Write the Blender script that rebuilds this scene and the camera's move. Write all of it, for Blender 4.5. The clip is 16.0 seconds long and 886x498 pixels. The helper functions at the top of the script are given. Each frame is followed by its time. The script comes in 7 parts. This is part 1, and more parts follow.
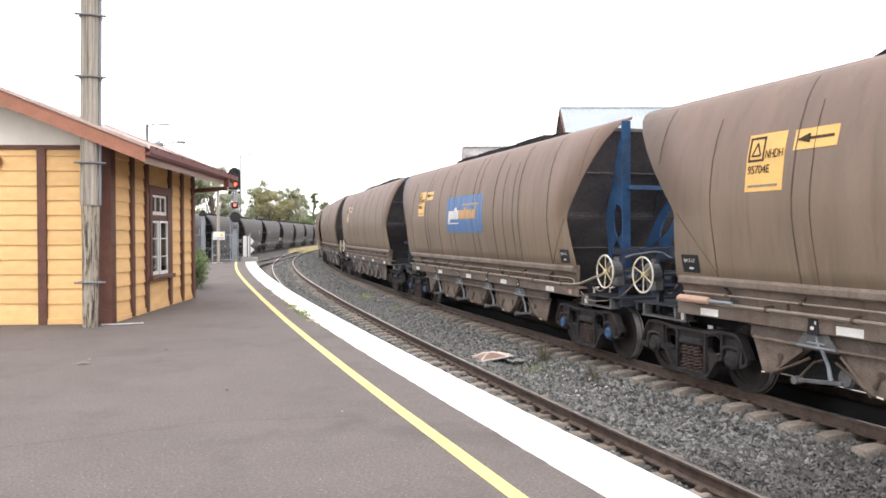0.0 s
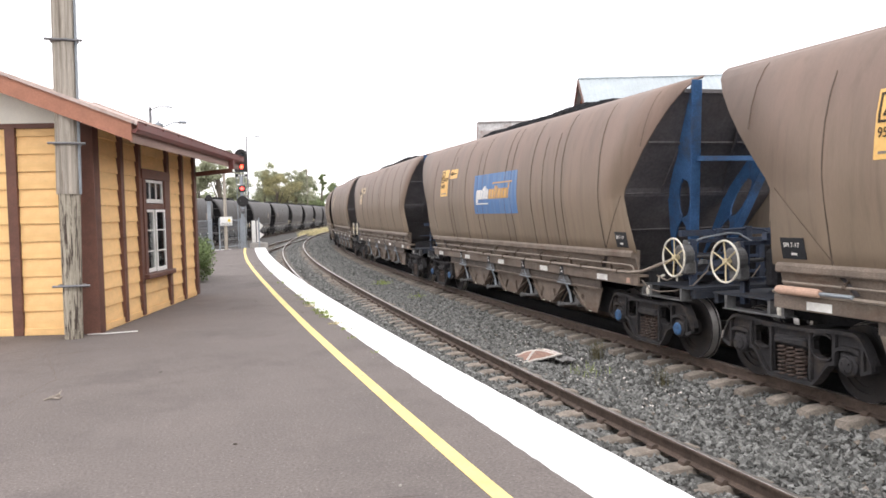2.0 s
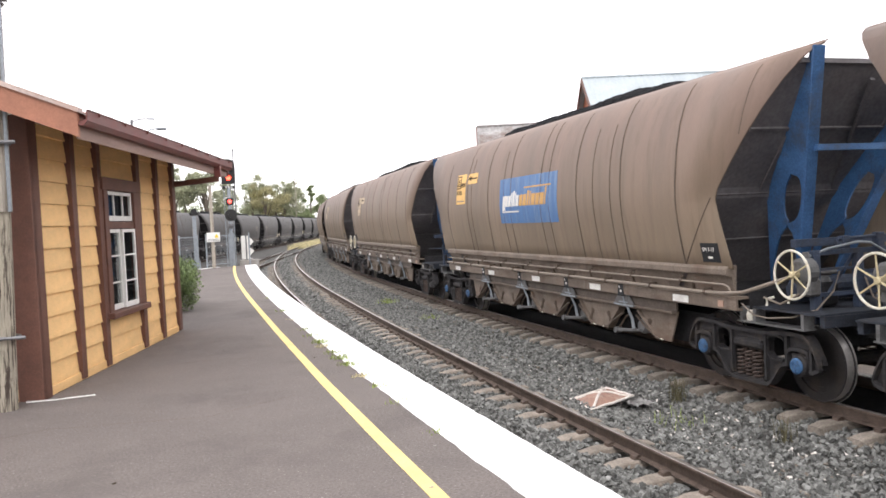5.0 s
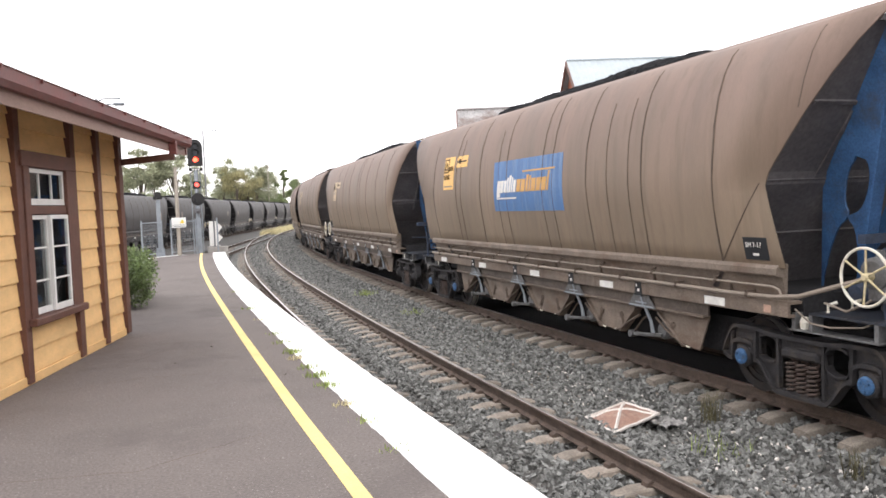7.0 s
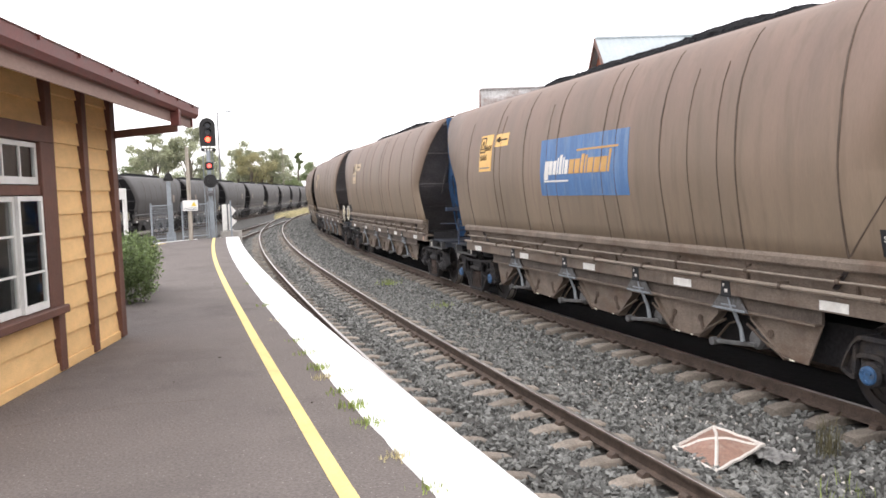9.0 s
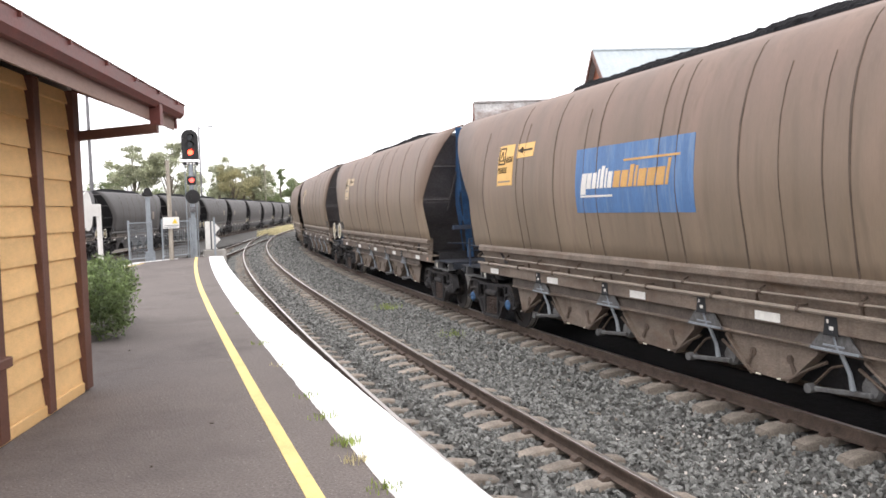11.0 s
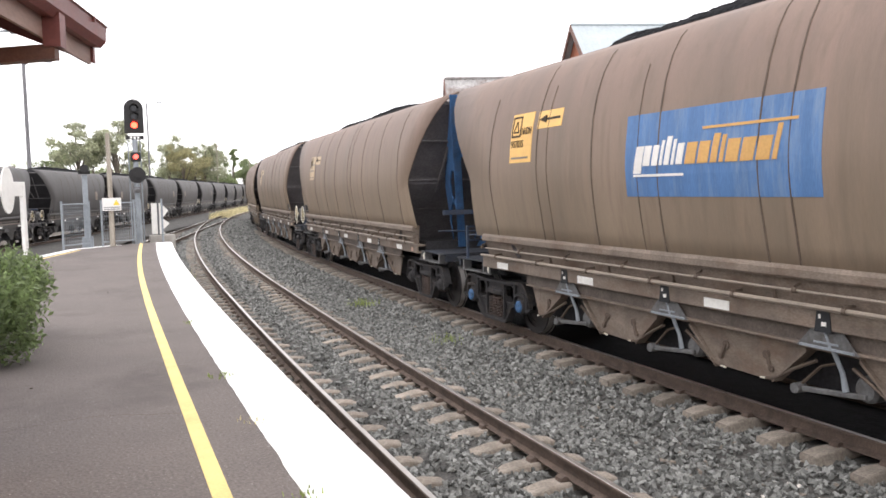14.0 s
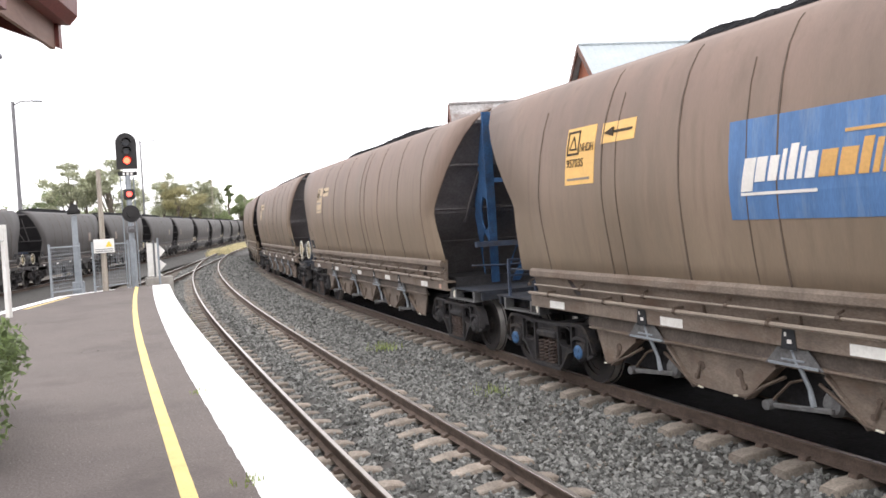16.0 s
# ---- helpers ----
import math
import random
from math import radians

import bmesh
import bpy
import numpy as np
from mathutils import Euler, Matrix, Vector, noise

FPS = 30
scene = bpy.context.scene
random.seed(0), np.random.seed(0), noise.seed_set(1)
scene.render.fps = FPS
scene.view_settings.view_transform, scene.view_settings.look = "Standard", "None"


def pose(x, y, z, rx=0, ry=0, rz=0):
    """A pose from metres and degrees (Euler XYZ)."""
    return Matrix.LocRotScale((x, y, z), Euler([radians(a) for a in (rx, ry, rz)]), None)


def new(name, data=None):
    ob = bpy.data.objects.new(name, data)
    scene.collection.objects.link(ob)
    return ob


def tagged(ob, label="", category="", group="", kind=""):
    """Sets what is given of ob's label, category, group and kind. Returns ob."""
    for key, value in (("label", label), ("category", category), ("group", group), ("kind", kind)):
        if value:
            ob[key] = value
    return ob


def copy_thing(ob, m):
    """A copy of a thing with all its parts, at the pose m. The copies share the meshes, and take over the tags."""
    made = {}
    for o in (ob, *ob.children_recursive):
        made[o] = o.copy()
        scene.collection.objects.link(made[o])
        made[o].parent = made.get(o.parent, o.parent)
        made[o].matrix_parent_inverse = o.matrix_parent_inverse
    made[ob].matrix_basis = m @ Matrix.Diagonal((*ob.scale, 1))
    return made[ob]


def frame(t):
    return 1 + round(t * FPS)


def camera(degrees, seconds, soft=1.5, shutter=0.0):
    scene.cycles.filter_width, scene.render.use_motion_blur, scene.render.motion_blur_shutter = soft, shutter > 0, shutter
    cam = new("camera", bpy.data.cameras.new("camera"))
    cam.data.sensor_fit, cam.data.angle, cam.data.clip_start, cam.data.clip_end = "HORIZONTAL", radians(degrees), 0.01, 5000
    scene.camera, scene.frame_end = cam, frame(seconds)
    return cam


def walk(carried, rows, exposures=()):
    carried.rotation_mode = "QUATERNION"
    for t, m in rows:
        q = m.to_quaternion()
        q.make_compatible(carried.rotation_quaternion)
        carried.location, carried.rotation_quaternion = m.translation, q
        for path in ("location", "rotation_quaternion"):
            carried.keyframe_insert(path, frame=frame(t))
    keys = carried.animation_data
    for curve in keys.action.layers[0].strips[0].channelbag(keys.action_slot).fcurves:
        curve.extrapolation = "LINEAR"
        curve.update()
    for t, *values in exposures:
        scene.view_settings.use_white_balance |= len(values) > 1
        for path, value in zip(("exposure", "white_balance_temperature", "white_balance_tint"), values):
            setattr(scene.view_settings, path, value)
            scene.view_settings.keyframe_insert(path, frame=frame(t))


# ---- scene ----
cam = camera(57.8, 16.0, soft=1.65)
METRES, EYE, TILT, LEAN, TURN = 16.0, 1.5, 3.5, 0.0, -20.1
EXPOSURES = [(0.0, 0.0), (1.0, 0.0), (1.5, -0.15), (1.8, -0.1), (2.4, 0.0), (16.0, 0.0)]
ROWS = [
    (0.0, 0.0, 0.0, 0.0, -0.0, -4.63, 0.05),
    (0.5, -0.0056, 0.0363, -0.0012, 0.9, -5.19, 1.49),
    (1.0, -0.0131, 0.0659, -0.0012, 1.67, -4.63, 1.08),
    (1.5, -0.026, 0.0982, -0.0014, -0.68, -5.01, 0.58),
    (2.0, -0.0322, 0.1309, -0.0018, 0.49, -6.17, 1.37),
    (2.5, -0.0434, 0.1633, -0.0036, 1.24, -6.47, 0.73),
    (3.0, -0.0542, 0.1918, -0.0049, 0.23, -7.24, 0.6),
    (3.5, -0.0607, 0.2214, -0.0045, 4.29, -7.28, 2.2),
    (4.0, -0.0707, 0.2504, -0.0052, 1.98, -5.69, 1.27),
    (4.5, -0.0768, 0.2816, -0.0069, 0.49, -5.4, 2.22),
    (7.0, -0.0986, 0.426, -0.014, -2.27, -6.64, 2.07),
    (7.5, -0.1024, 0.4573, -0.0159, -1.49, -6.88, 2.11),
    (8.0, -0.1106, 0.4861, -0.0177, -1.24, -6.85, 1.68),
    (8.5, -0.1185, 0.5148, -0.0199, -2.24, -6.7, 2.25),
    (9.0, -0.1237, 0.5433, -0.0214, -1.25, -7.73, 1.76),
    (11.5, -0.1707, 0.6932, -0.03, -2.73, -5.93, 1.66),
    (12.0, -0.1789, 0.722, -0.0323, -2.4, -5.34, 1.45),
    (12.5, -0.1855, 0.7492, -0.0346, -3.97, -5.73, 1.74),
    (13.0, -0.188, 0.781, -0.0362, -4.23, -7.67, 1.34),
    (13.5, -0.1945, 0.8124, -0.0383, -5.49, -7.41, 0.72),
    (14.0, -0.1996, 0.8445, -0.0405, -5.75, -7.83, 0.89),
    (14.5, -0.207, 0.8775, -0.0422, -4.47, -7.34, 0.74),
    (15.0, -0.2182, 0.9051, -0.0421, -6.81, -5.83, 1.4),
    (15.5, -0.2231, 0.9366, -0.0436, -6.82, -6.08, 2.24),
    (16.0, -0.2314, 0.9677, -0.0463, -6.24, -5.75, 2.65),
]
walk(cam, [(t, pose(0, 0, EYE, TILT, LEAN, TURN) @ pose(METRES * x, METRES * y, METRES * z, 90 + pitch, roll, yaw)) for t, x, y, z, yaw, pitch, roll in ROWS], EXPOSURES)

# ---- light: bright overcast sky ----
world = bpy.data.worlds.new("overcast")
scene.world = world
world.use_nodes = True
wn = world.node_tree
wn.nodes.clear()
sky = wn.nodes.new("ShaderNodeTexSky")
sky.sky_type, sky.sun_disc = "NISHITA", False
sky.sun_elevation, sky.sun_rotation = radians(48), radians(200)
clear_bg = wn.nodes.new("ShaderNodeBackground")
clear_bg.inputs[1].default_value = 0.12
cloud_bg = wn.nodes.new("ShaderNodeBackground")
cloud_bg.inputs[0].default_value = (1.0, 0.97, 0.995, 1)
cloud_bg.inputs[1].default_value = 2.3
sky_mix = wn.nodes.new("ShaderNodeMixShader")
sky_mix.inputs[0].default_value = 0.9
sky_out = wn.nodes.new("ShaderNodeOutputWorld")
wn.links.new(sky.outputs[0], clear_bg.inputs[0])
wn.links.new(clear_bg.outputs[0], sky_mix.inputs[1])
wn.links.new(cloud_bg.outputs[0], sky_mix.inputs[2])
wn.links.new(sky_mix.outputs[0], sky_out.inputs[0])
sun = new("sun", bpy.data.lights.new("sun", "SUN"))
sun.data.energy, sun.data.angle, sun.data.color = 1.0, radians(25), (1.0, 0.96, 0.9)
sun.rotation_euler = (radians(42), 0, radians(-20))

# ---- materials ----


def mat(name, colour, rough=0.7, metal=0.0, spread=0.18, scale=3.0, grain=60.0, bump=0.15, stain=None, stain_amount=0.35, stretch=(1, 1, 1), island=0.0, objvar=0.0, spec=0.4, stain_scale=None, specks=None, gmix=None, streaks=None, hue_and_light=None):
    """Base colour with large blotches, fine grain, a stain colour and relief."""
    m = bpy.data.materials.new(name)
    m.use_nodes = True
    nt = m.node_tree
    nd, ln = nt.nodes, nt.links
    bsdf = nd["Principled BSDF"]
    bsdf.inputs["Roughness"].default_value = rough
    bsdf.inputs["Metallic"].default_value = metal
    bsdf.inputs["Specular IOR Level"].default_value = spec
    co = nd.new("ShaderNodeTexCoord")
    mp = nd.new("ShaderNodeMapping")
    mp.inputs["Scale"].default_value = stretch
    ln.new(co.outputs["Object"], mp.inputs[0])
    big = nd.new("ShaderNodeTexNoise")
    big.inputs["Scale"].default_value, big.inputs["Detail"].default_value = scale, 6
    big.inputs["Roughness"].default_value = 0.62
    fine = nd.new("ShaderNodeTexNoise")
    fine.inputs["Scale"].default_value, fine.inputs["Detail"].default_value = grain, 4
    ln.new(mp.outputs[0], big.inputs[0])
    ln.new(mp.outputs[0], fine.inputs[0])
    ramp = nd.new("ShaderNodeValToRGB")
    lo = [max(0, c * (1 - spread * 1.6)) for c in colour] + [1]
    hi = [min(1, c * (1 + spread * 1.1)) for c in colour] + [1]
    ramp.color_ramp.elements[0].position, ramp.color_ramp.elements[0].color = 0.3, lo
    ramp.color_ramp.elements[1].position, ramp.color_ramp.elements[1].color = 0.7, hi
    ln.new(big.outputs[0], ramp.inputs[0])
    last = ramp.outputs[0]
    gm = nd.new("ShaderNodeMix")
    gm.data_type, gm.blend_type = "RGBA", "MULTIPLY"
    gm.inputs["Factor"].default_value = gmix or min(1.0, spread * 2.2)
    gr = nd.new("ShaderNodeValToRGB")
    gr.color_ramp.elements[0].position, gr.color_ramp.elements[0].color = 0.35, (0.55, 0.55, 0.55, 1)
    gr.color_ramp.elements[1].position, gr.color_ramp.elements[1].color = 0.65, (1.15, 1.15, 1.15, 1)
    ln.new(fine.outputs[0], gr.inputs[0])
    ln.new(last, gm.inputs["A"])
    ln.new(gr.outputs[0], gm.inputs["B"])
    last = gm.outputs["Result"]
    if specks:
        # grit: a speck colour, the size of the grains and the share that they cover
        sc_, size_, cut = specks
        pn = nd.new("ShaderNodeTexNoise")
        pn.inputs["Scale"].default_value, pn.inputs["Detail"].default_value = size_, 2
        ln.new(co.outputs["Object"], pn.inputs[0])
        pr = nd.new("ShaderNodeValToRGB")
        pr.color_ramp.elements[0].position, pr.color_ramp.elements[1].position = cut, cut + 0.05
        ln.new(pn.outputs[0], pr.inputs[0])
        px = nd.new("ShaderNodeMix")
        px.data_type = "RGBA"
        ln.new(pr.outputs[0], px.inputs["Factor"])
        ln.new(last, px.inputs["A"])
        px.inputs["B"].default_value = (*sc_, 1)
        last = px.outputs["Result"]
    if stain:
        sn = nd.new("ShaderNodeTexNoise")
        sn.inputs["Scale"].default_value, sn.inputs["Detail"].default_value = stain_scale or scale * 0.8, 8
        sn.inputs["Roughness"].default_value = 0.7
        off = nd.new("ShaderNodeVectorMath")
        off.inputs[1].default_value = (7.3, 2.1, 4.7)
        ln.new(mp.outputs[0], off.inputs[0])
        ln.new(off.outputs[0], sn.inputs[0])
        sr = nd.new("ShaderNodeValToRGB")
        sr.color_ramp.elements[0].position, sr.color_ramp.elements[1].position = 0.5, 0.72
        sr.color_ramp.elements[1].color = (stain_amount * 2, stain_amount * 2, stain_amount * 2, 1)
        ln.new(sn.outputs[0], sr.inputs[0])
        sm = nd.new("ShaderNodeMix")
        sm.data_type, sm.clamp_factor = "RGBA", True
        ln.new(sr.outputs[0], sm.inputs["Factor"])
        ln.new(last, sm.inputs["A"])
        sm.inputs["B"].default_value = (*stain, 1)
        last = sm.outputs["Result"]
    if hue_and_light:
        # hue drift with height, plus painted light: lighter low down, darker near the top
        z0_, z1_, low_, high_ = hue_and_light
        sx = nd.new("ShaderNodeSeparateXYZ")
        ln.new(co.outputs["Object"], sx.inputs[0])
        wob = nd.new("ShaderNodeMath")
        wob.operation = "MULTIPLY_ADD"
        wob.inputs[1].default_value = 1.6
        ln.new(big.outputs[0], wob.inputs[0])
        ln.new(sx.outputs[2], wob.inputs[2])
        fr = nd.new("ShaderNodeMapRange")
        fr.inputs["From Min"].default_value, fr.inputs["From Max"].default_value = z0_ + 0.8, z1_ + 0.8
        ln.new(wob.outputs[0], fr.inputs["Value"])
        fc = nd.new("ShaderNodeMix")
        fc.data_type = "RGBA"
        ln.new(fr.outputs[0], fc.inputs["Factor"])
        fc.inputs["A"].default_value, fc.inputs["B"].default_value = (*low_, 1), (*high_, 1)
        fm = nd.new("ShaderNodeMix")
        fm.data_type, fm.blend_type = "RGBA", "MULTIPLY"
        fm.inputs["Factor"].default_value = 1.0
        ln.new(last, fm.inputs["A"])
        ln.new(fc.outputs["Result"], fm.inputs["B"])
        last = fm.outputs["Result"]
    if streaks:
        # runs of rust and dust down the sheet: colour, how many to the metre, share
        sc_, many, amount = streaks
        km = nd.new("ShaderNodeMapping")
        km.inputs["Scale"].default_value = (many, many, 0.35)
        ln.new(co.outputs["Object"], km.inputs[0])
        kn = nd.new("ShaderNodeTexNoise")
        kn.inputs["Scale"].default_value, kn.inputs["Detail"].default_value = 1.0, 5
        ln.new(km.outputs[0], kn.inputs[0])
        kr = nd.new("ShaderNodeMapRange")
        kr.inputs["From Min"].default_value, kr.inputs["From Max"].default_value, kr.inputs["To Max"].default_value = 0.52, 0.78, amount
        ln.new(kn.outputs[0], kr.inputs["Value"])
        kx = nd.new("ShaderNodeMix")
        kx.data_type = "RGBA"
        ln.new(kr.outputs[0], kx.inputs["Factor"])
        ln.new(last, kx.inputs["A"])
        kx.inputs["B"].default_value = (*sc_, 1)
        last = kx.outputs["Result"]
    if island or objvar:
        src = nd.new("ShaderNodeNewGeometry").outputs["Random Per Island"] if island else nd.new("ShaderNodeObjectInfo").outputs["Random"]
        amount = island or objvar
        mr = nd.new("ShaderNodeMapRange")
        mr.inputs["To Min"].default_value, mr.inputs["To Max"].default_value = 1 - amount, 1 + amount
        ln.new(src, mr.inputs["Value"])
        vm = nd.new("ShaderNodeVectorMath")
        vm.operation = "SCALE"
        ln.new(last, vm.inputs[0])
        ln.new(mr.outputs[0], vm.inputs["Scale"])
        last = vm.outputs[0]
    ln.new(last, bsdf.inputs["Base Color"])
    if bump:
        bp = nd.new("ShaderNodeBump")
        bp.inputs["Strength"].default_value, bp.inputs["Distance"].default_value = bump, 0.02
        ln.new(fine.outputs[0], bp.inputs["Height"])
        ln.new(bp.outputs[0], bsdf.inputs["Normal"])
        rr = nd.new("ShaderNodeMapRange")
        rr.inputs["To Min"].default_value, rr.inputs["To Max"].default_value = max(0, rough - 0.12), min(1, rough + 0.12)
        ln.new(big.outputs[0], rr.inputs["Value"])
        ln.new(rr.outputs[0], bsdf.inputs["Roughness"])
    return m


def glow(name, colour, strength):
    m = bpy.data.materials.new(name)
    m.use_nodes = True
    b = m.node_tree.nodes["Principled BSDF"]
    b.inputs["Base Color"].default_value = (*colour, 1)
    b.inputs["Emission Color"].default_value = (*colour, 1)
    b.inputs["Emission Strength"].default_value = strength
    return m


def glassy(name, colour):
    m = bpy.data.materials.new(name)
    m.use_nodes = True
    b = m.node_tree.nodes["Principled BSDF"]
    b.inputs["Base Color"].default_value = (*colour, 1)
    b.inputs["Roughness"].default_value = 0.02
    b.inputs["Transmission Weight"].default_value = 1.0
    b.inputs["IOR"].default_value = 1.45
    return m


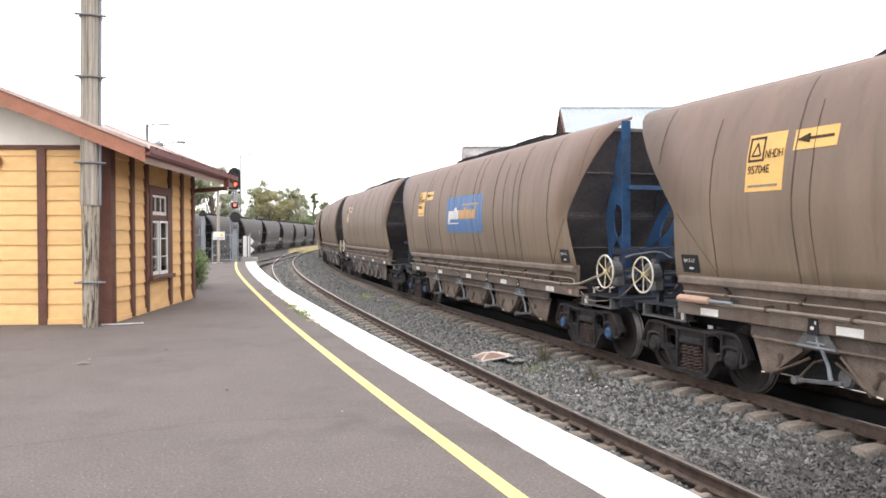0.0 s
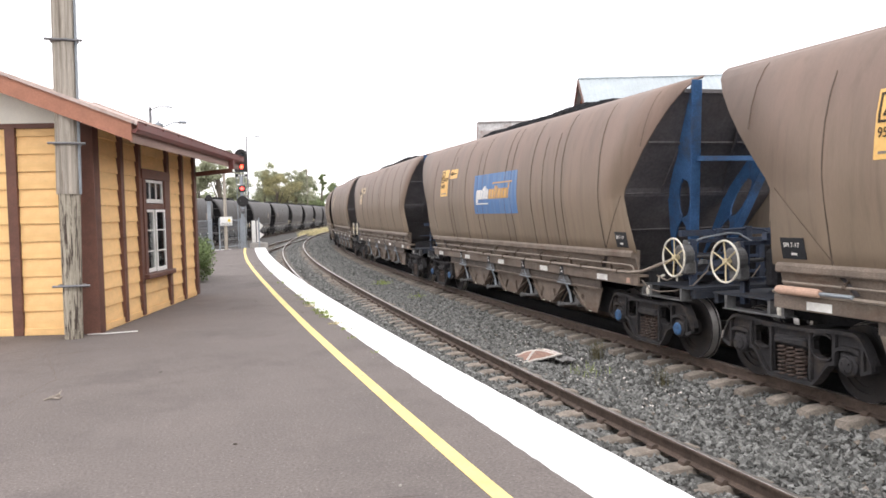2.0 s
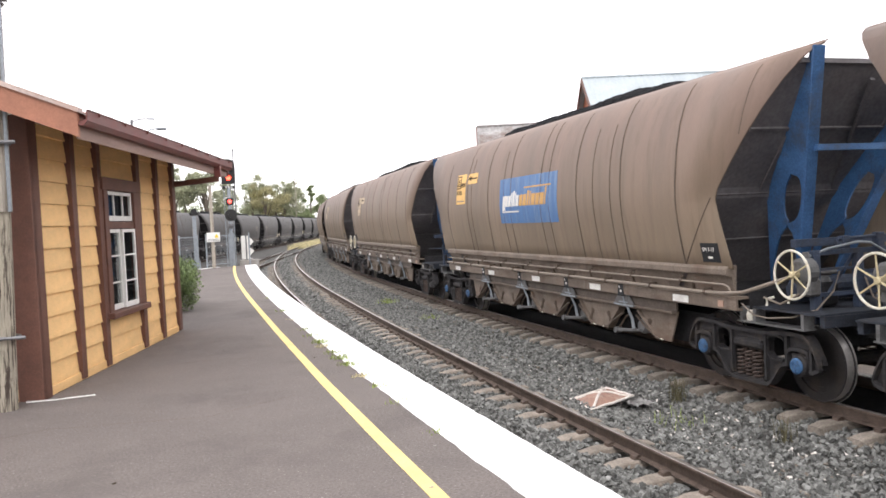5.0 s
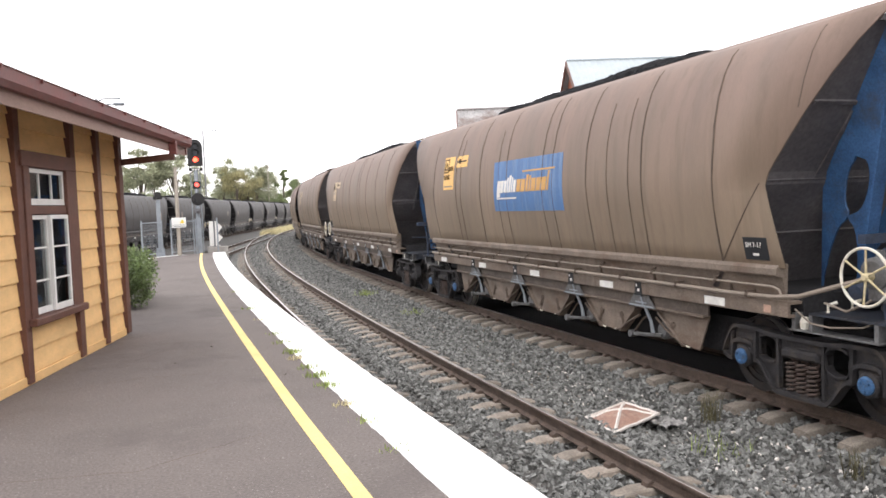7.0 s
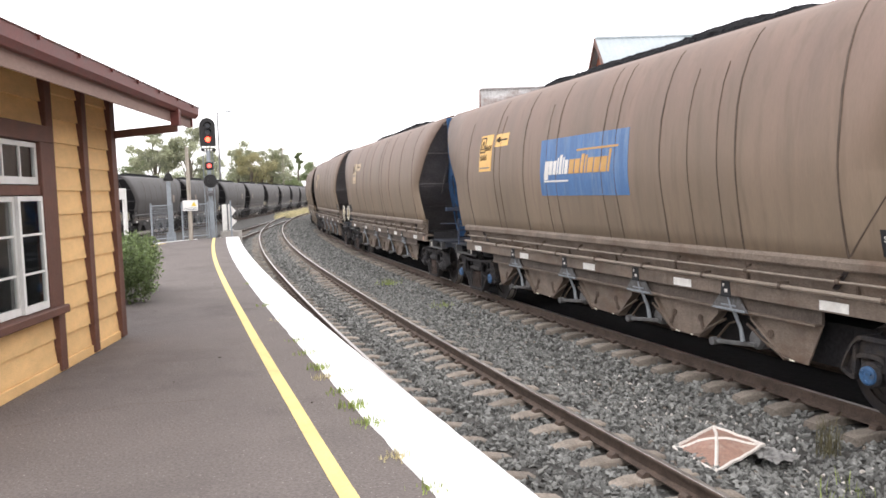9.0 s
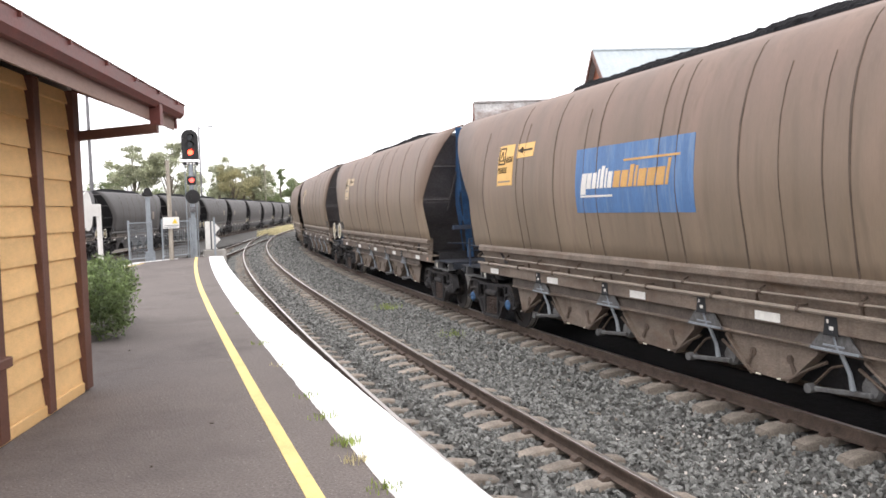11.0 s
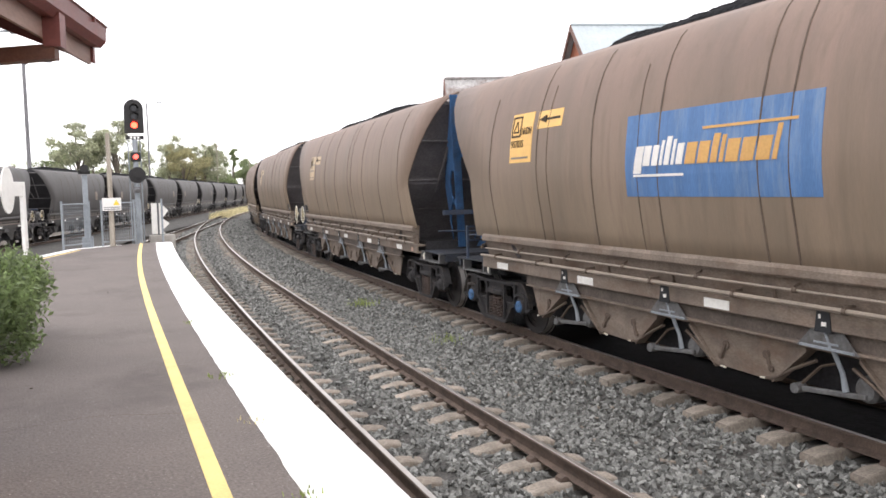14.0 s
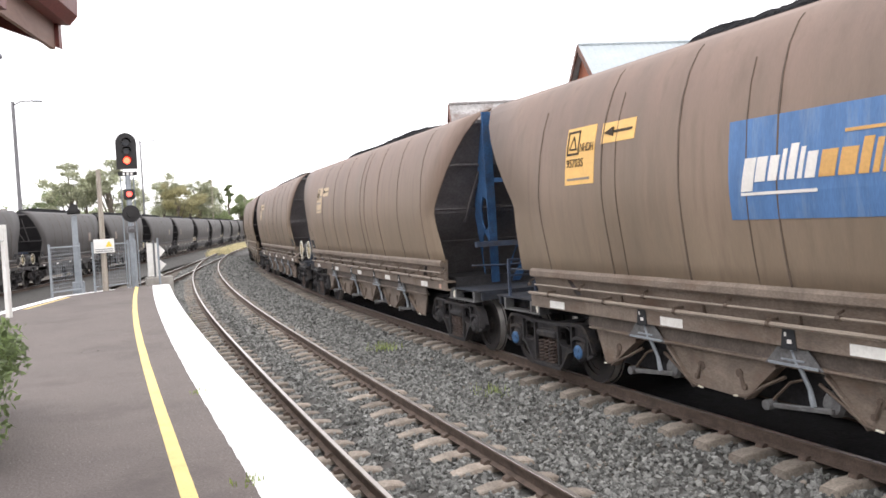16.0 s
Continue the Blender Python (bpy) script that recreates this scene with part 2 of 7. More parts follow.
M = dict(
    asphalt=mat("asphalt", (0.172, 0.149, 0.138), 0.9, spread=0.09, gmix=0.6, scale=0.9, grain=48, bump=0.7, stain=(0.108, 0.093, 0.087), stain_amount=0.5, stain_scale=0.7, specks=((0.36, 0.33, 0.31), 52, 0.668)),
    white_line=mat("white_line", (0.86, 0.86, 0.85), 0.7, spread=0.04, scale=2.5, grain=50, bump=0.15, stain=(0.55, 0.53, 0.5), stain_amount=0.1),
    yellow_line=mat("yellow_line", (0.8, 0.62, 0.25), 0.7, spread=0.08, scale=3, grain=60, bump=0.2, stain=(0.45, 0.36, 0.15), stain_amount=0.2),
    concrete=mat("concrete", (0.42, 0.4, 0.37), 0.9, spread=0.15, scale=1.5, grain=30, bump=0.4, stain=(0.2, 0.18, 0.16)),
    soil=mat("soil", (0.13, 0.11, 0.095), 0.95, spread=0.3, scale=0.6, grain=25, bump=0.9, stain=(0.12, 0.13, 0.05), stain_amount=0.25),
    # bed kept darker than the stones, painting in the shade between them
    ballast=mat("ballast", (0.1, 0.096, 0.09), 0.95, spread=0.38, scale=9, grain=42, bump=1.0, stain=(0.07, 0.064, 0.06), stain_scale=0.7),
    stone=mat("stone", (0.2, 0.202, 0.193), 0.92, spread=0.2, scale=8, grain=60, bump=0.4, island=0.62),
    stone_darker=mat("stone_darker", (0.125, 0.12, 0.115), 0.92, spread=0.18, scale=8, grain=60, bump=0.3, island=0.5),
    sleeper=mat("sleeper", (0.29, 0.252, 0.213), 0.95, spread=0.2, scale=5, grain=40, bump=0.6, stain=(0.15, 0.115, 0.09), stain_amount=0.4, objvar=0.25),
    rail_rust=mat("rail_rust", (0.115, 0.083, 0.066), 0.85, spread=0.25, scale=6, grain=60, bump=0.3),
    rail_top=mat("rail_top", (0.5, 0.47, 0.44), 0.32, 0.85, spread=0.1, scale=2, grain=40, bump=0.05),
    # foot painted lighter than the top, countering the shade on the curved side
    wagon=mat("wagon", (0.224, 0.171, 0.134), 0.56, spread=0.13, gmix=0.1, scale=0.8, grain=40, bump=0.08, stain=(0.15, 0.122, 0.1), stain_amount=0.28, stretch=(1, 1.6, 0.28), objvar=0.05, streaks=((0.13, 0.095, 0.07), 7.0, 0.5), hue_and_light=(2.2, 4.0, (1.1, 1.1, 1.0), (0.93, 0.86, 0.88))),
    wagon_grey=mat("wagon_grey", (0.085, 0.08, 0.078), 0.6, spread=0.18, scale=0.7, grain=30, bump=0.08, stain=(0.07, 0.065, 0.06), stretch=(1, 1.6, 0.3), objvar=0.12),
    wagon_low=mat("wagon_low", (0.215, 0.172, 0.138), 0.7, spread=0.22, scale=2.2, grain=40, bump=0.12, stain=(0.13, 0.082, 0.055), stain_amount=0.45, stretch=(1, 0.7, 1.6), streaks=((0.09, 0.068, 0.052), 9.0, 0.55)),
    deck=mat("deck", (0.03, 0.036, 0.05), 0.75, spread=0.3, scale=4, grain=40, bump=0.15, stain=(0.05, 0.04, 0.034), stain_amount=0.4),
    spring_rust=mat("spring_rust", (0.085, 0.06, 0.05), 0.75, spread=0.25, scale=6, grain=50, bump=0.2),
    # sill web colour darkened for the shade in its recess
    web_shaded=mat("web_shaded", (0.13, 0.105, 0.088), 0.75, spread=0.25, scale=2.0, grain=40, bump=0.12, stain=(0.07, 0.055, 0.045), stain_amount=0.4),
    wheel_dark=mat("wheel_dark", (0.026, 0.023, 0.023), 0.55, spread=0.25, scale=4, grain=40, bump=0.1, stain=(0.06, 0.042, 0.032), stain_amount=0.3),
    spoke=mat("spoke", (0.62, 0.53, 0.33), 0.6, spread=0.15, scale=8, grain=50, bump=0.1, stain=(0.35, 0.25, 0.1), stain_amount=0.4),
    seam=mat("seam", (0.118, 0.088, 0.068), 0.8, spread=0.2, scale=3, grain=40, bump=0.1),
    dark=mat("dark_sheet", (0.145, 0.134, 0.138), 0.7, spread=0.2, scale=1.2, grain=20, bump=0.1, stain=(0.11, 0.09, 0.08), stain_amount=0.2),
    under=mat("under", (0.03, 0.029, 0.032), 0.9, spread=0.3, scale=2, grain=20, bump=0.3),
    bogie=mat("bogie", (0.036, 0.034, 0.036), 0.8, spread=0.3, scale=5, grain=50, bump=0.3, stain=(0.1, 0.075, 0.055), stain_amount=0.3),
    blue=mat("blue", (0.06, 0.15, 0.33), 0.55, spread=0.2, scale=2.5, grain=40, bump=0.1, stain=(0.07, 0.075, 0.085), stain_amount=0.4),
    blue_grey=mat("blue_grey", (0.05, 0.068, 0.11), 0.65, spread=0.25, scale=4, grain=40, bump=0.15, stain=(0.06, 0.05, 0.045), stain_amount=0.4),
    hub_blue=mat("hub_blue", (0.055, 0.14, 0.29), 0.55, spread=0.25, scale=9, grain=60, bump=0.1, stain=(0.05, 0.055, 0.065), stain_amount=0.6),
    wheel_steel=mat("wheel_steel", (0.5, 0.48, 0.46), 0.35, 0.5, spread=0.15, scale=4, grain=40, bump=0.05),
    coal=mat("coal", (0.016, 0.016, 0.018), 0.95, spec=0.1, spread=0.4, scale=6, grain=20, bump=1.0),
    logo_blue=mat("logo_blue", (0.085, 0.19, 0.4), 0.55, spread=0.12, scale=2, grain=25, bump=0.05, stain=(0.2, 0.28, 0.4), stain_amount=0.45, stretch=(1, 3, 0.5)),
    logo_white=mat("logo_white", (0.78, 0.76, 0.72), 0.6, spread=0.06, scale=3, grain=30, bump=0.0),
    logo_orange=mat("logo_orange", (0.62, 0.36, 0.12), 0.6, spread=0.08, scale=3, grain=30, bump=0.0),
    panel_yellow=mat("panel_yellow", (0.82, 0.5, 0.16), 0.55, spread=0.07, scale=2, grain=30, bump=0.03, stain=(0.5, 0.34, 0.16), stain_amount=0.2),
    panel_pale=mat("panel_pale", (0.55, 0.42, 0.27), 0.6, spread=0.12, scale=2, grain=30, bump=0.03, stain=(0.35, 0.27, 0.18), stain_amount=0.3),
    ink=mat("ink", (0.05, 0.035, 0.02), 0.7, spread=0.1, scale=3, grain=30, bump=0.0),
    reflector=mat("reflector", (0.85, 0.84, 0.8), 0.35, spread=0.06, scale=5, grain=40, bump=0.0, stain=(0.5, 0.46, 0.4), stain_amount=0.2),
    black_plate=mat("black_plate", (0.02, 0.022, 0.026), 0.6, spread=0.2, scale=5, grain=40, bump=0.05),
    galv=mat("galv", (0.3, 0.33, 0.36), 0.5, 0.2, spread=0.12, scale=5, grain=30, bump=0.1),
    handwheel=mat("handwheel", (0.72, 0.69, 0.6), 0.6, spread=0.1, scale=8, grain=50, bump=0.1, stain=(0.45, 0.33, 0.12), stain_amount=0.3),
    pipe=mat("pipe", (0.26, 0.215, 0.175), 0.55, spread=0.15, scale=3, grain=50, bump=0.1),
    board=mat("board", (0.85, 0.55, 0.25), 0.7, spread=0.08, scale=2.2, grain=45, bump=0.2, stain=(0.68, 0.4, 0.14), stain_amount=0.2, objvar=0.06, stretch=(1, 1, 3)),
    brown=mat("brown_paint", (0.15, 0.068, 0.048), 0.6, spread=0.14, scale=4, grain=50, bump=0.15, stain=(0.09, 0.045, 0.035), stain_amount=0.3),
    barge=mat("barge", (0.37, 0.165, 0.105), 0.6, spread=0.1, scale=4, grain=50, bump=0.1),
    gutter=mat("gutter", (0.17, 0.055, 0.047), 0.45, spread=0.12, scale=4, grain=40, bump=0.05),
    fascia=mat("fascia", (0.3, 0.2, 0.165), 0.65, spread=0.1, scale=3, grain=50, bump=0.1, stain=(0.2, 0.12, 0.1), stain_amount=0.3, stretch=(1, 0.3, 1)),
    cream=mat("cream", (0.86, 0.82, 0.72), 0.75, spread=0.05, scale=2, grain=50, bump=0.1),
    white_paint=mat("white_paint", (0.8, 0.79, 0.76), 0.6, spread=0.05, scale=4, grain=50, bump=0.1, stain=(0.5, 0.47, 0.42), stain_amount=0.15),
    roof_tin=mat("roof_tin", (0.5, 0.4, 0.36), 0.45, 0.2, spread=0.15, scale=1.5, grain=30, bump=0.1, stain=(0.35, 0.17, 0.11), stain_amount=0.35),
    timber=mat("timber", (0.5, 0.45, 0.385), 0.9, spread=0.22, scale=3, grain=30, bump=0.7, stain=(0.17, 0.14, 0.11), stain_amount=0.7, stretch=(12, 12, 0.3)),
    timber_peel=mat("timber_peel", (0.5, 0.45, 0.36), 0.9, spread=0.2, scale=3, grain=30, bump=0.8, stain=(0.075, 0.055, 0.045), stain_amount=1.5, stretch=(11, 11, 0.9)),
    steel_dark=mat("steel_dark", (0.2, 0.2, 0.21), 0.5, 0.6, spread=0.15, scale=6, grain=40, bump=0.1),
    black=mat("signal_black", (0.022, 0.021, 0.022), 0.55, spread=0.15, scale=5, grain=40, bump=0.05),
    lens_dark=mat("lens_dark", (0.03, 0.035, 0.045), 0.15, spread=0.1, scale=5, grain=40, bump=0.0),
    red_lamp=glow("red_lamp", (1.0, 0.06, 0.03), 9.0),
    red_lamp_low=glow("red_lamp_low", (1.0, 0.08, 0.06), 4.0),
    glass=glassy("glass", (0.8, 0.85, 0.85)),
    dim_room=mat("inside_dark", (0.05, 0.05, 0.05), 0.9, spread=0.2, scale=2, grain=20, bump=0.0),
    leaf=mat("leaf", (0.15, 0.18, 0.09), 0.7, spread=0.3, scale=2, grain=10, bump=0.0, island=0.4),
    leaf_grey=mat("leaf_grey", (0.235, 0.245, 0.17), 0.7, spread=0.3, scale=0.3, grain=8, bump=0.0, island=0.4),
    leaf_gold=mat("leaf_gold", (0.23, 0.215, 0.12), 0.7, spread=0.3, scale=0.3, grain=8, bump=0.0, island=0.4),
    leaf_gap_dark=mat("leaf_gap_dark", (0.025, 0.028, 0.016), 0.8, spread=0.3, scale=2, grain=10, bump=0.0, island=0.4),
    bush_leaf=mat("bush_leaf", (0.11, 0.145, 0.06), 0.65, spread=0.3, scale=3, grain=10, bump=0.0, island=0.45),
    mech=mat("mech_grey", (0.17, 0.17, 0.172), 0.55, 0.3, spread=0.2, scale=6, grain=40, bump=0.15, stain=(0.07, 0.06, 0.05), stain_amount=0.4),
    bark=mat("bark", (0.2, 0.17, 0.14), 0.95, spread=0.3, scale=4, grain=30, bump=0.6),
    dry_grass=mat("dry_grass", (0.36, 0.32, 0.19), 0.85, spread=0.25, scale=1, grain=10, bump=0.0, island=0.35),
    weed=mat("weed", (0.15, 0.135, 0.075), 0.85, spread=0.25, scale=1, grain=10, bump=0.0, island=0.35),
    green_grass=mat("green_grass", (0.17, 0.21, 0.06), 0.85, spread=0.25, scale=1, grain=10, bump=0.0, island=0.35),
    blue_roof=mat("blue_roof", (0.4, 0.45, 0.475), 0.5, spread=0.08, scale=0.6, grain=10, bump=0.05, stain=(0.4, 0.42, 0.43), stain_amount=0.25),
    rust_roof=mat("rust_roof", (0.34, 0.33, 0.325), 0.6, spread=0.25, scale=0.8, grain=12, bump=0.1, stain=(0.15, 0.1, 0.08), stain_amount=0.6, streaks=((0.14, 0.1, 0.085), 3.0, 0.7)),
    brick=mat("red_brick", (0.36, 0.13, 0.075), 0.85, spread=0.2, scale=2, grain=20, bump=0.3),
    tarp=mat("tarp", (0.33, 0.2, 0.155), 0.75, spread=0.15, scale=5, grain=40, bump=0.1, stain=(0.5, 0.42, 0.36), stain_amount=0.3),
    tarp_edge=mat("tarp_edge", (0.75, 0.7, 0.65), 0.7, spread=0.1, scale=5, grain=40, bump=0.1),
    salmon=mat("salmon", (0.55, 0.36, 0.27), 0.6, spread=0.1, scale=5, grain=40, bump=0.1),
    bag=mat("bag", (0.5, 0.49, 0.48), 0.6, spread=0.2, scale=6, grain=40, bump=0.3),
    sign_white=mat("sign_white", (0.85, 0.85, 0.83), 0.5, spread=0.04, scale=5, grain=40, bump=0.0),
    sign_yellow=mat("sign_yellow", (0.85, 0.65, 0.08), 0.5, spread=0.05, scale=5, grain=40, bump=0.0),
)


def let_light_through(m, share):
    """Leaves pass part of the daylight on."""
    nt = m.node_tree
    bsdf, out = nt.nodes["Principled BSDF"], nt.nodes["Material Output"]
    tr = nt.nodes.new("ShaderNodeBsdfTranslucent")
    mx = nt.nodes.new("ShaderNodeAddShader")
    sc = nt.nodes.new("ShaderNodeVectorMath")
    sc.operation = "SCALE"
    sc.inputs["Scale"].default_value = share
    src = bsdf.inputs["Base Color"].links[0].from_socket
    nt.links.new(src, sc.inputs[0])
    nt.links.new(sc.outputs[0], tr.inputs[0])
    nt.links.new(bsdf.outputs[0], mx.inputs[0])
    nt.links.new(tr.outputs[0], mx.inputs[1])
    nt.links.new(mx.outputs[0], out.inputs[0])


for key in ("leaf", "leaf_grey", "leaf_gold", "bush_leaf", "dry_grass", "green_grass"):
    let_light_through(M[key], 1.0)

# ---- mesh helpers ----


def mesh_of(bm, name, material, smooth=False):
    me = bpy.data.meshes.new(name)
    bmesh.ops.recalc_face_normals(bm, faces=bm.faces)
    bm.to_mesh(me)
    bm.free()
    me.materials.append(M[material])
    if smooth:
        me.polygons.foreach_set("use_smooth", [True] * len(me.polygons))
    return me


def part(name, bm, material, parent, label="", smooth=False):
    me = bm if isinstance(bm, bpy.types.Mesh) else mesh_of(bm, name, material, smooth)
    ob = new(name, me)
    ob.parent = parent
    if label:
        ob["label"] = label
    return ob


def thing(name, label, category, group="", kind="", m=None):
    ob = new(name)
    ob.empty_display_size = 0.3
    if m is not None:
        ob.matrix_basis = m
    return tagged(ob, label, category, group, kind)


def solid(name, bm, material, label, category, group="", kind="", m=None, smooth=False):
    ob = new(name, mesh_of(bm, name, material, smooth))
    if m is not None:
        ob.matrix_basis = m
    return tagged(ob, label, category, group, kind)


def box(bm, x0, x1, y0, y1, z0, z1, m=None, bevel=0.0):
    vs = [bm.verts.new((x, y, z)) for x in (x0, x1) for y in (y0, y1) for z in (z0, z1)]
    fs = [bm.faces.new([vs[i] for i in q]) for q in ((0, 1, 3, 2), (4, 6, 7, 5), (0, 4, 5, 1), (2, 3, 7, 6), (0, 2, 6, 4), (1, 5, 7, 3))]
    if bevel:
        es = list({e for f in fs for e in f.edges})
        r = bmesh.ops.bevel(bm, geom=es, offset=bevel, segments=1, affect="EDGES")
        vs = list({v for f in r["faces"] for v in f.verts} | {v for v in vs if v.is_valid})
    if m is not None:
        bmesh.ops.transform(bm, matrix=m, verts=vs)
    return bm


def boxed(*a, m=None, bevel=0.0):
    return box(bmesh.new(), *a, m=m, bevel=bevel)


def tube(bm, points, r, seg=8, caps=True):
    """A round bar along points; r may be a list of radii."""
    pts = [Vector(p) for p in points]
    rings = []
    for i, p in enumerate(pts):
        d = (pts[min(i + 1, len(pts) - 1)] - pts[max(i - 1, 0)]).normalized()
        u = d.cross(Vector((0, 0, 1)) if abs(d.z) < 0.9 else Vector((1, 0, 0))).normalized()
        v = d.cross(u)
        rad = r[i] if isinstance(r, (list, tuple)) else r
        rings.append([bm.verts.new(p + rad * (math.cos(2 * math.pi * k / seg) * u + math.sin(2 * math.pi * k / seg) * v)) for k in range(seg)])
    for a, b in zip(rings, rings[1:]):
        for k in range(seg):
            bm.faces.new((a[k], a[(k + 1) % seg], b[(k + 1) % seg], b[k]))
    if caps:
        bm.faces.new(rings[0])
        bm.faces.new(rings[-1])
    return bm


def prism(bm, poly, axis, a, b, m=None):
    """A flat polygon pushed through from a to b along axis; poly gives the other two coordinates in order."""
    def at(p, t):
        q = list(p)
        q.insert("xyz".index(axis), t)
        return q
    lo = [bm.verts.new(at(p, a)) for p in poly]
    hi = [bm.verts.new(at(p, b)) for p in poly]
    bm.faces.new(lo)
    bm.faces.new(hi)
    for i in range(len(poly)):
        j = (i + 1) % len(poly)
        bm.faces.new((lo[i], lo[j], hi[j], hi[i]))
    if m is not None:
        bmesh.ops.transform(bm, matrix=m, verts=lo + hi)
    return bm


def disc_ring(bm, c, axis, r0, r1, w, seg=24):
    """A ring or disc about an axis (x or y), from radius r0 to r1, w thick."""
    rows = []
    for k in range(seg):
        a = 2 * math.pi * k / seg
        ca, sa = math.cos(a), math.sin(a)
        row = []
        for rad, t in ((r0, -w / 2), (r1, -w / 2), (r1, w / 2), (r0, w / 2)):
            row.append(bm.verts.new((c[0] + t, c[1] + rad * ca, c[2] + rad * sa) if axis == "x" else (c[0] + rad * ca, c[1] + t, c[2] + rad * sa)))
        rows.append(row)
    for k in range(seg):
        p, q = rows[k], rows[(k + 1) % seg]
        for i in range(4):
            j = (i + 1) % 4
            bm.faces.new((p[i], p[j], q[j], q[i]))
    return bm


def text_mesh(words, size, material):
    cu = bpy.data.curves.new("writing", "FONT")
    cu.body, cu.size, cu.extrude = words, size, 0.002
    ob = new("writing", cu)
    bpy.context.view_layer.update()
    me = bpy.data.meshes.new_from_object(ob.evaluated_get(bpy.context.evaluated_depsgraph_get()))
    bpy.data.objects.remove(ob)
    me.materials.clear()
    me.materials.append(M[material])
    return me


# ---- plan: all main lines are arcs about one centre ----
RADIUS, CX = 400.0, 402.9
RAIL_Z = -0.9
TRAIN_LIFT = 0.045


def spot(off, s, z=0.0):
    r, a = RADIUS - off, s / RADIUS
    return Vector((CX - r * math.cos(a), r * math.sin(a), z))


def on_curve(off, s, z=0.0):
    return Matrix.Translation(spot(off, s, z)) @ Matrix.Rotation(-s / RADIUS, 4, "Z")


def band(bm, o0, o1, s0, s1, z0, z1, step=2.0, s_of=None):
    """A strip along the curve, from offset o0 to o1, with a top at z1 and a bottom at z0."""
    n = max(1, int((s1 - s0) / step))
    rows = [[bm.verts.new(spot(o, s0 + (s1 - s0) * i / n, z)) for o, z in ((o0, z0), (o0, z1), (o1, z1), (o1, z0))] for i in range(n + 1)]
    for p, q in zip(rows, rows[1:]):
        for i in range(4):
            j = (i + 1) % 4
            bm.faces.new((p[i], p[j], q[j], q[i]))
    bm.faces.new(rows[0])
    bm.faces.new(rows[-1])
    return bm


# ---- ground, platform ----
bm = bmesh.new()
n = 48
ctr = bm.verts.new((20, 60, -1.45))
last = [bm.verts.new((20 + 60 * math.cos(2 * math.pi * k / n), 60 + 60 * math.sin(2 * math.pi * k / n), -1.45)) for k in range(n)]
for k in range(n):
    bm.faces.new((ctr, last[k], last[(k + 1) % n]))
for rad in (150, 400, 1200, 3500):
    ring = [bm.verts.new((20 + rad * math.cos(2 * math.pi * k / n), 60 + rad * math.sin(2 * math.pi * k / n), -1.45)) for k in range(n)]
    for k in range(n):
        bm.faces.new((last[k], ring[k], ring[(k + 1) % n], last[(k + 1) % n]))
    last = ring
solid("ground", bm, "soil", "bare brown earth and cinders round the railway yard", "ground", kind="structure")

# platform: curved front edge, skewed far end, straight back edge
PLAT_END = 43.6
front = [spot(0, -14 + (PLAT_END + 14) * i / 30)[:2] for i in range(31)]
back = [(3.4, 42.9), (2.0, 41.6), (0.9, 38.4), (-3.5, 24.0), (-9.0, 8.0), (-14.0, -12.0)]
outline = [tuple(p) for p in front] + back
bm = bmesh.new()
top = [bm.verts.new((x, y, 0.0)) for x, y in outline]
low = [bm.verts.new((x, y, -1.4)) for x, y in outline]
bm.faces.new(top)
for i in range(len(outline)):
    j = (i + 1) % len(outline)
    bm.faces.new((top[i], top[j], low[j], low[i]))
bmesh.ops.triangulate(bm, faces=[f for f in bm.faces if len(f.verts) > 4])
platform = solid("platform", bm, "asphalt", "worn grey-brown asphalt station platform curving along the track", "platform", kind="structure")
bm = bmesh.new()
rows = []
for i in range(580):
    s = -14 + (PLAT_END + 13.7) * i / 579
    inner = -0.5 + 0.012 * noise.noise((s * 2.1, 0, 1)) + 0.014 * noise.noise((s * 7.3, 0, 4))
    outer = 0.03 + 0.01 * noise.noise((s * 3.7, 0, 8))
    rows.append([bm.verts.new(spot(o, s, z)) for o, z in ((inner, -0.1), (inner, 0.006), (outer - 0.03, 0.006), (outer, -0.015), (outer, -0.12))])
for p, q in zip(rows, rows[1:]):
    for i in range(5):
        bm.faces.new((p[i], p[(i + 1) % 5], q[(i + 1) % 5], q[i]))
part("coping", bm, "white_line", platform, "white-painted concrete platform edge")
bm = bmesh.new()
rows = []
for i in range(60):
    s = -14 + (PLAT_END + 13.9) * i / 59
    c = -0.97 + 0.06 * math.exp(-(((s - 21) / 9) ** 2)) + 0.008 * noise.noise((s * 0.8, 3, 0))
    rows.append([bm.verts.new(spot(c + o, s, z)) for o, z in ((-0.052, -0.02), (-0.052, 0.004), (0.052, 0.004), (0.052, -0.02))])
for p, q in zip(rows, rows[1:]):
    for i in range(4):
        bm.faces.new((p[i], p[(i + 1) % 4], q[(i + 1) % 4], q[i]))
part("safety_line", bm, "yellow_line", platform, "yellow painted safety line")
bm = bmesh.new()
for a, b in (((3.4, 42.9), (2.0, 41.6)), ((2.0, 41.6), (0.9, 38.4)), ((0.9, 38.4), (-3.5, 24.0))):
    d = Vector((b[0] - a[0], b[1] - a[1], 0))
    box(bm, 0, d.length, 0.0, 0.28, -0.12, 0.008, m=Matrix.Translation((a[0], a[1], 0)) @ Matrix.Rotation(math.atan2(d.y, d.x), 4, "Z"))
part("coping", bm, "white_line", platform, "white-painted rear platform edge")
bm = bmesh.new()
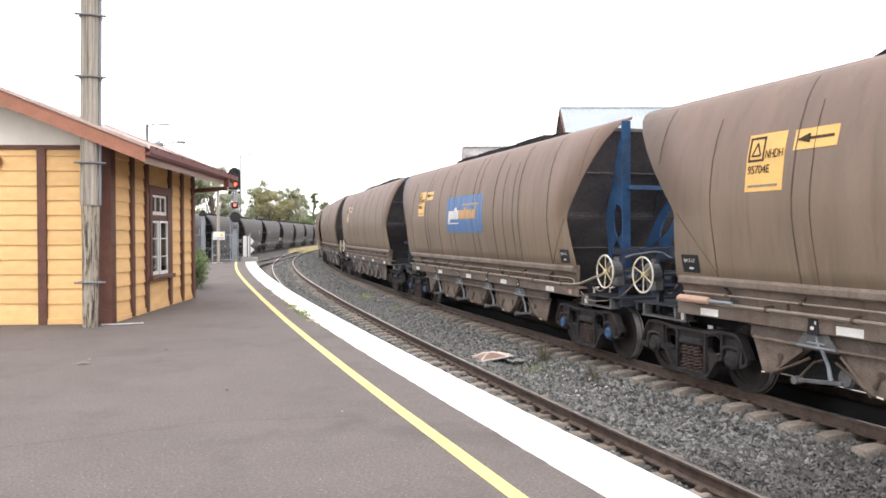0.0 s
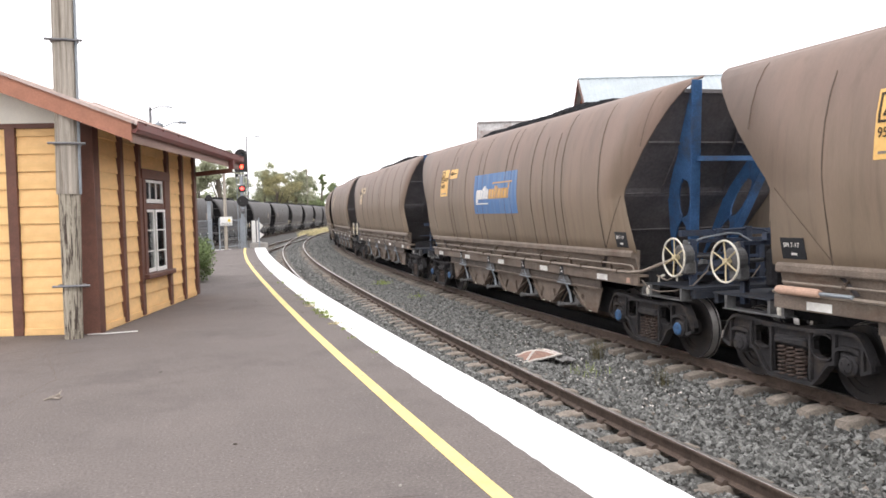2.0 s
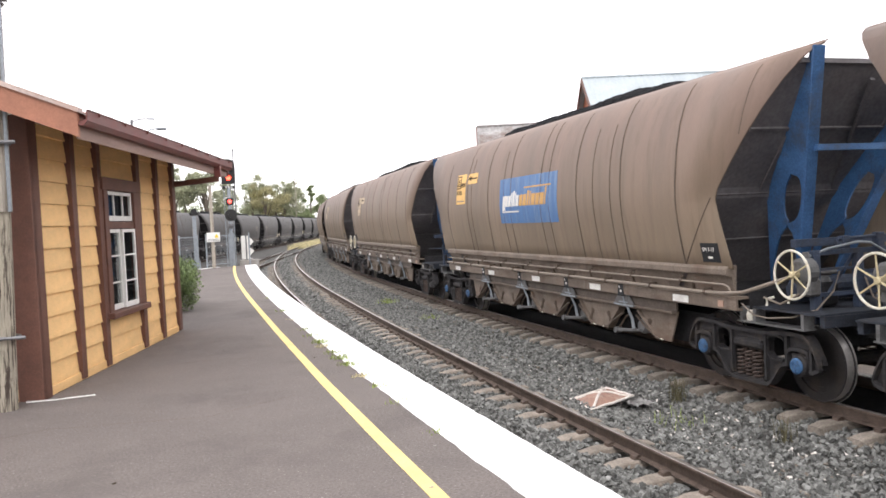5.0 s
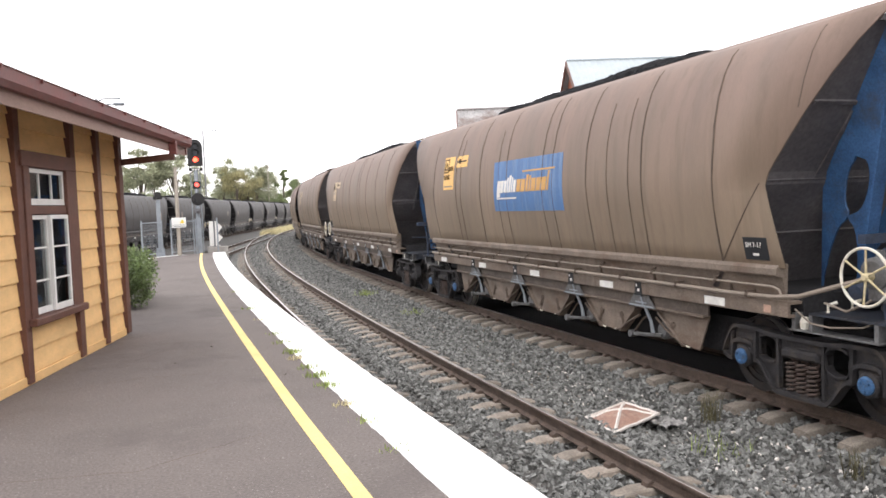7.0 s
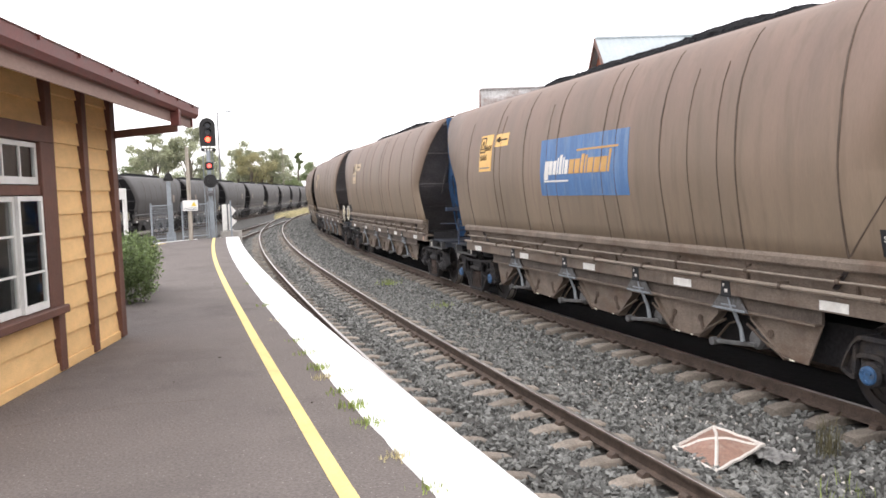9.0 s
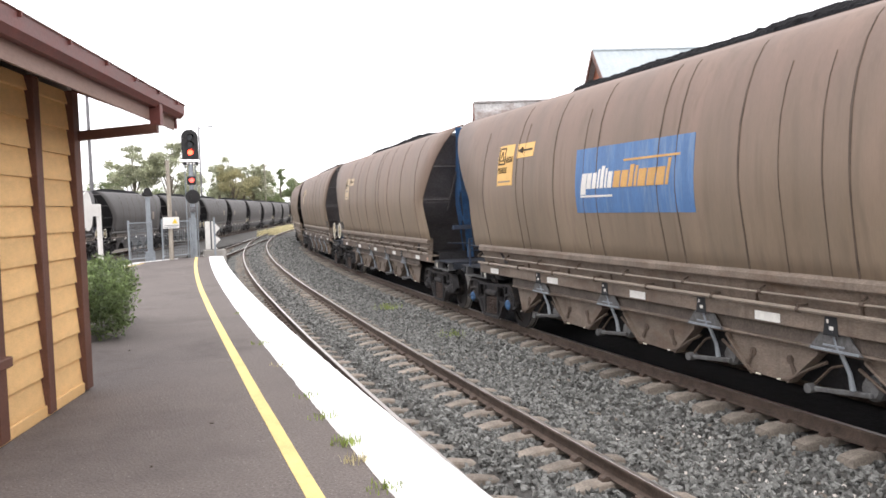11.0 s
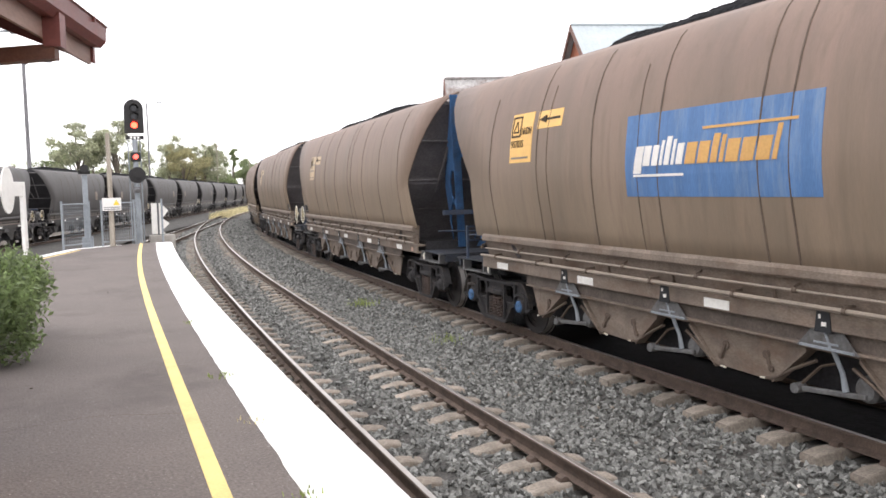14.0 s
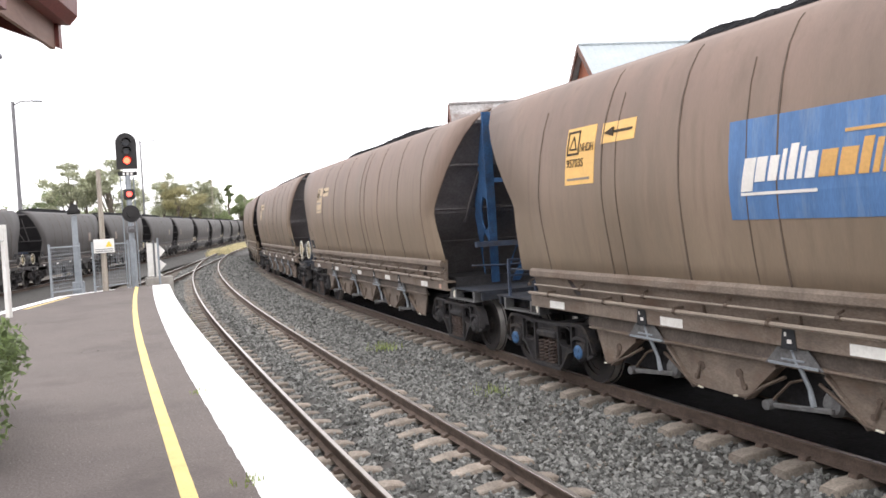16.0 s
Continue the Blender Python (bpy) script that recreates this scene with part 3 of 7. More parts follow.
for a, b in (((2.1, 41.0), (1.05, 37.9)),):
    d = Vector((b[0] - a[0], b[1] - a[1], 0))
    box(bm, 0, d.length, 0.1, 0.2, -0.02, 0.004, m=Matrix.Translation((a[0], a[1], 0)) @ Matrix.Rotation(math.atan2(d.y, d.x), 4, "Z"))
part("safety_line", bm, "yellow_line", platform, "yellow painted rear safety line")

# ---- tracks ----
T1, T2 = 1.87, 6.12


def t1_at(s):
    """The platform road draws in towards the platform at its near end."""
    f = max(0.0, min(1.0, (34.0 - s) / 32.0))
    return T1 - 0.4 * f ** 1.3




def rail_profile():
    return [(-0.07, 0.0), (0.07, 0.0), (0.07, 0.012), (0.012, 0.03), (0.012, 0.115), (0.035, 0.125), (0.035, 0.15), (0.028, 0.158), (-0.028, 0.158), (-0.035, 0.15), (-0.035, 0.125), (-0.012, 0.115), (-0.012, 0.03), (-0.07, 0.012)]


def rail(track, path, gauge_off, z):
    """path(s) gives a point and heading; the head is a part of its own."""
    prof = rail_profile()
    body, head = bmesh.new(), bmesh.new()
    rows, hrows = [], []
    for p, ang in path:
        c, sn = math.cos(ang), math.sin(ang)
        right = Vector((c, sn, 0))
        o = p + right * gauge_off
        rows.append([body.verts.new((o.x + right.x * x, o.y + right.y * x, z - 0.158 + h)) for x, h in prof])
        hrows.append([head.verts.new((o.x + right.x * x, o.y + right.y * x, z + h)) for x, h in ((-0.027, 0.0), (-0.024, 0.003), (0.024, 0.003), (0.027, 0.0))])
    for some, mesh in ((rows, body), (hrows, head)):
        for p, q in zip(some, some[1:]):
            for i in range(len(p)):
                j = (i + 1) % len(p)
                mesh.faces.new((p[i], p[j], q[j], q[i]))
    r = part("rail", body, "rail_rust", track)
    part("running_surface", head, "rail_top", r, "worn bright rail head")


def arc_path(off, s0, s1, step=1.5):
    n = int((s1 - s0) / step)
    at = off if callable(off) else (lambda s_: off)
    ss = [s0 + (s1 - s0) * i / n for i in range(n + 1)]
    return [(spot(at(s_), s_), -s_ / RADIUS) for s_ in ss]


def line_path(p, heading, length, step=4.0):
    n = int(length / step)
    a = radians(heading)
    return [(Vector((p[0] + math.sin(a) * length * i / n, p[1] + math.cos(a) * length * i / n, 0)), -a) for i in range(n + 1)]


track_1 = thing("track_platform", "rusty rails on half-buried concrete sleepers beside the platform", "railway track", kind="structure")
track_2 = thing("track_train", "rusty rails on concrete sleepers under the coal train", "railway track", kind="structure")
track_3 = thing("track_far", "railway track behind the platform under the distant coal train", "railway track", kind="structure")
track_4 = thing("track_turnout", "track joining the platform road at the points", "railway track", kind="structure")
for tr, off, s1 in ((track_1, T1, 210), (track_2, T2, 150)):
    for g in (-0.755, 0.755):
        rail(tr, arc_path(t1_at if tr is track_1 else off, -8, s1), g, RAIL_Z + (TRAIN_LIFT if tr is track_2 else 0.0))
FAR_H, FAR_P, FAR_Z = 17.07, (-14.2, 24.0), -1.15
for g in (-0.755, 0.755):
    rail(track_3, line_path(FAR_P, FAR_H, 230), g, FAR_Z)
TURN_P, TURN_H = (2.9, 46.6), 15.4
for g in (-0.755, 0.755):
    rail(track_4, line_path(TURN_P, TURN_H, 47), g, RAIL_Z - 0.006)

# ballast bed, a shaped sheet
bm = bmesh.new()
prof = [(0.03, -1.2), (0.55, -1.17), (1.0, -1.13), (1.4, -1.12), (1.52, -1.07), (1.85, -1.07), (2.0, -1.13), (2.85, -1.14), (3.1, -1.13), (3.35, -1.17), (3.75, -1.27), (4.3, -1.27), (4.75, -1.16), (5.2, -1.12), (7.0, -1.1), (7.6, -1.13), (9.2, -1.44)]
rows = []
for i in range(0, 131):
    s = -8 + i * 1.7
    rows.append([bm.verts.new(spot(o, s, z + 0.02 * noise.noise((o * 2.1, s * 0.8, 0)))) for o, z in prof])
for p, q in zip(rows, rows[1:]):
    for i in range(len(prof) - 1):
        bm.faces.new((p[i], p[i + 1], q[i + 1], q[i]))
solid("ballast_bed", bm, "ballast", "grey crushed-stone ballast under both tracks", "ballast", kind="structure", smooth=True)
bm = bmesh.new()
a = radians(FAR_H)
rt, fw = Vector((math.cos(a), -math.sin(a), 0)), Vector((math.sin(a), math.cos(a), 0))
o = Vector((*FAR_P, 0))
rows = []
for i in range(0, 100):
    c = o + fw * (i * 2.4 - 6)
    rows.append([bm.verts.new(c + rt * x + Vector((0, 0, z))) for x, z in ((-3, -1.5), (-1.6, -1.33), (1.6, -1.33), (6.0, -1.3))])
for p, q in zip(rows, rows[1:]):
    for i in range(3):
        bm.faces.new((p[i], p[i + 1], q[i + 1], q[i]))
solid("ballast_bed_far", bm, "ballast", "dark grey ballast beside the far track", "ballast", kind="structure")


def sleeper_mesh(k):
    """Concrete sleeper: raised rail seats, waist lower in the middle, tapered ends."""
    rnd = random.Random(k)
    bm = bmesh.new()
    rows = []
    for x, z, w in ((-1.22, -0.03, 0.1), (-1.05, 0.0, 0.105), (-0.5, 0.0, 0.105), (-0.2, -0.05, 0.09), (0.2, -0.05, 0.09), (0.5, 0.0, 0.105), (1.05, 0.0, 0.105), (1.22, -0.03, 0.1)):
        j = rnd.uniform(-0.012, 0.012)
        rows.append([bm.verts.new((x, y, zz + rnd.uniform(-0.005, 0.005))) for y, zz in ((-w - 0.03 + j, -0.18), (-w + j, z - 0.012), (-w + 0.015 + j, z), (w - 0.015 + j, z), (w + j, z - 0.012), (w + 0.03 + j, -0.18))])
    for p, q in zip(rows, rows[1:]):
        for i in range(6):
            bm.faces.new((p[i], p[(i + 1) % 6], q[(i + 1) % 6], q[i]))
    bm.faces.new(rows[0])
    bm.faces.new(rows[-1])
    return mesh_of(bm, "sleeper", "sleeper")


def clip_mesh():
    bm = bmesh.new()
    prism(bm, [(0.05, 0.0), (0.14, 0.0), (0.13, 0.035), (0.09, 0.055), (0.05, 0.04)], "y", -0.05, 0.05)
    return mesh_of(bm, "rail_clip", "rail_rust")


CLIP = clip_mesh()
SLEEPERS = [sleeper_mesh(k) for k in range(6)]
rnd = random.Random(3)
LAID = {}
for tr, off, s0, s1 in ((track_1, T1, -2, 92), (track_2, T2, 3, 72)):
    s = s0
    while s < s1:
        ob = part("sleeper", SLEEPERS[rnd.randrange(6)], "", tr)
        ob.matrix_basis = on_curve((t1_at(s) if tr is track_1 else off) + rnd.uniform(-0.03, 0.03), s, RAIL_Z + (TRAIN_LIFT if tr is track_2 else 0.0) - 0.165 + rnd.uniform(-0.012, 0.006)) @ Matrix.Rotation(rnd.uniform(-0.02, 0.02), 4, "Z")
        LAID.setdefault(off, []).append(s)
        if s < 36:
            for x, turn in ((-0.755, 0), (-0.755, 1), (0.755, 0), (0.755, 1)):
                if tr is track_2 and x > 0:
                    continue
                cl = part("rail_clip", CLIP, "", ob)
                cl.matrix_basis = Matrix.Translation((x, 0, 0.0)) @ Matrix.Rotation(math.pi * turn, 4, "Z")
        s += 0.61 + rnd.uniform(-0.02, 0.02)

# ---- coal wagons ----
# side profile: half width and height over the rail
PROFILE = [(1.33, 1.72), (1.38, 1.95), (1.45, 2.35), (1.474, 2.53), (1.488, 2.68), (1.493, 2.82), (1.487, 2.97), (1.473, 3.15), (1.44, 3.45), (1.36, 3.8), (1.25, 4.1), (1.12, 4.32), (1.0, 4.44), (0.86, 4.52)]
# half length of the side sheet at its foot, its waist and its top, for each end
ENDS = {-1: (6.3, 6.15, 7.58), 1: (6.5, 6.38, 7.95)}


def end_at(z, sg=1):
    """Distance from the middle to the end of the side sheet at a height."""
    low, mid, top = ENDS[sg]
    if z <= 2.73:
        return low + (mid - low) * (z - 1.72) / (2.73 - 1.72)
    return mid + (top - mid) * (z - 2.73) / (4.52 - 2.73)


def half_at(z):
    for (w0, z0), (w1, z1) in zip(PROFILE, PROFILE[1:]):
        if z <= z1:
            return w0 + (w1 - w0) * (z - z0) / (z1 - z0)
    return PROFILE[-1][0]


def side_sheet(side, y_cut):
    bm = bmesh.new()
    rows, inner = [], []
    cols = 12
    for w, z in PROFILE:
        e0, e1 = end_at(z, -1), end_at(z, 1)
        rows.append([bm.verts.new((side * w, -e0 + (e0 + e1) * i / cols, z)) for i in range(cols + 1)])
        inner.append([bm.verts.new((side * (w - 0.02), -e0 + (e0 + e1) * i / cols, z - 0.01)) for i in range(cols + 1)])
    for grid in (rows, inner):
        for p, q in zip(grid, grid[1:]):
            for i in range(cols):
                bm.faces.new((p[i], p[i + 1], q[i + 1], q[i]))
    for k in (0, -1):
        for i in range(cols):
            bm.faces.new((rows[k][i], rows[k][i + 1], inner[k][i + 1], inner[k][i]))
    for i in (0, -1):
        for k in range(len(rows) - 1):
            bm.faces.new((rows[k][i], rows[k + 1][i], inner[k + 1][i], inner[k][i]))
    return bm


def levels(z0, z1):
    """Heights from z0 to z1 at which the side bends, and halfway between them."""
    zs = [z for _, z in PROFILE]
    zs += [(a + b) / 2 for a, b in zip(zs, zs[1:])]
    return [z0] + sorted(z for z in zs if z0 + 0.01 < z < z1 - 0.01) + [z1]


def seam_strip(side, y, width, z0=1.75, z1=4.3, lean=0.0, proud=0.0075):
    bm = bmesh.new()
    zs = levels(z0, z1)
    rows = []
    for z in zs:
        w = half_at(z)
        yy = y + lean * (z - z0) + 0.012 * math.sin(z * 3.1 + y)
        wd = width * (0.5 + 0.4 * abs(math.sin(z * 1.7 + y * 2)))
        rows.append([bm.verts.new((side * (w + d), yy + dy, z)) for dy, d in ((-wd / 2, -0.004), (-wd / 2, proud), (wd / 2, proud), (wd / 2, -0.004))])
    for p, q in zip(rows, rows[1:]):
        for i in range(3):
            bm.faces.new((p[i], p[i + 1], q[i + 1], q[i]))
    return bm


def side_patch(side, y0, y1, z0, z1, proud, lean=0.0, n=6):
    """A painted panel that follows the side's curve."""
    bm = bmesh.new()
    rows = []
    for z in levels(z0, z1):
        w = half_at(z) + proud
        rows.append([bm.verts.new((side * w, y + lean * (z - z0), z)) for y in (y0, y1)] + [bm.verts.new((side * (w - 0.006), y + lean * (z - z0), z)) for y in (y1, y0)])
    for p, q in zip(rows, rows[1:]):
        for k in range(4):
            bm.faces.new((p[k], p[(k + 1) % 4], q[(k + 1) % 4], q[k]))
    bm.faces.new(rows[0])
    bm.faces.new(rows[-1])
    return bm


def write_on(side, y, z, words, size, material, parent, proud, narrow=1.0):
    """Writing that lies on the side sheet, read from outside."""
    ob = part("lettering", text_mesh(words, size, material), material, parent)
    w = half_at(z) + proud
    lean = math.atan2(half_at(z + size) - half_at(z), size)
    if side < 0:
        basis = Matrix(((0, math.sin(-lean), -1, 0), (-1, 0, 0, 0), (0, math.cos(lean), math.sin(-lean), 0), (0, 0, 0, 1)))
    else:
        basis = Matrix(((0, math.sin(lean), 1, 0), (1, 0, 0, 0), (0, math.cos(lean), -math.sin(lean), 0), (0, 0, 0, 1)))
    ob.matrix_basis = Matrix.Translation((side * w, y, z)) @ basis @ Matrix.Diagonal((narrow, 1, 1, 1))
    return ob


def bogie_side(side):
    """Cast side frame: flat top chord, hooked ends over the axle boxes, dropped spring seat, rounded windows."""
    bm = bmesh.new()
    n, rows = 112, []

    def ease(a, b, t):
        t = max(0.0, min(1.0, t))
        return a + (b - a) * t * t * (3 - 2 * t)

    for i in range(n + 1):
        y = -1.32 + 2.64 * i / n
        u = abs(y)
        top = ease(0.85, 0.89, (u - 0.3) / 0.5) - 0.36 * max(0.0, (u - 1.04) / 0.28) ** 2
        bot = ease(0.12, 0.44, (u - 0.36) / 0.36)
        if abs(u - 0.96) < 0.185:
            bot = 0.6 + 0.06 * math.sqrt(1 - ((u - 0.96) / 0.185) ** 2)
        elif u > 1.1:
            bot = 0.4 + 0.05 * max(0.0, (u - 1.2) / 0.12)
        c, h = 0.6, 0.0
        if u < 0.31:
            c, h = 0.39, 0.2
        elif abs(u - 0.54) < 0.165:
            c, h = 0.645, 0.145 * math.sqrt(math.sqrt(1 - ((u - 0.54) / 0.165) ** 2)) + 0.002
        zs = (bot, max(bot + 0.02, c - h), min(top - 0.05, c + h), top)
        rows.append(([[bm.verts.new((x, y, z)) for z in zs] for x in (side * 0.98, side * 1.06)], h > 0))
    for (p, hp), (q, hq) in zip(rows, rows[1:]):
        gap = hp and hq
        for k in (0, 1):
            for c in (0, 2) if gap else (0, 1, 2):
                bm.faces.new((p[k][c], p[k][c + 1], q[k][c + 1], q[k][c]))
        for c in (0, 1, 2, 3) if gap else (0, 3):
            bm.faces.new((p[0][c], p[1][c], q[1][c], q[0][c]))
        # ribs along the top and bottom chords and round the windows
        for c, dz, out in ((3, -0.05, 0.07), (0, 0.05, 0.06)) + (((2, 0.03, 0.035), (1, -0.03, 0.035)) if gap else ()):
            lip = [v.co.copy() for v in (p[1][c], q[1][c])]
            a = [bm.verts.new(v) for v in lip]
            b = [bm.verts.new(v + Vector((side * out, 0, 0))) for v in lip]
            d = [bm.verts.new(v + Vector((side * out, 0, dz))) for v in lip]
            e = [bm.verts.new(v + Vector((0, 0, dz))) for v in lip]
            for g, h in ((a, b), (b, d), (d, e)):
                bm.faces.new((g[0], g[1], h[1], h[0]))
    for sg in (-1, 1):
        # upright ribs beside the springs and on the hooked ends
        for y0, y1, z0, z1 in ((0.33, 0.37, 0.2, 0.82), (0.72, 0.77, 0.45, 0.84), (1.15, 1.19, 0.44, 0.78)):
            box(bm, *sorted((side * 1.05, side * 1.11)), *sorted((sg * y0, sg * y1)), z0, z1)
    bmesh.ops.remove_doubles(bm, verts=bm.verts[:], dist=1e-5)
    bmesh.ops.recalc_face_normals(bm, faces=bm.faces[:])
    return bm


def coil(side, y):
    bm = bmesh.new()
    pts = [(side * 1.06 + 0.062 * math.cos(k * 1.0), y + 0.066 * math.sin(k * 1.0), 0.19 + k * 0.0082) for k in range(46)]
    return tube(bm, pts, 0.017, 6)


def wheelset(bogie, y, blue_caps):
    zc = 0.48
    for side in (-1, 1):
        bm = bmesh.new()
        disc_ring(bm, (side * 0.755, y, zc), "x", 0.37, 0.48, 0.125, 40)
        disc_ring(bm, (side * 0.69, y, zc), "x", 0.42, 0.51, 0.03, 40)
        w = part("wheel", bm, "wheel_dark", bogie, "grimy steel wheel with a bright tread")
        part("tread", disc_ring(bmesh.new(), (side * 0.758, y, zc), "x", 0.46, 0.483, 0.1, 48), "wheel_steel", w, "bright worn tread")
        part("rim", disc_ring(bmesh.new(), (side * 0.82, y, zc), "x", 0.462, 0.477, 0.008, 48), "bogie", w)
        part("flange_edge", disc_ring(bmesh.new(), (side * 0.69, y, zc), "x", 0.49, 0.513, 0.02, 48), "wheel_steel", w, "bright worn flange")
        bm = bmesh.new()
        disc_ring(bm, (side * 0.75, y, zc), "x", 0.08, 0.38, 0.045, 32)
        disc_ring(bm, (side * 0.77, y, zc), "x", 0.07, 0.14, 0.16, 20)
        disc_ring(bm, (side * 0.775, y, zc), "x", 0.3, 0.375, 0.02, 32)
        part("wheel_disc", bm, "wheel_dark", w)
        bm = bmesh.new()
        box(bm, *sorted((side * 0.96, side * 1.09)), y - 0.16, y + 0.16, 0.5, 0.63, bevel=0.03)
        tube(bm, [(side * 0.96, y, zc), (side * 1.1, y, zc), (side * 1.13, y, zc)], [0.14, 0.14, 0.12], 18)
        part("axle_box", bm, "bogie", w)
        bm = bmesh.new()
        tube(bm, [(side * 1.12, y, zc), (side * 1.15, y, zc), (side * 1.16, y, zc)], [0.105, 0.1, 0.08], 16)
        for k in range(3):
            a = 2 * math.pi * k / 3 + 0.5
            tube(bm, [(side * 1.155, y + 0.06 * math.cos(a), zc + 0.06 * math.sin(a)), (side * 1.175, y + 0.06 * math.cos(a), zc + 0.06 * math.sin(a))], 0.018, 6)
        part("bearing_cap", bm, "hub_blue" if blue_caps else "bogie", w, "blue axle bearing cap" if blue_caps else "")
    part("axle", tube(bmesh.new(), [(-0.9, y, zc), (0.9, y, zc)], 0.075, 10), "bogie", bogie)


def bogie(wagon, y, detail, blue_caps):
    bg = new("bogie")
    bg.parent = wagon
    bg.location = (0, y, 0.05)
    bg["label"] = "dirty cast-steel bogie with coil springs"
    for side in (-1, 1):
        part("side_frame", bogie_side(side), "bogie", bg)
        for yy in (-0.16, 0.0, 0.16) if detail else ():
            part("spring", coil(side, yy), "spring_rust", bg, "rusty coil spring")
        part("bolster_end", boxed(*sorted((side * 0.9, side * 1.13)), -0.29, 0.29, 0.585, 0.7, bevel=0.03), "bogie", bg)
        part("friction_wedge", boxed(*sorted((side * 1.0, side * 1.1)), -0.28, 0.28, 0.15, 0.2, bevel=0.015), "bogie", bg)
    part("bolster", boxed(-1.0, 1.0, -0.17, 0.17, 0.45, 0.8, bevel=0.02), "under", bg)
    for sg in (-1, 1):
        bm = bmesh.new()
        tube(bm, [(-0.95, sg * 0.4, 0.4), (0.95, sg * 0.4, 0.4)], 0.05, 8)
        for side in (-1, 1):
            box(bm, side * 0.7, side * 0.82, sg * 0.42, sg * 0.49, 0.33, 0.62)
        part("brake_beam", bm, "bogie", bg)
    for yy in (-0.96, 0.96):
        wheelset(bg, yy, blue_caps)
    return bg


def handwheel(wagon, side, y, z):
    bm = bmesh.new()
    n = 32
    ring = [(side * 1.27, y + 0.3 * math.cos(2 * math.pi * k / n), z + 0.3 * math.sin(2 * math.pi * k / n)) for k in range(n + 1)]
    tube(bm, ring, 0.016, 8, caps=False)
    hw = part("handwheel", bm, "handwheel", wagon, "cream-painted spoked brake handwheel")
    for k in range(6):
        a = 2 * math.pi * k / 6 + math.pi / 2 + 0.06
        part("spoke", tube(bmesh.new(), [(side * 1.25, y, z), (side * 1.262, y + 0.15 * math.cos(a), z + 0.15 * math.sin(a)), (side * 1.27, y + 0.3 * math.cos(a), z + 0.3 * math.sin(a))], [0.014, 0.011, 0.011], 6), "spoke", hw)
    part("hub", tube(bmesh.new(), [(side * 1.29, y, z), (side * 1.27, y, z), (side * 1.18, y, z)], [0.03, 0.045, 0.045], 10), "spoke", hw)
    bm = bmesh.new()
    tube(bm, [(side * 1.2, y, z), (side * 0.6, y, z)], 0.03, 8)
    tube(bm, [(side * 1.17, y, z + 0.03), (side * 1.15, y, z + 0.03), (side * 1.0, y, z + 0.03), (side * 0.97, y, z + 0.03)], [0.13, 0.17, 0.17, 0.13], 16)
    box(bm, *sorted((side * 1.12, side * 0.92)), y - 0.12, y + 0.12, z - 0.28, z - 0.05, bevel=0.03)
    tube(bm, [(side * 1.05, y, z + 0.1), (side * 1.05, y, z + 0.27)], [0.06, 0.04], 8)
    part("gear_box", bm, "mech", hw, "grey rounded brake gear case")


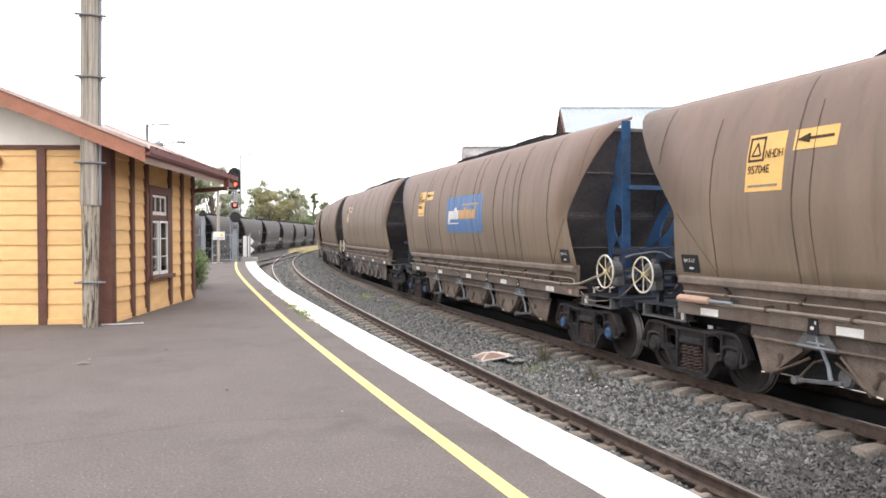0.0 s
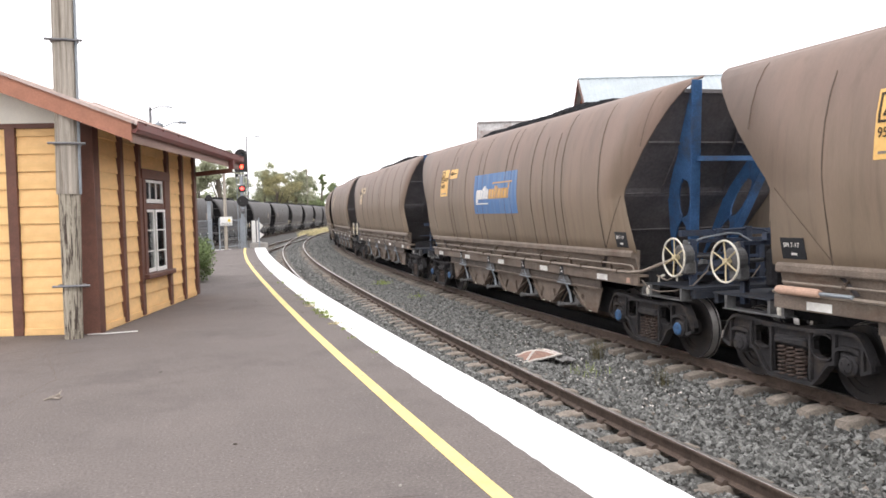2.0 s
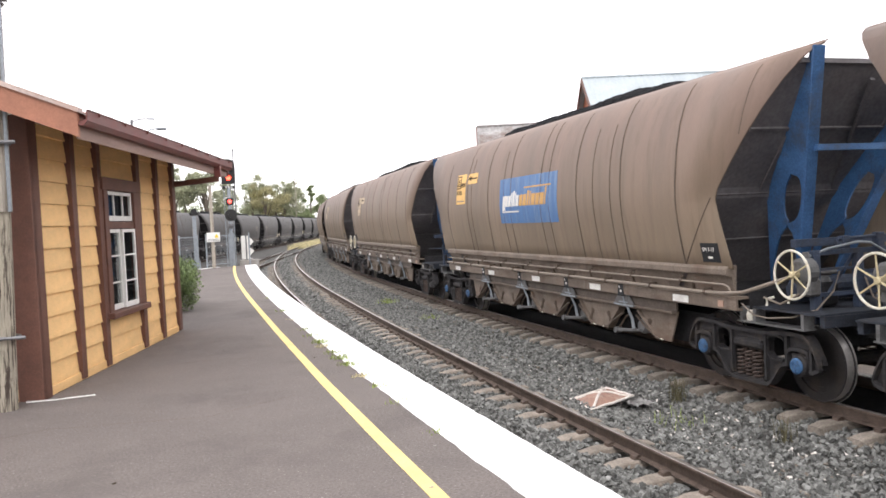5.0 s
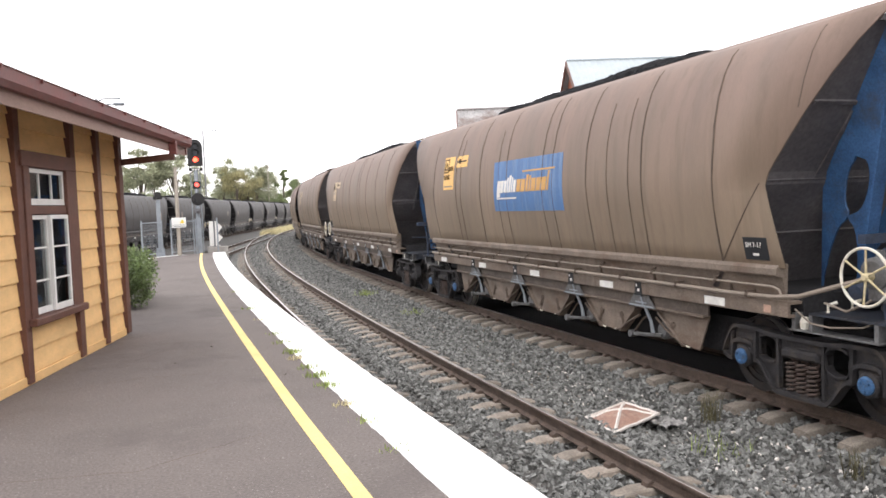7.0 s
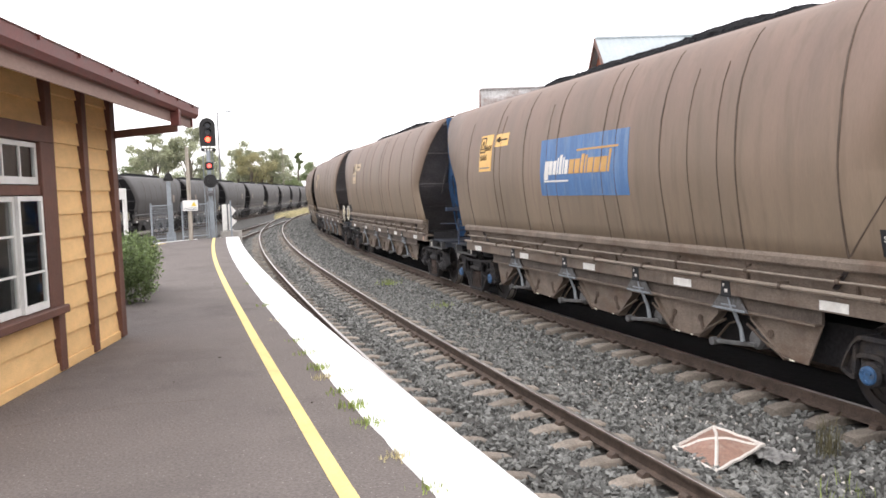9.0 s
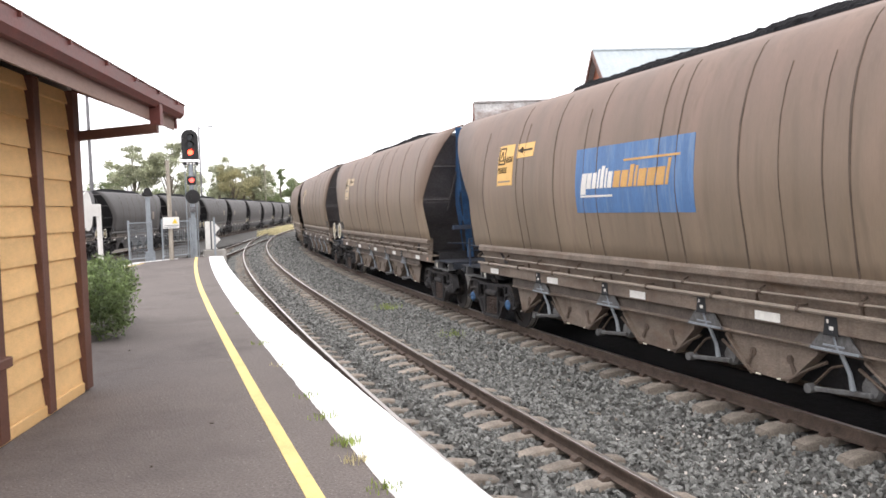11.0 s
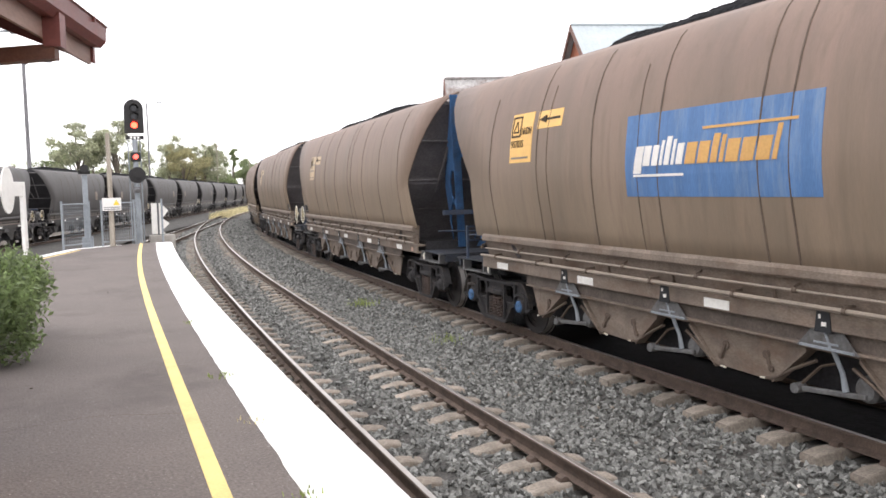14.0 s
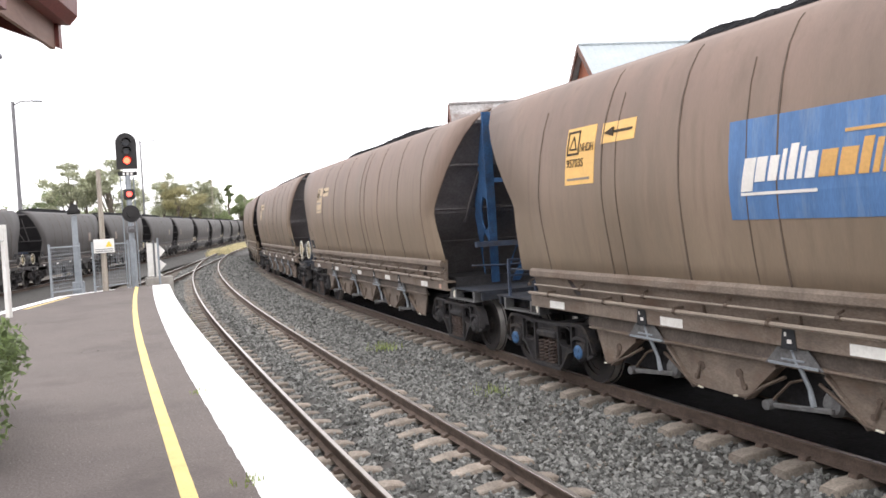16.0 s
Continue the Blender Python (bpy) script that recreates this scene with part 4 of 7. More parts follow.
def handwheel_set(wagon, sg, tone):
    y, z = sg * 7.33, 1.69
    for side in (-1, 1):
        handwheel(wagon, side, y, z)
    frame_ = part("brake_frame", boxed(-0.98, 0.98, y - 0.04, y + 0.04, z + 0.22, z + 0.28), tone, wagon, "blue-grey steel brake frame on the end platform")
    for x in (-0.92, -0.25, 0.35, 0.92):
        bm = bmesh.new()
        box(bm, x - 0.05, x + 0.05, y - 0.045, y - 0.033, 1.06, z + 0.22)
        box(bm, x - 0.05, x - 0.038, y - 0.033, y + 0.045, 1.06, z + 0.22)
        box(bm, x + 0.038, x + 0.05, y - 0.033, y + 0.045, 1.06, z + 0.22)
        part("upright", bm, tone, frame_)
    for x0, x1, zz, h in ((-0.88, -0.3, 0.02, 0.035), (-0.2, 0.3, -0.05, 0.05), (-0.88, 0.88, -0.3, 0.05)):
        part("crossbar", boxed(x0, x1, y - 0.02, y + 0.02, z + zz, z + zz + h), tone, frame_)
    part("brace", tube(bmesh.new(), [(-0.88, y + 0.03, 1.2), (-0.3, y + 0.03, z + 0.2)], 0.018, 6), tone, frame_)
    # bent galvanised rods over the top
    part("linkage", tube(bmesh.new(), [(-1.15, y - sg * 0.05, z + 0.16), (-0.75, y + sg * 0.06, z + 0.3), (-0.3, y + sg * 0.06, z + 0.36), (-0.1, y + sg * 0.06, z + 0.34), (0.2, y + sg * 0.06, z + 0.18)], 0.017, 8), "galv", frame_)
    part("linkage", tube(bmesh.new(), [(-0.5, y - sg * 0.06, z + 0.4), (0.15, y - sg * 0.06, z + 0.42), (0.45, y - sg * 0.06, z + 0.4), (0.7, y - sg * 0.06, z + 0.26)], 0.022, 8), tone, frame_)
    part("bracket", boxed(-0.45, -0.33, y - sg * 0.12, y - sg * 0.02, z + 0.27, z + 0.44, bevel=0.01), tone, frame_)
    part("bracket", boxed(0.1, 0.22, y - sg * 0.12, y - sg * 0.02, z + 0.27, z + 0.46, bevel=0.01), tone, frame_)
    valve = part("valve", boxed(-0.72, -0.42, y - sg * 0.34, y - sg * 0.12, 1.24, 1.55, bevel=0.04), "under", frame_)
    part("valve_cap", tube(bmesh.new(), [(-0.57, y - sg * 0.23, 1.55), (-0.57, y - sg * 0.23, 1.62)], [0.09, 0.06], 10), "mech", valve)
    part("valve", boxed(0.3, 0.66, y - sg * 0.3, y - sg * 0.08, 1.3, 1.85, bevel=0.05), "under", frame_)
    # reservoir across the deck
    part("reservoir", tube(bmesh.new(), [(-0.75, y - sg * 0.62, 1.42), (-0.68, y - sg * 0.62, 1.42), (0.55, y - sg * 0.62, 1.42), (0.62, y - sg * 0.62, 1.42)], [0.1, 0.16, 0.16, 0.1], 14), tone, frame_)
    # hoses sagging from the sill to the frame
    for pts, r in (
        ([(-1.28, y - sg * 0.95, 1.26), (-1.25, y - sg * 0.75, 1.12), (-1.22, y - sg * 0.5, 1.1), (-1.15, y - sg * 0.15, 1.14), (-0.95, y + sg * 0.05, 1.24), (-0.7, y + sg * 0.06, 1.45), (-0.6, y + sg * 0.06, 1.7)], 0.011),
        ([(-1.2, y - sg * 0.6, 1.36), (-1.2, y - sg * 0.3, 1.3), (-1.15, y - sg * 0.1, 1.4), (-1.05, y, 1.5)], 0.014),
        ([(-0.2, y + sg * 0.06, 1.6), (-0.12, y + sg * 0.1, 1.35), (0.05, y + sg * 0.1, 1.25), (0.3, y + sg * 0.06, 1.5)], 0.011),
        ([(-0.4, y + sg * 0.3, 1.1), (-0.36, y + sg * 0.42, 0.82), (-0.28, y + sg * 0.55, 0.72), (-0.2, y + sg * 0.7, 0.85)], 0.024),
        ([(0.45, y + sg * 0.3, 1.1), (0.42, y + sg * 0.42, 0.85), (0.36, y + sg * 0.6, 0.78)], 0.022),
    ):
        part("hose", tube(bmesh.new(), pts, r, 6), "under" if r > 0.02 else "pipe", frame_)
    for x in (-1.2, -0.86):
        part("cock", tube(bmesh.new(), [(x, y - sg * 0.55, 1.26), (x, y - sg * 0.55, 1.34), (x + 0.08, y - sg * 0.5, 1.37)], 0.02, 6), "handwheel", frame_)


def end_steps(wagon, sg, tone):
    """Low handrail and step on the end deck."""
    y = sg * 7.3
    rail_ = part("end_rail", boxed(-1.17, -0.63, y - 0.02, y + 0.02, 1.81, 1.85), tone, wagon, "end platform handrail")
    for x in (-1.15, -0.65):
        part("upright", boxed(x - 0.022, x + 0.022, y - 0.022, y + 0.022, 1.22, 1.81), tone, rail_)
    part("crossbar", boxed(-1.13, -0.67, y - 0.015, y + 0.015, 1.55, 1.58), tone, rail_)
    part("crossbar", tube(bmesh.new(), [(-1.22, y - sg * 0.85, 1.7), (-1.15, y - sg * 0.1, 1.68), (-0.65, y, 1.66), (0.6, y + sg * 0.1, 1.66), (1.15, y, 1.68)], 0.016, 6), tone, rail_)


def post_front(z, sg):
    return 6.313 + (0.405 if sg < 0 else 0.505) * (z - 1.3)


def post_x(z):
    return 0.239 + 0.2425 * (z - 1.3)


def end_post(side, sg):
    """Gusset between the sloping sheet and a leaning flange, with two rounded cut-outs; it splays out towards the top."""
    bm = bmesh.new()
    n, t, rows = 60, 0.014, []
    for i in range(n + 1):
        z = 1.3 + 3.12 * i / n
        f = post_front(z, sg)
        b = min(f - 0.03, end_at(z, sg) - 0.03 if z > 2.73 else ENDS[sg][1] - 0.03 - 0.28 * (2.73 - z))
        c, hole = f - 0.34, 0.0
        if z < 2.24:
            hole = 0.26 * math.sqrt(max(0.0, 1 - ((z - 1.3) / 0.94) ** 2))
        elif 2.32 < z < 2.94:
            c, hole = f - 0.27, 0.165 * math.sqrt(max(0.0, 1 - ((z - 2.63) / 0.31) ** 2)) ** 0.8
        c = max(c, b + 0.01)
        ys = (b, max(b + 0.004, c - hole), min(f - 0.004, c + hole), f)
        rows.append(([[bm.verts.new((side * (post_x(z) + k * t), sg * y, z)) for y in ys] for k in (-1, 1)], hole > 0))
    for (p, hp), (q, hq) in zip(rows, rows[1:]):
        cells = (0, 2) if hp or hq else (0, 1, 2)
        for k in (0, 1):
            for c in cells:
                bm.faces.new((p[k][c], p[k][c + 1], q[k][c + 1], q[k][c]))
        for c in (0, 1, 2, 3) if hp or hq else (0, 3):
            bm.faces.new((p[0][c], p[1][c], q[1][c], q[0][c]))
    bmesh.ops.remove_doubles(bm, verts=bm.verts[:], dist=1e-5)
    # flange: a flat bar across the front edge
    ends = []
    for z in (1.25, 4.44):
        x, y = side * post_x(z), sg * post_front(z, sg)
        ends.append([bm.verts.new((x + dx, y + sg * dy, z)) for dx, dy in ((-0.085, 0.0), (0.085, 0.0), (0.085, 0.03), (-0.085, 0.03))])
    for a in range(4):
        bm.faces.new((ends[0][a], ends[0][(a + 1) % 4], ends[1][(a + 1) % 4], ends[1][a]))
    bm.faces.new(ends[0])
    bm.faces.new(ends[1])
    bmesh.ops.recalc_face_normals(bm, faces=bm.faces[:])
    return bm


def logo(wagon):
    """Blue maker's panel: slanting white and orange bars in place of its lettering."""
    y0, y1, z0, z1 = -1.27, 1.73, 2.42, 3.42
    pn = part("logo_panel", side_patch(-1, y0, y1, z0, z1, 0.006), "logo_blue", wagon, "faded blue panel with white and orange bars")
    x = y1 - 0.17
    # width, foot and head of each slanting bar
    for w, za, zb in ((0.15, 2.7, 3.03), (0.13, 2.79, 3.03), (0.11, 2.79, 3.03), (0.05, 2.79, 3.08), (0.09, 2.79, 3.12), (0.05, 2.79, 3.08), (0.11, 2.79, 3.03)):
        part("white_bar", side_patch(-1, x - w, x, za, zb, 0.012, lean=-0.2), "logo_white", pn)
        x -= w + 0.036
    part("white_bar", side_patch(-1, y1 - 1.1, y1 - 0.17, 2.66, 2.69, 0.013), "logo_white", pn)
    x -= 0.01
    for w, za, zb in ((0.17, 2.79, 3.03), (0.17, 2.79, 3.03), (0.1, 2.79, 3.1), (0.06, 2.79, 3.08), (0.18, 2.79, 3.03), (0.18, 2.79, 3.03), (0.18, 2.79, 3.03), (0.06, 2.79, 3.14)):
        part("orange_bar", side_patch(-1, x - w, x, za, zb, 0.012, lean=-0.2), "logo_orange", pn)
        x -= w + 0.036
    part("orange_bar", side_patch(-1, y0 + 0.28, y0 + 1.6, 3.16, 3.19, 0.012), "logo_orange", pn)


def id_panel(wagon, side, number, tone):
    """Yellow code panel and arrow panel near one end of a side."""
    d = -side
    sh = 0.3 if side > 0 else 0.0
    ya, yb = sorted((d * (4.87 - sh), d * (4.18 - sh)))
    pn = part("code_panel", side_patch(side, ya, yb, 2.95, 3.72, 0.006), tone, wagon, "yellow code panel with black lettering")
    edge = d * (4.87 - sh)
    tri = []
    for z0, z1, u0, u1 in ((3.68, 3.65, 0.03, 0.32), (3.38, 3.35, 0.03, 0.32)):
        tri.append(part("mark", side_patch(side, *sorted((edge - d * u0, edge - d * u1)), z1, z0, 0.011, n=1), "ink", pn))
    for u in (0.03, 0.295):
        part("mark", side_patch(side, *sorted((edge - d * u, edge - d * (u + 0.03))), 3.35, 3.68, 0.011, n=2), "ink", pn)
    bm = bmesh.new()
    for a, b in (((0.1, 3.43), (0.26, 3.43)), ((0.26, 3.43), (0.18, 3.6)), ((0.18, 3.6), (0.1, 3.43))):
        tube(bm, [(side * (half_at(a[1]) + 0.008), edge - d * a[0], a[1]), (side * (half_at(b[1]) + 0.008), edge - d * b[0], b[1])], 0.012, 5)
    part("mark", bm, "ink", pn)
    if number:
        write_on(side, edge - d * 0.345, 3.385, "NHDH", 0.165, "ink", pn, 0.014, 0.66)
        write_on(side, edge - d * 0.04, 3.19, number, 0.16, "ink", pn, 0.014, 0.86)
    else:
        part("text_bar", side_patch(side, *sorted((edge - d * 0.36, edge - d * 0.66)), 3.42, 3.48, 0.011), "pipe", pn)
        part("text_bar", side_patch(side, *sorted((edge - d * 0.06, edge - d * 0.6)), 3.22, 3.28, 0.011), "pipe", pn)
    part("mark", side_patch(side, *sorted((edge - d * 0.06, edge - d * 0.6)), 3.01, 3.04, 0.011, n=1), "pipe", pn)
    ya, yb = sorted((d * (4.04 - sh), d * (3.34 - sh)))
    ap = part("arrow_panel", side_patch(side, ya, yb, 3.44, 3.7, 0.006), tone, wagon, "yellow panel with a black arrow")
    part("mark", side_patch(side, *sorted((d * (3.78 - sh), d * (3.4 - sh))), 3.555, 3.59, 0.011, n=1), "ink", ap)
    bm = bmesh.new()
    tip = [(d * (3.98 - sh), 3.572), (d * (3.78 - sh), 3.63), (d * (3.78 - sh), 3.515)]
    w0 = half_at(3.57)
    prism(bm, tip, "x", side * (w0 - 0.02), side * (w0 + 0.022))
    part("mark", bm, "ink", ap)


def wagon_underside(wagon, tone, detail):
    """Sill, ledge, pipes, hopper bays with cut-outs, discharge door gear."""
    low = "wagon_low" if detail else tone
    for side in (-1, 1):
        d = -side
        bm = bmesh.new()
        prism(bm, [(side * 1.2, 1.15), (side * 1.3, 1.15), (side * 1.305, 1.16), (side * 1.305, 1.32), (side * 1.29, 1.335), (side * 1.1, 1.335), (side * 1.1, 1.3), (side * 1.27, 1.3), (side * 1.27, 1.18), (side * 1.2, 1.18)], "y", -6.3, 6.3)
        part("sill", bm, low, wagon)
        bm = bmesh.new()
        prism(bm, [(side * 1.22, 1.335), (side * 1.29, 1.61), (side * 1.36, 1.62), (side * 1.375, 1.64), (side * 1.375, 1.71), (side * 1.36, 1.73), (side * 1.33, 1.76), (side * 1.2, 1.76)], "y", -6.2, 6.2)
        ledge = part("ledge", bm, low, wagon)
        for y in (-5.28, -3.6, -2.1, -0.5, 1.1, 2.45, 4.0) if detail else ():
            part("joint", boxed(*sorted((side * 1.2, side * 1.272)), d * y - 0.012, d * y + 0.012, 1.34, 1.5), "seam", ledge)
        bm = bmesh.new()
        tube(bm, [(side * 1.345, -6.1, 1.5), (side * 1.345, 6.1, 1.5)], 0.016, 6)
        if side < 0:
            tube(bm, [(side * 1.345, -6.1, 1.5), (side * 1.34, -6.2, 1.47), (side * 1.34, -6.25, 1.38)], 0.016, 6)
        part("pipe", bm, "pipe", wagon, "thin air pipe along the side")
        pts = [(side * 1.36, 6.25, 1.37), (side * 1.36, -5.6, 1.37)]
        if side < 0:
            pts += [(side * 1.36, -6.1, 1.38), (side * 1.34, -6.5, 1.42), (side * 1.28, -6.95, 1.56), (side * 1.2, -7.33, 1.68)]
        else:
            pts += [(side * 1.36, -6.25, 1.37)]
        part("pipe", tube(bmesh.new(), pts, 0.026, 8), "pipe", wagon, "brake pipe along the sill")
        for k in range(9 if detail else 0):
            y = -5.7 + k * 1.42
            bm = bmesh.new()
            box(bm, *sorted((side * 1.25, side * 1.39)), y - 0.015, y + 0.015, 1.4, 1.425)
            disc_ring(bm, (side * 1.36, y, 1.37), "y", 0.026, 0.038, 0.04, 12)
            part("pipe_bracket", bm, "seam", wagon)
            bm = bmesh.new()
            tube(bm, [(side * 1.25, y + 0.6, 1.58), (side * 1.35, y + 0.6, 1.54)], 0.014, 6)
            disc_ring(bm, (side * 1.345, y + 0.6, 1.5), "y", 0.016, 0.028, 0.05, 10)
            part("pipe_bracket", bm, "seam", wagon)
        for y in (5.53, 2.96, 0.3, -2.33, -5.01):
            part("reflector", boxed(*sorted((side * 1.306, side * 1.311)), d * y - 0.2, d * y + 0.2, 1.17, 1.275), "reflector", wagon, "white reflective patch")
        if detail:
            part("marker_patch", boxed(*sorted((side * 1.306, side * 1.311)), d * -5.97 - 0.06, d * -5.97 + 0.06, 1.18, 1.27), "salmon", wagon, "small orange patch")
            part("label_plate", boxed(*sorted((side * 1.306, side * 1.314)), d * -4.2 - 0.11, d * -4.2 + 0.11, 1.2, 1.25, bevel=0.003), "wagon_low", wagon)
        part("sill_web", boxed(*sorted((side * 1.18, side * 1.215)), -4.75, 4.85, 0.985, 1.149), "web_shaded" if detail else low, wagon)
        part("bay_flange", boxed(*sorted((side * 1.12, side * 1.25)), -4.68, 4.8, 0.955, 0.982), low, wagon)
        gear = (-3.25, -1.15, 1.2, 3.52)
        cuts = ((-4.68, None),) + tuple((c, c) for c in gear) + ((4.8, None),)
        for (a, ga), (b, gb) in zip(cuts, cuts[1:]):
            poly = [(d * a, 0.965), (d * b, 0.965)]
            if gb is not None:
                poly += [(d * b, 0.9), (d * (b - 0.31), 0.9), (d * (b - (0.74 if ga is not None else 0.87)), 0.49)]
            else:
                poly += [(d * (b - 0.2), 0.49)]
            if ga is not None:
                poly += [(d * (a + (0.74 if gb is not None else 0.87)), 0.47), (d * (a + 0.31), 0.9), (d * a, 0.9)]
            else:
                poly += [(d * (a + 0.22), 0.47)]
            bm = bmesh.new()
            prism(bm, poly, "x", *sorted((side * 1.115, side * 1.135)))
            bay = part("discharge_bay", bm, low, wagon, "sloped discharge bay plate")
            edges = () if not detail else ([(b - 0.31, b - (0.74 if ga is not None else 0.87))] if gb is not None else []) + ([(a + 0.31, a + (0.74 if gb is not None else 0.87))] if ga is not None else [])
            for e0, e1 in edges:
                bm = bmesh.new()
                sl = 0.035 if e1 < e0 else -0.035
                prism(bm, [(d * e0, 0.91), (d * e1, 0.5), (d * (e1 - sl * 0.4), 0.47), (d * (e0 + sl * 0.2), 0.875)], "x", *sorted((side * 1.04, side * 1.19)))
                part("bay_edge", bm, low, bay)
                if detail:
                    q = e1 + (0.12 if e1 < e0 else -0.12) * 0.2
                    out = 1 if e1 < e0 else -1
                    bm = bmesh.new()
                    tube(bm, [(side * 1.15, d * (e0 + 0.1 * out), 0.8), (side * 1.17, d * (e0 - 0.18 * out), 0.66), (side * 1.18, d * q, 0.52), (side * 1.18, d * (q - 0.12 * out), 0.5)], [0.02, 0.018, 0.016, 0.02], 6)
                    part("lever", bm, "seam", bay)
                    part("lever_tip", tube(bmesh.new(), [(side * 1.18, d * (q - 0.1 * out), 0.5), (side * 1.18, d * (q - 0.2 * out), 0.49)], 0.011, 6), "handwheel", bay, "white-painted lever tip")
            mid = (a + b) / 2
            for off in (-0.3, 0.3) if detail and ga is not None and gb is not None else ((0.1,) if detail else ()):
                bm = bmesh.new()
                tube(bm, [(side * 1.09, d * (mid + off), 0.74), (side * 1.15, d * (mid + off), 0.74)], 0.05, 10)
                tube(bm, [(side * 1.14, d * (mid + off), 0.76), (side * 1.15, d * (mid + off * 1.25), 0.58)], 0.022, 6)
                tube(bm, [(side * 1.09, d * (mid + off * 1.25), 0.6), (side * 1.16, d * (mid + off * 1.25), 0.6)], 0.035, 8)
                part("door_catch", bm, "seam", bay)
        for c in gear:
            bm = bmesh.new()
            prism(bm, [(d * (c - 0.17), 1.16), (d * (c + 0.17), 1.16), (d * (c + 0.36), 0.95), (d * (c - 0.36), 0.95)], "x", *sorted((side * 1.25, side * 1.262)))
            dm = part("door_mechanism", bm, "mech", wagon, "grey pneumatic discharge door gear")
            if not detail:
                continue
            plate_bar = bmesh.new()
            box(plate_bar, *sorted((side * 1.255, side * 1.278)), d * c - 0.31, d * c + 0.31, 0.955, 0.98)
            box(plate_bar, *sorted((side * 1.255, side * 1.278)), d * c - 0.14, d * c + 0.14, 1.01, 1.028)
            tube(plate_bar, [(side * 1.265, d * (c + 0.02), 1.14), (side * 1.265, d * (c - 0.05), 0.97)], 0.014, 6)
            part("stiffener", plate_bar, "galv", dm)
            part("hanger", tube(bmesh.new(), [(side * 1.24, d * (c - 0.06), 0.96), (side * 1.18, d * (c - 0.12), 0.74), (side * 1.17, d * (c - 0.15), 0.57)], [0.022, 0.024, 0.032], 8), "galv", dm)
            part("arm", boxed(*sorted((side * 1.13, side * 1.18)), -0.4, 0.34, -0.026, 0.026, bevel=0.008, m=Matrix.Translation((0, d * (c + 0.03), 0.52)) @ Matrix.Rotation(-d * 0.1, 4, "X")), "mech", dm)
            part("lug", tube(bmesh.new(), [(side * 1.08, d * (c + 0.44), 0.48), (side * 1.2, d * (c + 0.44), 0.48)], 0.055, 12), "mech", dm)
            part("cylinder", tube(bmesh.new(), [(side * 0.92, d * (c - 0.33), 0.62), (side * 1.1, d * (c - 0.33), 0.62), (side * 1.14, d * (c - 0.33), 0.62)], [0.13, 0.13, 0.1], 16), "mech", dm)
            part("link", tube(bmesh.new(), [(side * 1.12, d * (c + 0.44), 0.5), (side * 1.1, d * (c + 0.2), 0.74), (side * 1.1, d * (c + 0.02), 0.8)], 0.016, 6), "seam", dm)
            bm = bmesh.new()
            prism(bm, [(d * (c - 0.1), 1.13), (d * (c + 0.1), 1.13), (d * (c + 0.075), 1.33), (d * (c - 0.075), 1.33)], "x", *sorted((side * 1.307, side * 1.314)))
            plate = part("black_plate", bm, "black_plate", wagon, "small black marking plate")
            part("mark", boxed(*sorted((side * 1.315, side * 1.318)), d * c - 0.04, d * c + 0.015, 1.19, 1.23), "logo_white", plate)
            part("mark", boxed(*sorted((side * 1.315, side * 1.318)), d * c + 0.025, d * c + 0.05, 1.26, 1.3), "logo_white", plate)
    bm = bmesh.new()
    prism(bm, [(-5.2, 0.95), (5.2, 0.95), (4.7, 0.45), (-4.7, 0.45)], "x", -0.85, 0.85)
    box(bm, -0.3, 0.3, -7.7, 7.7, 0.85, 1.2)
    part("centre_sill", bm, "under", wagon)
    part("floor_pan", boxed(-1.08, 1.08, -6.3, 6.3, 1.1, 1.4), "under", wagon)


